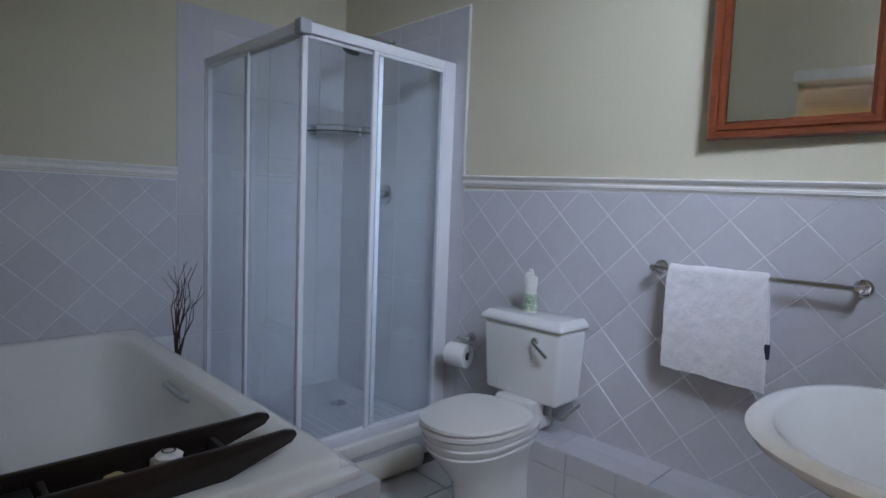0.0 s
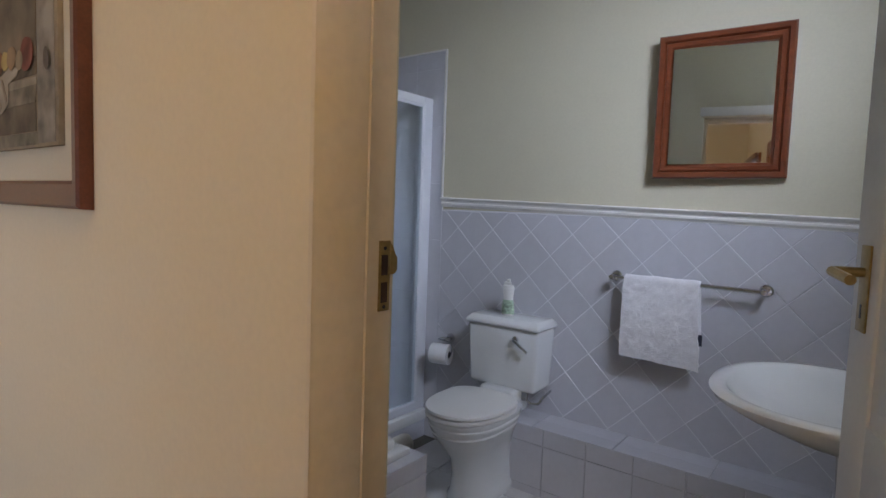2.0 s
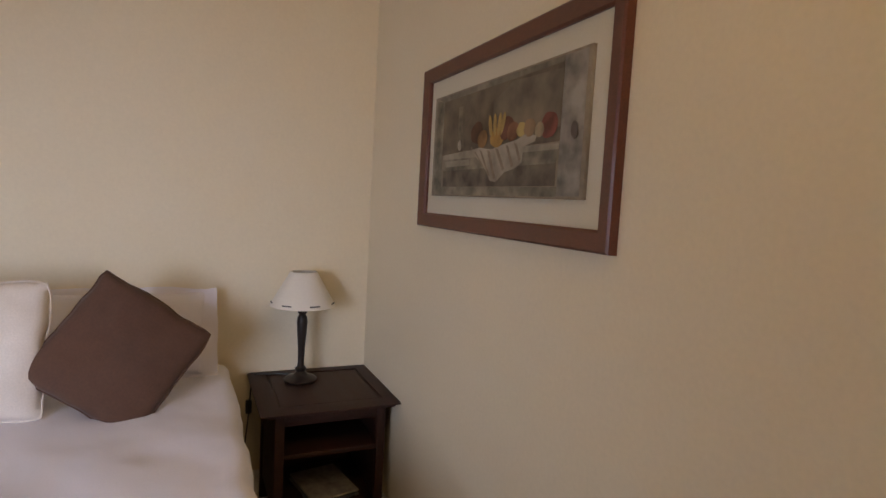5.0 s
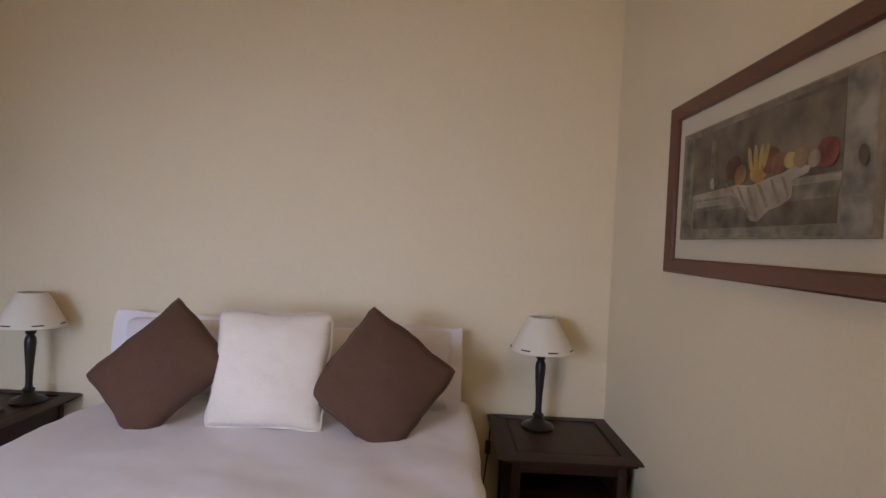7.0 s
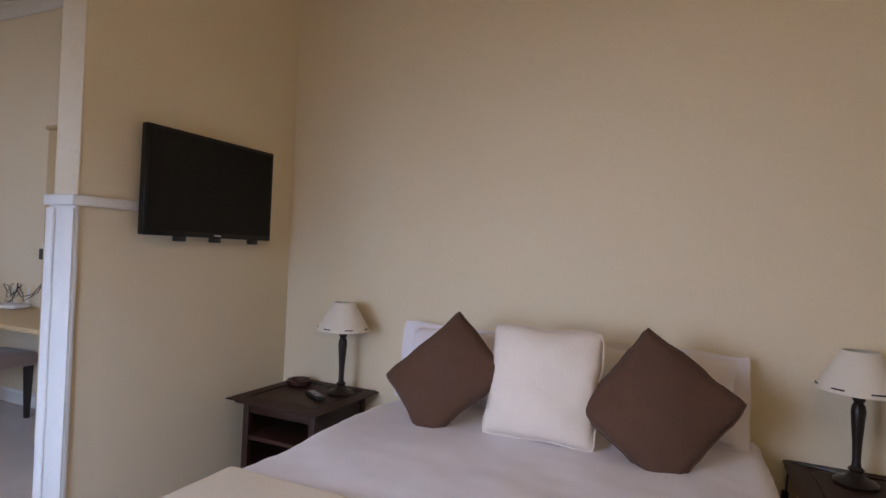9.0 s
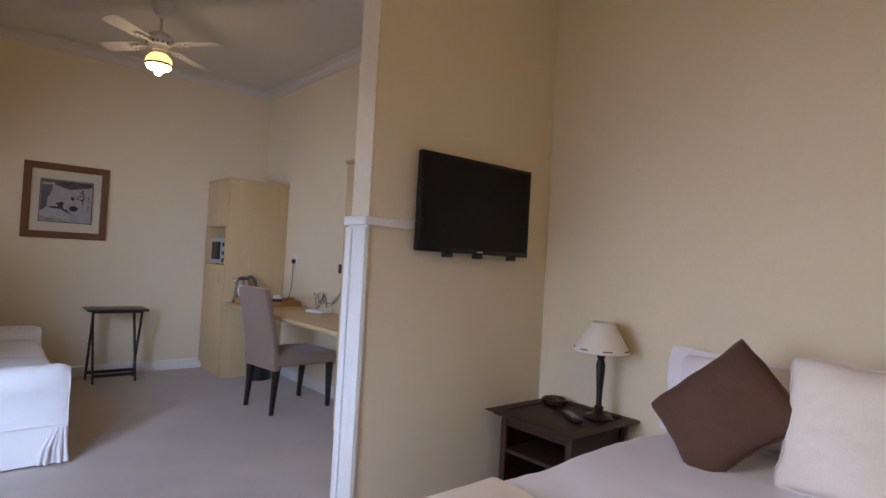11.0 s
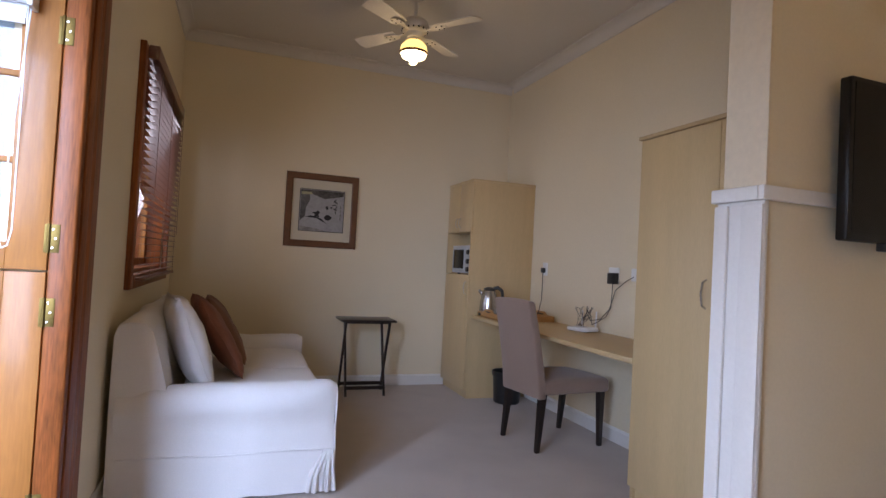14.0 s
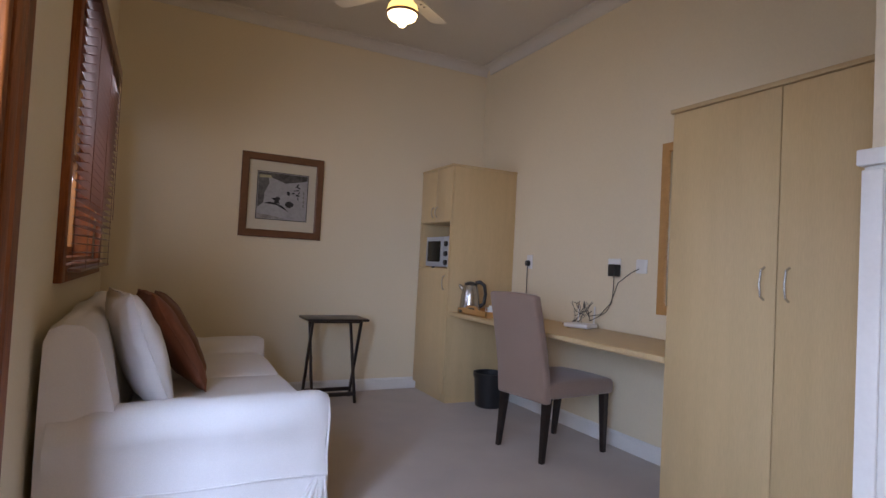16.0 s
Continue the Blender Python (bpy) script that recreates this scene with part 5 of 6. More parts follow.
table_lamp(-0.415, 0)
table_lamp(-2.60, 35)
cord = thing("lamp_cord", (0, 0, 0), 0, "thin black lamp cord with a switch hanging beside the table", "cord")
part("cord", tube([(-2.46, -0.43, TZ + 0.005), (-2.50, -0.50, TZ + 0.004), (-2.51, -0.59, TZ + 0.004), (-2.515, -0.605, 0.50), (-2.51, -0.61, 0.40), (-2.50, -0.63, 0.2), (-2.50, -0.62, 0.02)], 0.003, 6), BLACKPLASTIC, cord)
part("switch", box(-2.525, -2.50, -0.625, -0.60, 0.38, 0.44, 0.006), BLACKPLASTIC, cord)
cord2 = thing("lamp_cord", (0, 0, 0), 0, "thin black lamp cord lying on the table", "cord")
part("cord", tube([(-2.44, -2.66, TZ + 0.004), (-2.47, -2.74, TZ + 0.004), (-2.46, -2.84, TZ + 0.004), (-2.52, -2.90, TZ + 0.004), (-2.535, -2.93, 0.50), (-2.53, -2.95, 0.2)], 0.003, 6), BLACKPLASTIC, cord2)

mags = thing("magazines", (-2.26, -0.33, 0.125), 8, "pile of magazines on the lower shelf", "magazines")
for k, (c, r) in enumerate((((0.25, 0.24, 0.23), 4), ((0.12, 0.13, 0.15), -7), ((0.38, 0.34, 0.30), 3))):
    part("magazine", box(-0.13, 0.13, -0.10, 0.10, k * 0.009, k * 0.009 + 0.008, 0.002, 1), mat("magazine_paper", c, 0.4, 0.3, 12, 40, 0.05), mags, m=pose(0, 0, 0, 0, 0, r))

remote = thing("remote_control", (-2.27, -2.66, TZ), 58, "black television remote control on the bedside table", "remote control")
part("body", box(-0.085, 0.085, -0.022, 0.022, 0, 0.018, 0.006, 3), BLACKPLASTIC, remote)
for k in range(5):
    for j in (-1, 0, 1):
        part("button", box(-0.06 + k * 0.024, -0.048 + k * 0.024, j * 0.012 - 0.004, j * 0.012 + 0.004, 0.018, 0.0205, 0.001, 1), GREYPLASTIC, remote)
dish = thing("ashtray", (-2.42, -2.885, TZ), 0, "dark brown glass ashtray on the bedside table", "ashtray")
part("dish", lathe([(0, 0), (0.058, 0), (0.066, 0.008), (0.068, 0.028), (0.062, 0.032), (0.056, 0.028), (0.05, 0.010), (0, 0.008)], 28, False), mat("brown_glazed_glass", (0.06, 0.022, 0.018), 0.12, 0.2, 8, 40, 0.02, coat=0.5), dish)

# framed still life on the picture wall
pic = thing("framed_still_life", (-1.390, PY, 1.527), 0, "still life print of fruit in a wide brown wooden frame", "picture")
PW, PH = 0.918, 0.446
part("frame", ring_frame(PW, PH, [(0, 0.004), (0, 0.012), (0.006, 0.018), (0.042, 0.026), (0.047, 0.022), (0.048, 0.001), (0, 0.001)]), PICWOOD, pic, smooth=30)
part("mount", box(-PW / 2 - 0.002, PW / 2 + 0.002, -0.006, -0.002, -PH / 2 - 0.002, PH / 2 + 0.002), PAPERMAT, pic, "ivory mount")
CW, CH = 0.812, 0.325
PRINTBG = mat("umber_print", (0.30, 0.24, 0.165), 0.85, 0.25, 5, 40, 0.1, dark=(0.20, 0.16, 0.11))
canvas = part("print", box(-CW / 2, CW / 2, -0.016, -0.006, -CH / 2, CH / 2, 0.001), PRINTBG, pic, "brownish still life print on a raised board")


painted_count = [0]


def painted(name, pts, colour, lay, parent, vary=0.25, fine=40):
    """A flat painted patch on a print, from its outline."""
    painted_count[0] += 1
    lay -= 0.00004 * painted_count[0]
    bm = prism([(u, v) for u, v in pts], "y", lay, lay - 0.0006)
    return part(name, bm, mat("pigment", colour, 0.85, vary, 9, fine, 0.08), parent, smooth=0)


def oval(u, v, a, b, n=20, tilt=0.0, wob=0.0, seed=0):
    pts = []
    for k in range(n):
        q = 2 * math.pi * k / n
        r = 1 + wob * noise.noise(Vector((math.cos(q) * 1.7 + seed, math.sin(q) * 1.7, seed)))
        x, y = a * r * math.cos(q), b * r * math.sin(q)
        pts.append((u + x * math.cos(tilt) - y * math.sin(tilt), v + x * math.sin(tilt) + y * math.cos(tilt)))
    return pts


L0 = -0.0162


def onprint(*pts):
    """Outline on the print from fractions of its width and height."""
    return [((u - 0.5) * CW, (v - 0.5) * CH) for u, v in pts]


def print_oval(u, v, a, b, tilt=0.0, wob=0.15, seed=1.0):
    return oval((u - 0.5) * CW, (v - 0.5) * CH, a, b, 20, tilt, wob, seed)


OLIVE, GREY, PALE, UMBER = (0.31, 0.27, 0.19), (0.35, 0.31, 0.25), (0.38, 0.33, 0.24), (0.20, 0.155, 0.10)
painted("painted_border", onprint((0.885, 0.02), (0.985, 0.02), (0.985, 0.98), (0.885, 0.98)), GREY, L0, canvas, 0.35, 22)
painted("painted_border", onprint((0.02, 0.015), (0.885, 0.015), (0.885, 0.085), (0.02, 0.09)), OLIVE, L0, canvas, 0.35, 22)
painted("painted_border", onprint((0.02, 0.09), (0.095, 0.09), (0.095, 0.93), (0.02, 0.97)), OLIVE, L0, canvas, 0.35, 22)
painted("painted_border", onprint((0.095, 0.93), (0.885, 0.94), (0.885, 0.985), (0.03, 0.985)), (0.29, 0.25, 0.18), L0, canvas, 0.35, 22)
painted("painted_recess", onprint((0.095, 0.40), (0.885, 0.40), (0.885, 0.94), (0.095, 0.93)), UMBER, L0 - 0.0006, canvas, 0.30, 16)
painted("painted_recess", onprint((0.50, 0.55), (0.885, 0.50), (0.885, 0.90), (0.62, 0.92), (0.50, 0.80)), (0.235, 0.19, 0.13), L0 - 0.0012, canvas, 0.30, 14)
painted("painted_panel", onprint((0.115, 0.09), (0.875, 0.09), (0.875, 0.26), (0.115, 0.25)), (0.22, 0.175, 0.12), L0 - 0.0006, canvas, 0.35, 20)
painted("painted_shelf", onprint((0.11, 0.40), (0.30, 0.42), (0.885, 0.385), (0.885, 0.345), (0.11, 0.355)), PALE, L0 - 0.0012, canvas, 0.25, 18)
painted("painted_shelf", onprint((0.11, 0.355), (0.885, 0.345), (0.875, 0.25), (0.12, 0.245)), (0.31, 0.265, 0.19), L0 - 0.0012, canvas, 0.35, 18)
painted("painted_moulding", onprint((0.13, 0.335), (0.34, 0.335), (0.34, 0.285), (0.14, 0.28)), (0.40, 0.355, 0.265), L0 - 0.0018, canvas, 0.25, 22)
painted("painted_column", onprint((0.225, 0.45), (0.29, 0.45), (0.275, 0.60), (0.27, 0.84), (0.235, 0.84), (0.235, 0.60)), (0.24, 0.195, 0.13), L0 - 0.0018, canvas, 0.3)
painted("painted_bud", print_oval(0.255, 0.475, 0.012, 0.016, 0.2, 0.2), (0.50, 0.44, 0.34), L0 - 0.0024, canvas)
painted("painted_cloth", onprint((0.345, 0.46), (0.365, 0.42), (0.42, 0.43), (0.50, 0.40), (0.58, 0.43), (0.66, 0.45), (0.72, 0.49), (0.775, 0.46), (0.765, 0.42), (0.705, 0.39), (0.70, 0.27), (0.655, 0.225), (0.60, 0.205), (0.545, 0.125), (0.505, 0.14), (0.475, 0.225), (0.425, 0.31), (0.38, 0.37)), (0.46, 0.39, 0.29), L0 - 0.0024, canvas, 0.30, 14)
for pts in (((0.42, 0.41), (0.435, 0.40), (0.505, 0.18), (0.495, 0.17)), ((0.475, 0.40), (0.495, 0.39), (0.545, 0.16), (0.530, 0.15)), ((0.53, 0.41), (0.55, 0.40), (0.60, 0.23), (0.585, 0.22)), ((0.60, 0.42), (0.612, 0.42), (0.655, 0.25), (0.640, 0.24)), ((0.65, 0.43), (0.665, 0.42), (0.695, 0.30), (0.685, 0.28)), ((0.38, 0.40), (0.39, 0.40), (0.46, 0.26), (0.45, 0.26))):
    painted("painted_fold", onprint(*pts), (0.30, 0.235, 0.16), L0 - 0.0030, canvas, 0.2)
for u, v, a, b, col in ((0.395, 0.565, 0.036, 0.030, (0.17, 0.085, 0.045)), (0.44, 0.50, 0.030, 0.024, (0.36, 0.20, 0.08)), (0.545, 0.495, 0.040, 0.026, (0.45, 0.26, 0.07)), (0.60, 0.555, 0.034, 0.030, (0.19, 0.085, 0.05)), (0.64, 0.52, 0.028, 0.024, (0.28, 0.135, 0.07)), (0.69, 0.525, 0.022, 0.018, (0.45, 0.33, 0.12)), (0.735, 0.53, 0.026, 0.022, (0.30, 0.20, 0.11)), (0.838, 0.52, 0.034, 0.030, (0.30, 0.10, 0.065)), (0.79, 0.50, 0.020, 0.018, (0.42, 0.33, 0.21)), (0.955, 0.46, 0.012, 0.020, (0.14, 0.11, 0.085))):
    painted("painted_fruit", print_oval(u, v, a, b, 0.2, 0.14, u * 9), col, L0 - 0.0036, canvas, 0.3, 18)
for u, lean in ((0.495, 0.25), (0.525, 0.05), (0.555, -0.15), (0.578, -0.3)):
    painted("painted_banana", print_oval(u, 0.60, 0.0095, 0.030, lean, 0.1, u * 5), (0.44, 0.30, 0.10), L0 - 0.0042, canvas, 0.2)

# television
tv = thing("television", (0, 0, 0), 0, "black flat television on a wall bracket", "television")
tx0, tx1, tz0, tz1, ty = -2.303, -1.551, 1.317, 1.782, TY + 0.075
part("cabinet", boxes((tx0, tx1, ty - 0.035, ty, tz0, tz1), bevel=0.006), TVBLACK, tv)
part("back_shell", loft([[(tx0 + 0.06, ty - 0.035, tz0 + 0.04), (tx1 - 0.06, ty - 0.035, tz0 + 0.04), (tx1 - 0.06, ty - 0.035, tz1 - 0.06), (tx0 + 0.06, ty - 0.035, tz1 - 0.06)], [(tx0 + 0.14, ty - 0.062, tz0 + 0.09), (tx1 - 0.14, ty - 0.062, tz0 + 0.09), (tx1 - 0.14, ty - 0.062, tz1 - 0.12), (tx0 + 0.14, ty - 0.062, tz1 - 0.12)]], True, True), BLACKPLASTIC, tv)
part("screen", box(tx0 + 0.016, tx1 - 0.016, ty - 0.004, ty + 0.0015, tz0 + 0.024, tz1 - 0.016), SCREEN, tv, "switched-off dark screen")
part("badge", box(-1.965, -1.925, ty, ty + 0.002, tz0 + 0.008, tz0 + 0.015), GREYPLASTIC, tv, "small silver badge")
for x in (-2.19, -1.945, -1.745):
    part("foot_socket", box(x - 0.028, x + 0.028, ty - 0.03, ty - 0.006, tz0 - 0.022, tz0 + 0.004, 0.004), BLACKPLASTIC, tv)
part("wall_bracket", box(-2.10, -1.80, TY, ty - 0.05, 1.44, 1.66, 0.003), BLACKPLASTIC, tv)

# unseen ceiling globe in the bedroom, added to warm the picture wall
cl_ = thing("added_ceiling_globe", (0.05, -0.80, CEIL), 0, "round opal glass globe, unseen, added to brighten the picture wall", "ceiling lamp")
part("rose", lathe([(0, 0), (0.075, 0), (0.07, -0.02), (0.02, -0.03), (0, -0.03)], 28, False), WHITE, cl_)
part("rod", tube([(0, 0, -0.03), (0, 0, -0.22)], 0.008, 10), BRASS, cl_)
part("glass_globe", lathe([(0.03, -0.22), (0.08, -0.24), (0.10, -0.29), (0.08, -0.34), (0.03, -0.36), (0, -0.362)], 28, False), emitter("added_globe_glow", (1.0, 0.80, 0.45), 3.0), cl_, "added glowing opal glass globe, out of view")
# added fill light under the globe; no such source is in view
bl = new("added_bedroom_fill", bpy.data.lights.new("added_bedroom_fill", 'POINT'))
bl.data.energy, bl.data.color, bl.data.shadow_soft_size = 11.0, (1.0, 0.74, 0.40), 0.1
bl.location = (0.05, -0.80, CEIL - 0.50)
# ---- sitting room things ----
sofa = thing("sofa", (0, 0, 0), 0, "two-seat sofa in a loose white cotton slipcover", "sofa")
S0, S1 = -4.835, -6.76   # outer faces of the arms
SB, SF = 0.535, -0.49    # back and front


def arm_outline(outer, sgn):
    """Section of a rolled arm, from floor to floor; sgn points to the seat."""
    pts = [(0.0, 0.012), (0.006, 0.20), (0.014, 0.32), (0.010, 0.38), (0.0, 0.42), (-0.004, 0.46), (0.004, 0.505), (0.028, 0.540), (0.065, 0.557), (0.11, 0.557), (0.155, 0.540), (0.185, 0.505), (0.195, 0.46), (0.19, 0.30), (0.19, 0.012)]
    return [(outer + sgn * u, v) for u, v in pts]


def sofa_arm(outer, sgn, seed):
    out = arm_outline(outer, sgn)
    n, bm, rows = 40, bmesh.new(), []
    for i in range(n + 1):
        s = i / n
        x = SB - 0.02 + (SF - SB + 0.02) * s
        bow = 0.012 * math.sin(s * math.pi)
        row = []
        for u, v in out:
            e = max(0.0, (s - 0.90) / 0.10)
            e = 1 - math.sqrt(max(0.0, 1 - e * e))
            mid = outer + sgn * 0.095
            uu = u + (mid - u) * 0.26 * e * (v > 0.24)
            vv = v * (1 - 0.045 * e) - 0.02 * (1 - s) * (v > 0.4)
            flare = (1 - min(1.0, v / 0.25)) * 0.018 * s
            p = Vector((x, uu - sgn * flare - sgn * bow * (v > 0.4), vv))
            q = noise.noise_vector(Vector((p.x * 4, p.y * 8, p.z * 6 + seed))) * 0.014 + noise.noise_vector(p * 15) * 0.005
            row.append(bm.verts.new(p + q))
        rows.append(row)
    for a, b in zip(rows, rows[1:]):
        for k in range(len(out) - 1):
            bm.faces.new((a[k], a[k + 1], b[k + 1], b[k]))
    bm.faces.new(rows[0])
    bm.faces.new(list(reversed(rows[-1])))
    bmesh.ops.recalc_face_normals(bm, faces=bm.faces[:])
    a = part("arm", bm, SLIP, sofa, smooth=50)
    front = [(SF - 0.002, outer + sgn * (0.095 + (u - 0.095) * (0.76 if v > 0.24 else 1.0)), v * 0.955) for u, v in ((0.006, 0.02), (0.008, 0.2), (0.014, 0.32), (0.0, 0.42), (-0.004, 0.46), (0.004, 0.505), (0.028, 0.54), (0.065, 0.557), (0.11, 0.557), (0.155, 0.54), (0.185, 0.505), (0.195, 0.46), (0.19, 0.30), (0.19, 0.02))]
    part("piping", tube(front, 0.005, 6), SLIP, a)
    seam = [(SB - 0.03 + (SF - SB + 0.03) * k / 10, outer - sgn * (0.004 + 0.004 * k / 10), 0.222 + 0.004 * math.sin(k)) for k in range(11)]
    part("skirt_seam", tube(seam, 0.0035, 6), SLIP, a)
    return a


near_arm = sofa_arm(S0, -1, 3)
sofa_arm(S1, 1, 8)
# kick pleat at the front corner of the near arm
bm = bmesh.new()
for k, (dx, dy) in enumerate(((0.0, 0.0), (0.03, 0.012), (0.055, -0.004), (0.085, 0.014), (0.11, 0.002))):
    tube([(SF + 0.012 + dx * 0.35, S0 + 0.006, 0.215), (SF + 0.004 + dx, S0 + 0.012 + dy, 0.10), (SF - 0.004 + dx * 1.2, S0 + 0.016 + dy, 0.015)], 0.009, 6, bm, 1.5)
part("pleat", bm, SLIP, near_arm, smooth=70)
part("base", box(SF + 0.05, SB - 0.06, S1 + 0.19, S0 - 0.19, 0.02, 0.30, 0.02, 3), SLIP, sofa)


def seat_cushion(y0, y1, seed):
    bm = finely(box(SF + 0.02, SB - 0.26, y0, y1, 0.29, 0.455, 0.045, 3), 3)
    for v in bm.verts:
        u = (v.co.y - y0) / (y1 - y0) * 2 - 1
        if v.co.z > 0.37:
            v.co.z += 0.018 * (1 - u * u)
    part("seat_cushion", roughen(bm, 8, 0.007, seed), SLIP, sofa, smooth=60)


ym = (S0 + S1) / 2
seat_cushion(ym + 0.003, S0 - 0.192, 1)
seat_cushion(S1 + 0.192, ym - 0.003, 4)
# back, its top rising towards the middle
bm, rows = bmesh.new(), []
n = 26
for i in range(n + 1):
    s = i / n
    y = S0 - 0.02 + (S1 - S0 + 0.04) * s
    e = min(s, 1 - s)
    top = 0.838 + 0.030 * min(1.0, e / 0.22) + 0.008 * math.sin(s * 19)
    sec = [(SB, 0.015), (SB - 0.002, 0.5), (SB - 0.004, top - 0.05), (SB - 0.02, top - 0.012), (SB - 0.06, top), (SB - 0.12, top - 0.006), (SB - 0.16, top - 0.04), (SB - 0.185, top - 0.12), (SB - 0.225, 0.55), (SB - 0.25, 0.35), (SB - 0.25, 0.015)]
    rows.append([bm.verts.new(Vector((x, y, z)) + noise.noise_vector(Vector((x * 6, y * 5, z * 6))) * 0.022) for x, z in sec])
for a, b in zip(rows, rows[1:]):
    for k in range(len(sec) - 1):
        bm.faces.new((a[k], a[k + 1], b[k + 1], b[k]))
bm.faces.new(rows[0])
bm.faces.new(list(reversed(rows[-1])))
bmesh.ops.recalc_face_normals(bm, faces=bm.faces[:])
part("back", bm, SLIP, sofa, smooth=60)
for x in (SF + 0.1, SB - 0.1):
    for y in (S0 - 0.1, S1 + 0.1):
        part("foot", lathe([(0.022, 0), (0.028, 0.03)], 12), BLACKWOOD, sofa, m=Matrix.Translation((x, y, 0)))

cushion("sofa_cushion", 0.255, -5.24, 0.705, 0.515, -20, 0, SLIP, "white cotton cushion on the sofa", "sofa cushions", yaw=192, depth=0.17, seed=31)
cushion("sofa_cushion", 0.125, -5.56, 0.700, 0.52, -30, 0, RUSTCUSH, "rust brown cushion leaning on the sofa back", "sofa cushions", yaw=188, depth=0.14, seed=37)
cushion("sofa_cushion", 0.085, -5.86, 0.700, 0.47, -30, 0, OCHRECUSH, "ochre brown cushion leaning on the sofa back", "sofa cushions", yaw=184, depth=0.13, seed=41)

# folding tray table
tt = thing("tray_table", (-1.075, -6.90, 0), 0, "dark wooden folding tray table", "tray table")
part("tabletop", box(-0.245, 0.245, -0.16, 0.16, 0.648, 0.668, 0.005), BLACKWOOD, tt)
part("batten", boxes((-0.20, 0.20, -0.10, -0.07, 0.63, 0.648), (-0.20, 0.20, 0.07, 0.10, 0.63, 0.648), bevel=0.003), BLACKWOOD, tt)
for x, d in ((-0.17, 1), (0.17, 1), (-0.195, -1), (0.195, -1)):
    bm = box(-0.009, 0.009, -0.016, 0.016, 0, 0.70, 0.003)
    bm.transform(pose(0, 0, 0, d * 19.5))
    part("leg", bm, BLACKWOOD, tt, m=Matrix.Translation((x, d * 0.122, 0.0)))
part("stretcher", boxes((-0.17, 0.17, 0.085, 0.105, 0.055, 0.085), (-0.195, 0.195, -0.105, -0.085, 0.055, 0.085), bevel=0.003), BLACKWOOD, tt)
part("pivot", tube([(-0.21, 0, 0.345), (-0.155, 0, 0.345)], 0.006, 8, tube([(0.155, 0, 0.345), (0.21, 0, 0.345)], 0.006, 8)), STEEL, tt)

# framed ink print on the south wall, seen from the north
ink = thing("framed_ink_print", (-0.666, SY, 1.621), 180, "black ink brush print in a brown wooden frame", "picture")
IW, IH = 0.538, 0.558
part("frame", ring_frame(IW, IH, [(0, 0.004), (0, 0.016), (0.010, 0.024), (0.052, 0.026), (0.060, 0.018), (0.060, 0.001), (0, 0.001)]), OAKFRAME, ink, smooth=30)
part("mount", box(-IW / 2 - 0.002, IW / 2 + 0.002, -0.006, -0.002, -IH / 2 - 0.002, IH / 2 + 0.002), PAPERMAT, ink, "pale ivory mount")
pr = part("print", box(-0.205, 0.205, -0.014, -0.006, -0.195, 0.195, 0.001), mat("print_paper", (0.40, 0.39, 0.385), 0.85, 0.12, 6, 40, 0.05), ink, "grey and ivory brush print")
part("print_border", ring_frame(0.40, 0.38, [(0, 0.0138), (0, 0.0152), (0.005, 0.0152), (0.005, 0.0138)]), BLACKINK, pr)
L1 = -0.0142
K = (0.035, 0.035, 0.035)
painted("painted_wash", [(-0.195, -0.10), (-0.15, -0.06), (-0.145, 0.02), (-0.11, 0.10), (-0.12, 0.16), (-0.195, 0.165)], (0.17, 0.165, 0.155), L1, pr, 0.3)
painted("painted_wash", [(-0.195, 0.135), (-0.10, 0.15), (0.02, 0.11), (0.15, 0.135), (0.195, 0.15), (0.195, 0.185), (-0.195, 0.185)], (0.14, 0.13, 0.115), L1 - 0.0006, pr, 0.4)
painted("painted_wash", [(-0.195, -0.185), (0.04, -0.185), (-0.05, -0.165), (-0.195, -0.15)], (0.36, 0.34, 0.31), L1 - 0.0006, pr, 0.3)
painted("painted_wash", [(-0.19, 0.14), (-0.09, 0.145), (-0.10, 0.165), (-0.19, 0.165)], (0.45, 0.42, 0.26), L1 - 0.0012, pr, 0.2)
painted("brush_stroke", [(-0.15, -0.065), (-0.10, -0.05), (-0.05, -0.055), (0.0, -0.075), (0.055, -0.125), (0.02, -0.105), (-0.045, -0.072), (-0.10, -0.068)], K, L1 - 0.0012, pr)
painted("brush_stroke", [(-0.09, -0.02), (-0.06, -0.015), (-0.035, 0.0), (-0.015, -0.02), (-0.03, -0.035), (-0.02, -0.06), (-0.05, -0.055), (-0.075, -0.06), (-0.06, -0.04)], K, L1 - 0.0018, pr)
painted("brush_stroke", oval(0.055, -0.06, 0.035, 0.026, 18, 0.1, 0.3, 2), K, L1 - 0.0012, pr)
painted("brush_stroke", oval(0.045, 0.03, 0.013, 0.018, 14, 0.3, 0.2, 3), K, L1 - 0.0012, pr)
for u, v, a, b, q in ((0.115, 0.10, 0.022, 0.004, 0.9), (0.125, 0.085, 0.02, 0.005, -0.5), (0.11, 0.06, 0.024, 0.004, 0.2), (0.13, 0.04, 0.02, 0.004, 1.1), (0.12, 0.02, 0.018, 0.006, -0.3), (0.085, 0.035, 0.012, 0.006, 0.2), (0.125, -0.01, 0.004, 0.016, 0.1)):
    painted("brush_stroke", oval(u, v, a, b, 12, q, 0.3, u * 40), K, L1 - 0.0012, pr)
for k in range(4):
    painted("small_writing", [(0.165, 0.03 - k * 0.035), (0.175, 0.03 - k * 0.035), (0.174, 0.055 - k * 0.035), (0.166, 0.055 - k * 0.035)], (0.22, 0.2, 0.18), L1 - 0.0012, pr)

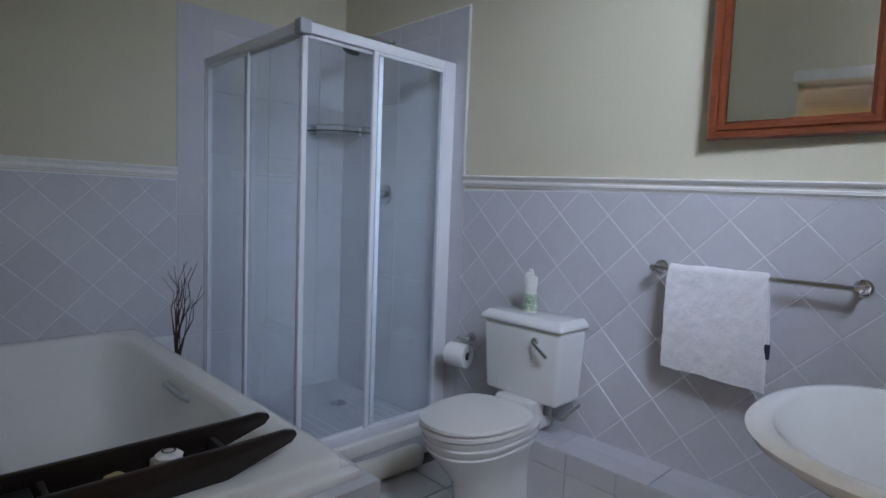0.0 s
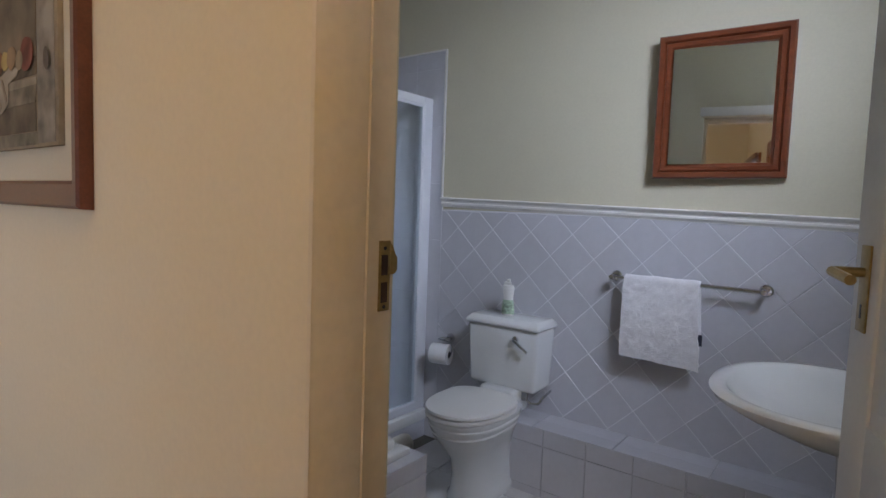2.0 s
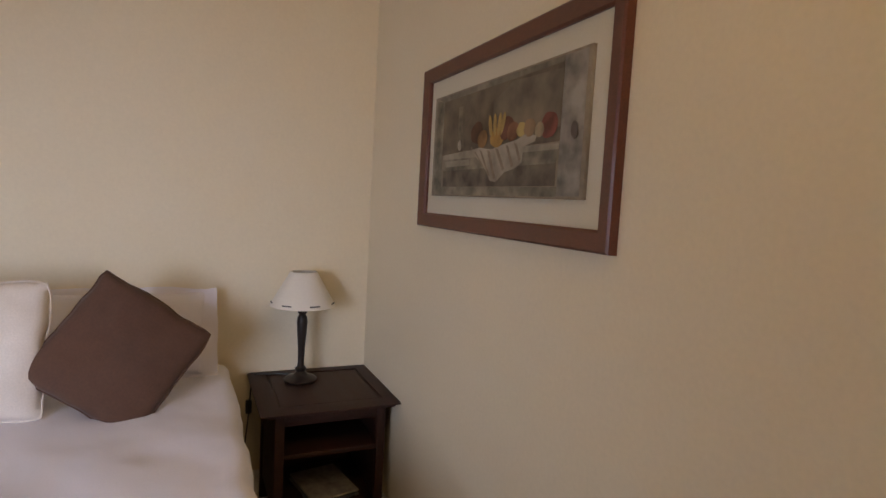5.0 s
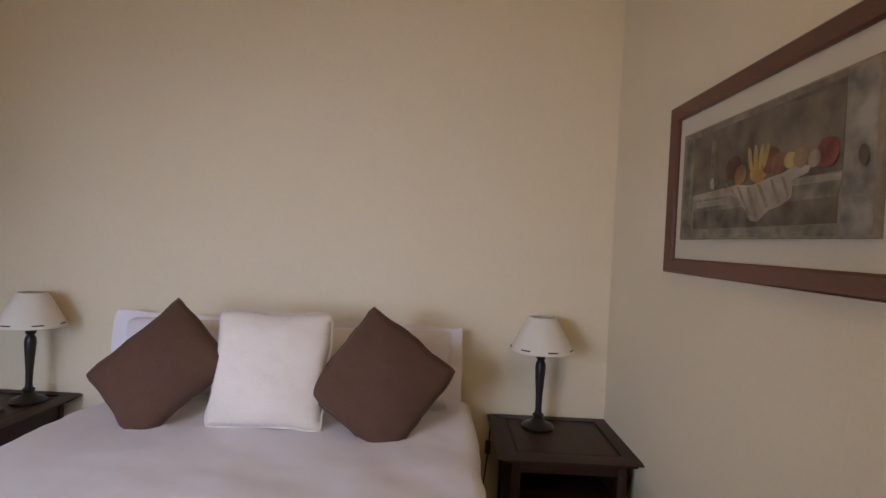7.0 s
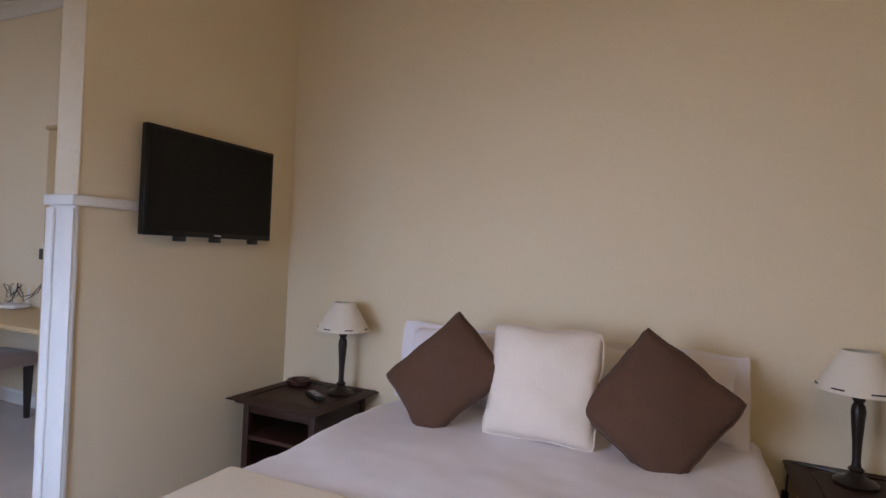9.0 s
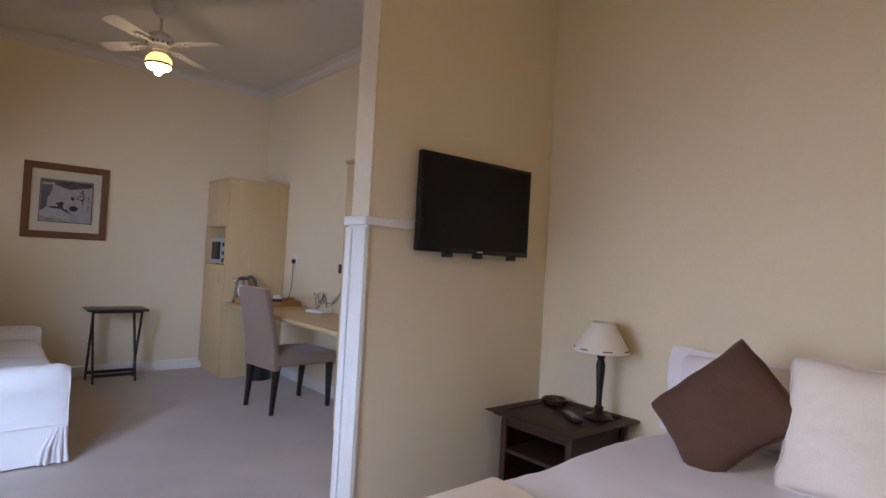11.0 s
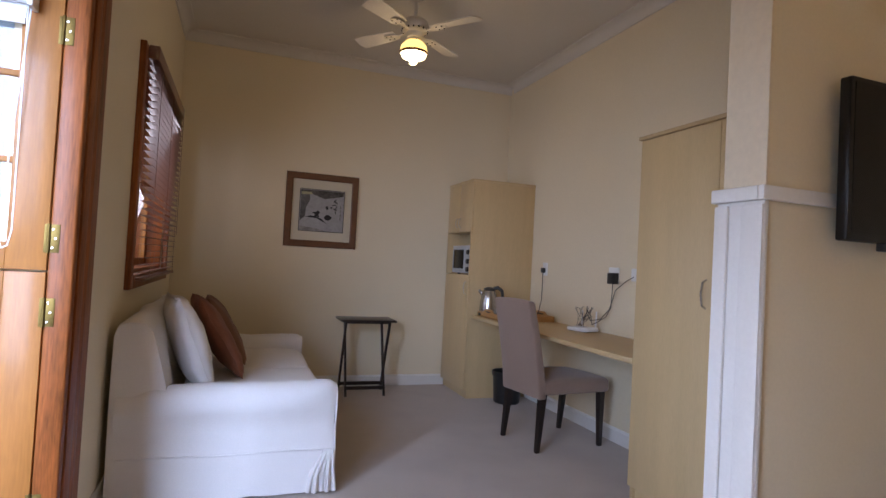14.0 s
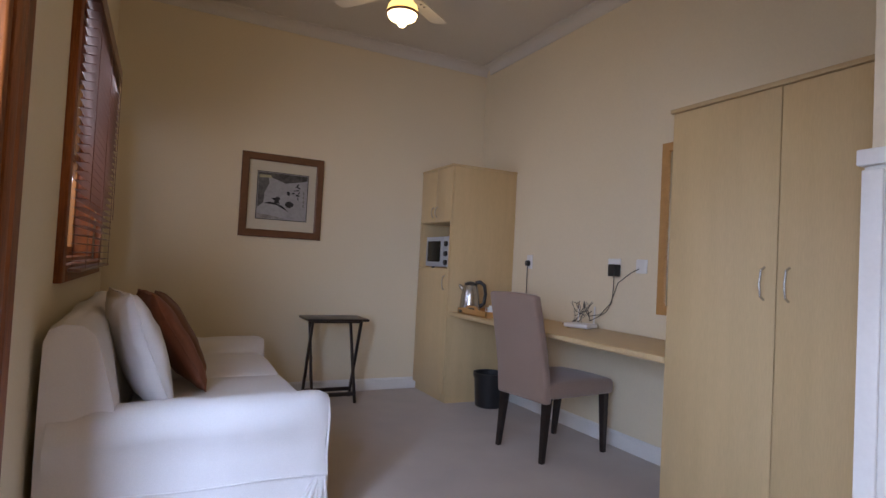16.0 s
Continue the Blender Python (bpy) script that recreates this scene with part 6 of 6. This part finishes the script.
# tall kitchenette cupboard in the corner
CX0, CX1, CY0, CY1, CH_ = WX + 0.002, -1.918, SY + 0.022, -6.582, 1.975
cup = thing("kitchenette_cupboard", (0, 0, 0), 0, "tall pale maple cupboard with a microwave niche", "cupboard")
part("side_panel", box(CX0, CX1 - 0.02, CY1 - 0.018, CY1, 0.07, CH_ - 0.018, 0.001), MELAMINE, cup)
part("side_panel", box(CX0, CX1 - 0.02, CY0, CY0 + 0.018, 0.07, CH_ - 0.018, 0.001), MELAMINE, cup)
part("top_panel", box(CX0, CX1 + 0.008, CY0, CY1 + 0.008, CH_ - 0.018, CH_, 0.002), MELAMINE, cup)
part("back_panel", box(CX0, CX0 + 0.01, CY0 + 0.018, CY1 - 0.018, 0.07, CH_ - 0.018), MELAMINE, cup)
for z in (1.085, 1.497):
    part("niche_shelf", box(CX0 + 0.01, CX1 - 0.012, CY0 + 0.018, CY1 - 0.018, z, z + 0.018, 0.001), MELAMINE, cup)
for y in (CY0, CY1 - 0.018):
    part("niche_edge", box(CX1 - 0.02, CX1, y, y + 0.018, 1.10, 1.50), MELAMINE, cup)
part("plinth", box(CX0, CX1 - 0.03, CY0, CY1 - 0.004, 0, 0.07), MELAMINE, cup)


def bow_handle(x, y, z, h=0.09, reach=0.026):
    return tube([(x, y, z - h / 2), (x + reach * 0.7, y, z - h / 2 + 0.012), (x + reach, y, z), (x + reach * 0.7, y, z + h / 2 - 0.012), (x, y, z + h / 2)], 0.005, 8)


cm = (CY0 + CY1) / 2
HANDLE = mat("satin_handle", (0.58, 0.52, 0.42), 0.3, 0.05, 9, 90, 0.02, metal=0.8)
for y0, y1, hy_ in ((CY0 + 0.001, cm - 0.0015, cm - 0.035), (cm + 0.0015, CY1 - 0.001, cm + 0.035)):
    d = part("door", box(CX1 - 0.018, CX1, y0, y1, 1.503, CH_ - 0.020, 0.0015), MELAMINE, cup)
    part("handle", bow_handle(CX1, hy_, 1.585), HANDLE, d, "pale satin bow handle")
d = part("door", box(CX1 - 0.018, CX1, CY0 + 0.001, CY1 - 0.001, 0.075, 1.095, 0.0015), MELAMINE, cup)
part("handle", bow_handle(CX1, CY1 - 0.06, 0.985, 0.12), HANDLE, d, "pale satin bow handle")
micro = thing("microwave_oven", (CX1 - 0.06, cm, 1.103), 0, "silver microwave oven in the cupboard niche", "microwave")
part("body", box(-0.36, 0, -0.235, 0.235, 0.012, 0.275, 0.006), GREYPLASTIC, micro)
dd = part("door", box(0, 0.022, -0.233, 0.10, 0.014, 0.273, 0.005), GREYPLASTIC, micro)
part("window", box(0.022, 0.025, -0.19, 0.055, 0.055, 0.235, 0.004), SCREEN, dd, "dark door window")
cp = part("control_panel", box(0, 0.022, 0.103, 0.233, 0.014, 0.273, 0.004), GREYPLASTIC, micro)
for z in (0.21, 0.125, 0.05):
    part("knob", lathe([(0, 0), (0.024, 0), (0.021, 0.018), (0, 0.019)], 20, False), BLACKPLASTIC, cp, m=pose(0.022, 0.168, z, 0, 90))
for y in (-0.2, 0.2):
    for x in (-0.32, -0.04):
        part("foot", lathe([(0.012, 0), (0.014, 0.012)], 10), BLACKPLASTIC, micro, m=Matrix.Translation((x, y, 0)))

# desk
DX, DY0, DY1, DZT = -1.95, -6.582, -4.39, 0.748
desk = thing("desk", (0, 0, 0), 0, "long pale maple desk top between cupboard and wardrobe", "desk")
part("worktop", box(WX + 0.002, DX, DY0 + 0.001, DY1 - 0.001, DZT - 0.032, DZT, 0.006, 3), MELAMINE, desk)
part("bearer", boxes((WX + 0.002, WX + 0.03, DY0 + 0.05, DY1 - 0.05, DZT - 0.09, DZT - 0.032)), WHITE, desk)

# wardrobe
WA0, WA1, WAX, WAH = -4.39, -3.285, -1.957, 1.905
ward = thing("wardrobe", (0, 0, 0), 0, "tall pale maple two-door wardrobe", "wardrobe")
part("side_panel", box(WX + 0.002, WAX - 0.02, WA0, WA0 + 0.018, 0, WAH), MELAMINE, ward)
part("side_panel", box(WX + 0.002, WAX - 0.02, WA1 - 0.018, WA1, 0, WAH), MELAMINE, ward)
part("top_panel", box(WX + 0.002, WAX + 0.012, WA0 - 0.012, WA1, WAH, WAH + 0.020, 0.003), MELEDGE, ward)
part("back_panel", box(WX + 0.002, WX + 0.012, WA0 + 0.018, WA1 - 0.018, 0, WAH), MELAMINE, ward)
part("plinth", box(WX + 0.02, WAX - 0.04, WA0 + 0.018, WA1 - 0.018, 0, 0.08), MELAMINE, ward)
wm = -3.865
for y0, y1, h in ((WA0 + 0.001, wm - 0.002, wm - 0.05), (wm + 0.002, WA1 - 0.001, wm + 0.05)):
    d = part("door", box(WAX - 0.018, WAX, y0, y1, 0.085, WAH - 0.003, 0.002), MELAMINE, ward)
    part("handle", bow_handle(WAX, h, 1.118, 0.13, 0.03), STEEL, d, "brushed metal bow handle")

# framed mirror over the desk
dm = thing("desk_mirror", (WX, -4.685, 1.42), 90, "tall mirror in a pale wooden frame above the desk", "mirror")
part("frame", ring_frame(0.46, 0.94, [(0, 0.002), (0, 0.014), (0.006, 0.022), (0.055, 0.022), (0.055, 0.001), (0, 0.001)]), TRAYWOOD, dm, smooth=30)
part("mirror_glass", box(-0.232, 0.232, -0.010, -0.003, -0.472, 0.472), MIRROR, dm)

# chair at the desk
chair = thing("dining_chair", (-2.10, -5.39, 0), 8, "high-backed chair in taupe fabric with dark tapered legs", "chair")
CS = Matrix.Scale(0.945, 4)
seat_ = finely(box(-0.335, 0.285, -0.235, 0.235, 0.385, 0.485, 0.03, 3), 2)
for v in seat_.verts:
    if v.co.z > 0.43:
        v.co.z += 0.035 * max(0, 1 - ((v.co.x + 0.05) / 0.3) ** 2) * (1 - (v.co.y / 0.24) ** 4)
    v.co.y *= 1.0 + 0.05 * (-(v.co.x) / 0.36)
part("seat", seat_, FABRIC, chair, smooth=60, m=CS)
bk = finely(box(0.235, 0.30, -0.228, 0.228, 0.36, 1.035, 0.02, 3), 3)
for v in bk.verts:
    h = max(0.0, (v.co.z - 0.40) / 0.63)
    v.co.x += 0.125 * h ** 1.3
    v.co.y *= 1 - 0.06 * h
    v.co.z += 0.010 * (1 - (v.co.y / 0.228) ** 2) * (h > 0.95)
part("backrest", bk, FABRIC, chair, smooth=60, m=CS)
for sx, sy in ((-1, -1), (-1, 1), (1, -1), (1, 1)):
    top = Vector((-0.315, sy * 0.20, 0.40)) if sx < 0 else Vector((0.25, sy * 0.195, 0.40))
    foot = Vector((-0.265, sy * 0.225, 0.0)) if sx < 0 else Vector((0.285, sy * 0.205, 0.0))
    if sx < 0:
        top.x = -0.28
    a, b = 0.024, 0.014
    lp = [[(c.x + r * dx, c.y + r * dy, c.z) for dx, dy in ((-1, -1), (1, -1), (1, 1), (-1, 1))] for c, r in ((foot, b), ((foot + top) / 2 + Vector((0, 0, 0)), 0.019), (top, a))]
    bm = loft(lp, True, True)
    part("leg", bm, BLACKWOOD, chair, smooth=30, m=CS)

# waste bin under the desk
bin_ = thing("waste_bin", (-2.27, -6.42, 0), 0, "round black waste bin under the desk", "bin")
part("body", lathe([(0, 0), (0.105, 0), (0.115, 0.01), (0.132, 0.262), (0.136, 0.262), (0.136, 0.272), (0.128, 0.272), (0.112, 0.012), (0, 0.012)], 36, False), BLACKPLASTIC, bin_)
part("rim_liner", lathe([(0.137, 0.235), (0.140, 0.255), (0.139, 0.274), (0.131, 0.276)], 36, False), BLACKPLASTIC, bin_)

# tea tray with kettle and cups
tray_ = thing("serving_tray", (-2.26, -6.315, DZT), 0, "honey-coloured wooden serving tray on the desk", "tray")
part("base", box(-0.26, 0.26, -0.22, 0.22, 0, 0.008), TRAYWOOD, tray_)
for y in (-0.22, 0.208):
    part("side", box(-0.26, 0.26, y, y + 0.012, 0.008, 0.045, 0.002), TRAYWOOD, tray_)
for sgn in (-1, 1):
    x0 = sgn * 0.26
    prof = [(-0.22, 0.0), (0.22, 0.0), (0.22, 0.045), (0.10, 0.05), (0.06, 0.075), (-0.06, 0.075), (-0.10, 0.05), (-0.22, 0.045)]
    a, b = sorted((x0, x0 - sgn * 0.012))
    e = part("end", prism(prof, "x", a, b, 0.002), TRAYWOOD, tray_)
    # dark block paints the shade of a grip slot that is not cut
    part("hand_slot_shade", box(a - 0.001, b + 0.001, -0.05, 0.05, 0.045, 0.060, 0.004), BLACKWOOD, e)
kettle = thing("kettle", (-2.085, -6.49, DZT + 0.008), -35, "stainless steel kettle with black handle on the tray", "kettle")
KS = Matrix.Diagonal((1.08, 1.08, 1.28, 1))
part("body", lathe([(0, 0.02), (0.078, 0.02), (0.079, 0.03), (0.070, 0.11), (0.055, 0.165), (0.048, 0.175), (0, 0.178)], 36, False), STEEL, kettle, m=KS)
part("base", lathe([(0, 0), (0.082, 0), (0.084, 0.012), (0.078, 0.02), (0, 0.02)], 32, False), BLACKPLASTIC, kettle, m=KS)
part("lid", lathe([(0.050, 0.172), (0.046, 0.186), (0.02, 0.196), (0, 0.198)], 24, False), BLACKPLASTIC, kettle, m=KS)
part("handle", tube([(-0.035, 0, 0.188), (-0.07, 0, 0.196), (-0.105, 0, 0.175), (-0.115, 0, 0.12), (-0.105, 0, 0.06), (-0.075, 0, 0.04)], 0.013, 10), BLACKPLASTIC, kettle, m=KS)
part("spout", tube([(0.045, 0, 0.14), (0.075, 0, 0.16), (0.088, 0, 0.172)], 0.018, 12, None, 0.5), STEEL, kettle, m=KS)
for k, (x, y) in enumerate(((-2.24, -6.40), (-2.30, -6.29))):
    cupp = thing("teacup", (x, y, DZT + 0.008), 30 * k, "white china cup upside down on the tray", "cup", "tea cups")
    part("bowl", lathe([(0.036, 0), (0.038, 0.003), (0.034, 0.04), (0.022, 0.06), (0.02, 0.066), (0, 0.066)], 24, False), CERAMIC, cupp)
    part("handle", tube([(0.033, 0, 0.045), (0.055, 0, 0.045), (0.057, 0, 0.02), (0.036, 0, 0.015)], 0.004, 8), CERAMIC, cupp)
pot = thing("sugar_bowl", (-2.31, -6.19, DZT + 0.008), 0, "white sachet bowl with a dark band on the tray", "bowl")
part("bowl", lathe([(0, 0), (0.045, 0), (0.05, 0.07), (0.046, 0.07), (0.042, 0.006), (0, 0.006)], 24, False), CERAMIC, pot)
part("band", lathe([(0.0487, 0.03), (0.0503, 0.035), (0.0512, 0.055), (0.0505, 0.06)], 24, False), BLACKPLASTIC, pot)
part("sachets", roughen(boxes((-0.03, 0.03, -0.02, -0.012, 0.01, 0.09), (-0.03, 0.03, 0.0, 0.008, 0.01, 0.095), (-0.02, 0.03, 0.015, 0.02, 0.01, 0.085)), 30, 0.004), PAPER, pot)

# router, sockets, plugs and leads
tang = thing("cable_tangle", (-2.40, -5.50, DZT), 0, "tangle of thin black cables on the router", "cable")
trng = random.Random(12)
for k in range(3):
    pts = [(0.0, -0.06 + 0.035 * k, 0.036)]
    for i in range(9):
        q = i * 0.9 + k
        pts.append((0.03 * math.cos(q) + trng.uniform(-0.02, 0.02), 0.085 * math.sin(q * 0.8 + k) + trng.uniform(-0.02, 0.02), 0.06 + 0.11 * abs(math.sin(q * 0.7 + k)) + trng.uniform(0, 0.02)))
    pts.append((0.02, 0.03 * k - 0.05, 0.037))
    part("cable", tube(pts, 0.0016, 6), BLACKPLASTIC, tang)
router = thing("wifi_router", (-2.40, -5.50, DZT), 20, "white wireless router on the desk", "router")
part("body", box(-0.075, 0.075, -0.09, 0.09, 0.004, 0.032, 0.008, 3), WHITEPLASTIC, router)
for y in (-0.06, 0.06):
    part("antenna", tube([(-0.07, y, 0.02), (-0.075, y, 0.10), (-0.076, y, 0.15)], 0.006, 8), WHITEPLASTIC, router)
for x in (-0.06, 0.045):
    for y in (-0.07, 0.055):
        part("foot", box(x, x + 0.015, y, y + 0.015, 0, 0.005), BLACKPLASTIC, router)


def socket(y, z, w, h, holes=True):
    s = thing("wall_socket", (WX, y, z), 0, "white plastic wall socket above the desk", "socket", "wall sockets")
    part("plate", box(0, 0.009, -w / 2, w / 2, -h / 2, h / 2, 0.003), WHITEPLASTIC, s)
    if holes:
        # black discs on the plate paint the shade inside the pin openings
        for dy, dz in ((0, 0.015), (-0.012, -0.008), (0.012, -0.008)):
            part("hole", tube([(0.0085, dy - w * 0.2, dz), (0.0096, dy - w * 0.2, dz)], 0.0035, 8), BLACKPLASTIC, s)
    return s


socket(-6.33, 1.195, 0.075, 0.115)
socket(-5.355, 1.175, 0.115, 0.115)
socket(-5.115, 1.185, 0.09, 0.09, False)
plug = thing("plug", (WX + 0.009, -6.33, 1.185), 0, "black mains plug with its lead in the wall socket", "plug")
part("body", box(0, 0.032, -0.02, 0.02, -0.024, 0.02, 0.007, 3), BLACKPLASTIC, plug)
part("lead", tube([(0.016, 0, -0.02), (0.018, 0, -0.06), (0.02, 0.005, -0.14), (0.03, 0.02, -0.26), (0.05, 0.01, -0.38), (0.08, -0.03, -0.43)], 0.0035, 6), BLACKPLASTIC, plug)
adap = thing("power_adapter", (WX + 0.009, -5.32, 1.158), 0, "black power adapter with its lead in the wall socket", "adapter")
part("body", box(0, 0.06, -0.030, 0.030, -0.045, 0.035, 0.006, 3), BLACKPLASTIC, adap)
part("lead", tube([(0.03, 0, -0.04), (0.035, 0.005, -0.12), (0.03, -0.01, -0.22), (0.04, -0.05, -0.29), (0.05, -0.12, -0.33), (0.07, -0.17, -0.36), (0.06, -0.20, -0.30), (0.07, -0.23, -0.26), (0.08, -0.27, -0.33), (0.09, -0.30, -0.38), (0.10, -0.36, -0.402), (0.12, -0.40, -0.405)], 0.003, 6), BLACKPLASTIC, adap)
lead = thing("network_lead", (WX, 0, 0), 0, "black network lead from wall plate to router", "lead")
part("lead", tube([(0.01, -5.13, 1.17), (0.03, -5.18, 1.14), (0.05, -5.27, 1.07), (0.04, -5.31, 1.0), (0.05, -5.33, 0.93), (0.07, -5.40, 0.85), (0.10, -5.48, 0.83), (0.12, -5.50, 0.88), (0.10, -5.53, 0.93), (0.08, -5.56, 0.88), (0.10, -5.60, 0.80), (0.12, -5.66, 0.757)], 0.003, 6), BLACKPLASTIC, lead)

# ceiling fan with lamp
FNX, FNY = -1.00, -5.57
fan = thing("ceiling_fan", (FNX, FNY, 0), 0, "white ceiling fan with four blades and a lit glass lamp", "ceiling fan")
FANW = mat("fan_enamel", (0.66, 0.62, 0.56), 0.35, 0.03, 5, 80, 0.02)
part("canopy", lathe([(0.018, 2.955), (0.042, 2.965), (0.060, 2.995), (0.068, 3.04), (0.070, CEIL)], 28), FANW, fan)
part("rod", tube([(0, 0, 2.83), (0, 0, 2.96)], 0.012, 14), FANW, fan)
part("motor", lathe([(0.022, 2.845), (0.060, 2.838), (0.088, 2.815), (0.095, 2.795), (0.095, 2.772), (0.082, 2.750), (0.060, 2.740), (0.052, 2.712), (0.036, 2.704)], 36), FANW, fan)
# black blocks round the motor paint the shade of its uncut air slots
for k in range(16):
    q = k * math.pi / 8
    part("vent_shade", box(-0.005, 0.005, -0.003, 0.003, 2.752, 2.764, 0.001, 1), BLACKPLASTIC, fan, m=pose(0.089 * math.cos(q), 0.089 * math.sin(q), 0, 0, 0, math.degrees(q) + 90))
for k in range(4):
    turn = pose(0, 0, 0, 0, 0, 90 * k + 38)
    iron = [(0.075, -0.016), (0.12, -0.010), (0.16, -0.034), (0.235, -0.030), (0.25, 0.0), (0.235, 0.030), (0.16, 0.034), (0.12, 0.010), (0.075, 0.016)]
    b_ = part("blade_iron", prism(iron, "z", 2.744, 2.749, 0.001, 1), FANW, fan, m=turn)
    for rr in (0.185, 0.225):
        for sy_ in (-0.02, 0.02):
            part("screw", lathe([(0, 2.7405), (0.006, 2.741), (0.006, 2.744)], 8, False), BLACKPLASTIC, b_, m=turn @ Matrix.Translation((rr, sy_, 0)))
    out = [(0.15, -0.045), (0.20, -0.052), (0.45, -0.066), (0.485, -0.056), (0.497, -0.02), (0.497, 0.02), (0.485, 0.056), (0.45, 0.066), (0.20, 0.052), (0.15, 0.045)]
    part("blade", prism(out, "z", -0.0035, 0.0035, 0.001, 1), FANW, fan, m=turn @ Matrix.Translation((0, 0, 2.756)) @ pose(0, 0, 0, 11, 0, 0))
part("lamp_neck", lathe([(0.036, 2.712), (0.042, 2.700), (0.046, 2.690), (0.03, 2.686)], 24), FANW, fan)
OPAL = emitter("lit_opal_glass", (1.0, 0.72, 0.25), 1.7)
part("lamp_glass", lathe([(0.03, 2.690), (0.062, 2.680), (0.086, 2.652), (0.094, 2.618), (0.090, 2.600)], 36), OPAL, fan, "lit opal glass bowl")
part("lamp_band", lathe([(0.092, 2.614), (0.097, 2.611), (0.097, 2.602), (0.090, 2.597)], 36, False), OAKFRAME, fan, "brown band round the lamp")
part("lamp_bowl", lathe([(0.089, 2.600), (0.078, 2.576), (0.048, 2.562), (0.028, 2.552), (0.026, 2.538), (0.016, 2.528), (0.0, 2.526)], 32, False), emitter("lit_opal_lower", (1.0, 0.88, 0.55), 5.0), fan, "bright lit lower bowl")
fl = new("fan_lamp", bpy.data.lights.new("fan_lamp", 'POINT'))
fl.data.energy, fl.data.color, fl.data.shadow_soft_size = 4.0, (1.0, 0.74, 0.42), 0.09
fl.location = (FNX, FNY, 2.47)

# ---- tiles, last ----
north = Matrix.Translation((0, BN, 0)) @ Matrix(((1, 0, 0, 0), (0, 0, -1, 0), (0, 1, 0, 0), (0, 0, 0, 1)))
solid_grout = boxes((-1.697, BE, BN - 0.0045, BN, 0, DZ - 0.03), (BX, -1.697, BN - 0.0045, BN, 0, 2.11))
wg = solid("wall_tile_bed", solid_grout, GROUT, "pale grout behind the wall tiles", "grout", "structure", 0)
tn = thing("wall_tiles_north", (0, 0, 0), 0, "white diagonal wall tiles", "tiles", kind="structure")
lay_tiles(tn, north, -1.697, BE, 0.0, DZ - 0.036, 0.152, TILE, 45, 0.0065, 0.0035, (0.03, 0.01))
ts = thing("wall_tiles_shower", (0, 0, 0), 0, "plain white tiles lining the shower", "tiles", kind="structure")
lay_tiles(ts, north, BX + 0.008, -1.698, 0.10, 2.11, 0.305, TILE, 0, 0.0065, 0.0008)
west = Matrix.Translation((BX, 0, 0)) @ Matrix(((0, 0, 1, 0), (-1, 0, 0, 0), (0, 1, 0, 0), (0, 0, 0, 1)))
wg2 = solid("wall_tile_bed_west", boxes((BX, BX + 0.0045, 0.985, BN - 0.008, 0, 2.11), (BX, BX + 0.0045, BS + 0.006, 0.985, 0, DZ - 0.03)), GROUT, "pale grout behind the wall tiles", "grout", "structure", 0)
lay_tiles(ts, west, -(BN - 0.008), -0.985, 0.10, 2.11, 0.305, TILE, 0, 0.0065, 0.0008)
tw = thing("wall_tiles_west", (0, 0, 0), 0, "white diagonal wall tiles above the bath", "tiles", kind="structure")
lay_tiles(tw, west, -0.984, -(BS + 0.007), 0.505, DZ - 0.036, 0.152, TILE, 45, 0.0065, 0.003)
# ledge, bath surround and floor
face = Matrix.Translation((0, LY + 0.008, 0)) @ Matrix(((1, 0, 0, 0), (0, 0, -1, 0), (0, 1, 0, 0), (0, 0, 0, 1)))
lay_tiles(ledge, face, LX, BE, 0.0, LZ - 0.004, 0.20, TILE, 0, 0.0075, 0.003, (0.02, 0.08))
top = Matrix.Translation((0, 0, LZ - 0.008))
lay_tiles(ledge, top, LX, BE, LY + 0.001, BN - 0.007, 0.37, TILE, 0, 0.008, 0.003, (0.1, 0))
end = Matrix.Translation((LX, 0, 0)) @ Matrix(((0, 0, -1, 0), (1, 0, 0, 0), (0, 1, 0, 0), (0, 0, 0, 1)))
lay_tiles(ledge, end, LY + 0.01, BN - 0.007, 0.0, LZ - 0.004, 0.20, TILE, 0, 0.0075, 0.003, (0.0, 0.08))
sx = Matrix.Translation((-0.92, 0, 0)) @ Matrix(((0, 0, 1, 0), (1, 0, 0, 0), (0, 1, 0, 0), (0, 0, 0, 1)))
lay_tiles(sur, sx, BS + 0.01, 0.862, 0.0, 0.505, 0.20, TILE, 0, 0.0075, 0.003)
sy = Matrix.Translation((0, 0.855, 0)) @ Matrix(((-1, 0, 0, 0), (0, 0, 1, 0), (0, 1, 0, 0), (0, 0, 0, 1)))
lay_tiles(sur, sy, 0.92, 1.69, 0.0, 0.505, 0.20, TILE, 0, 0.0075, 0.003)
lay_tiles(sur, Matrix.Translation((0, 0, 0.503)), -1.0, -0.913, BS + 0.012, 0.862, 0.20, TILE, 0, 0.0065, 0.003)
lay_tiles(sur, Matrix.Translation((0, 0, 0.503)), BX + 0.01, -1.0, 0.80, 0.862, 0.20, TILE, 0, 0.0065, 0.003)
lay_tiles(bath_floor, Matrix.Translation((0, 0, -0.007)), -1.69, BE, BS + 0.02, BN - 0.008, 0.30, FLOOR_TILE, 0, 0.007, 0.005, (0.08, 0.05))
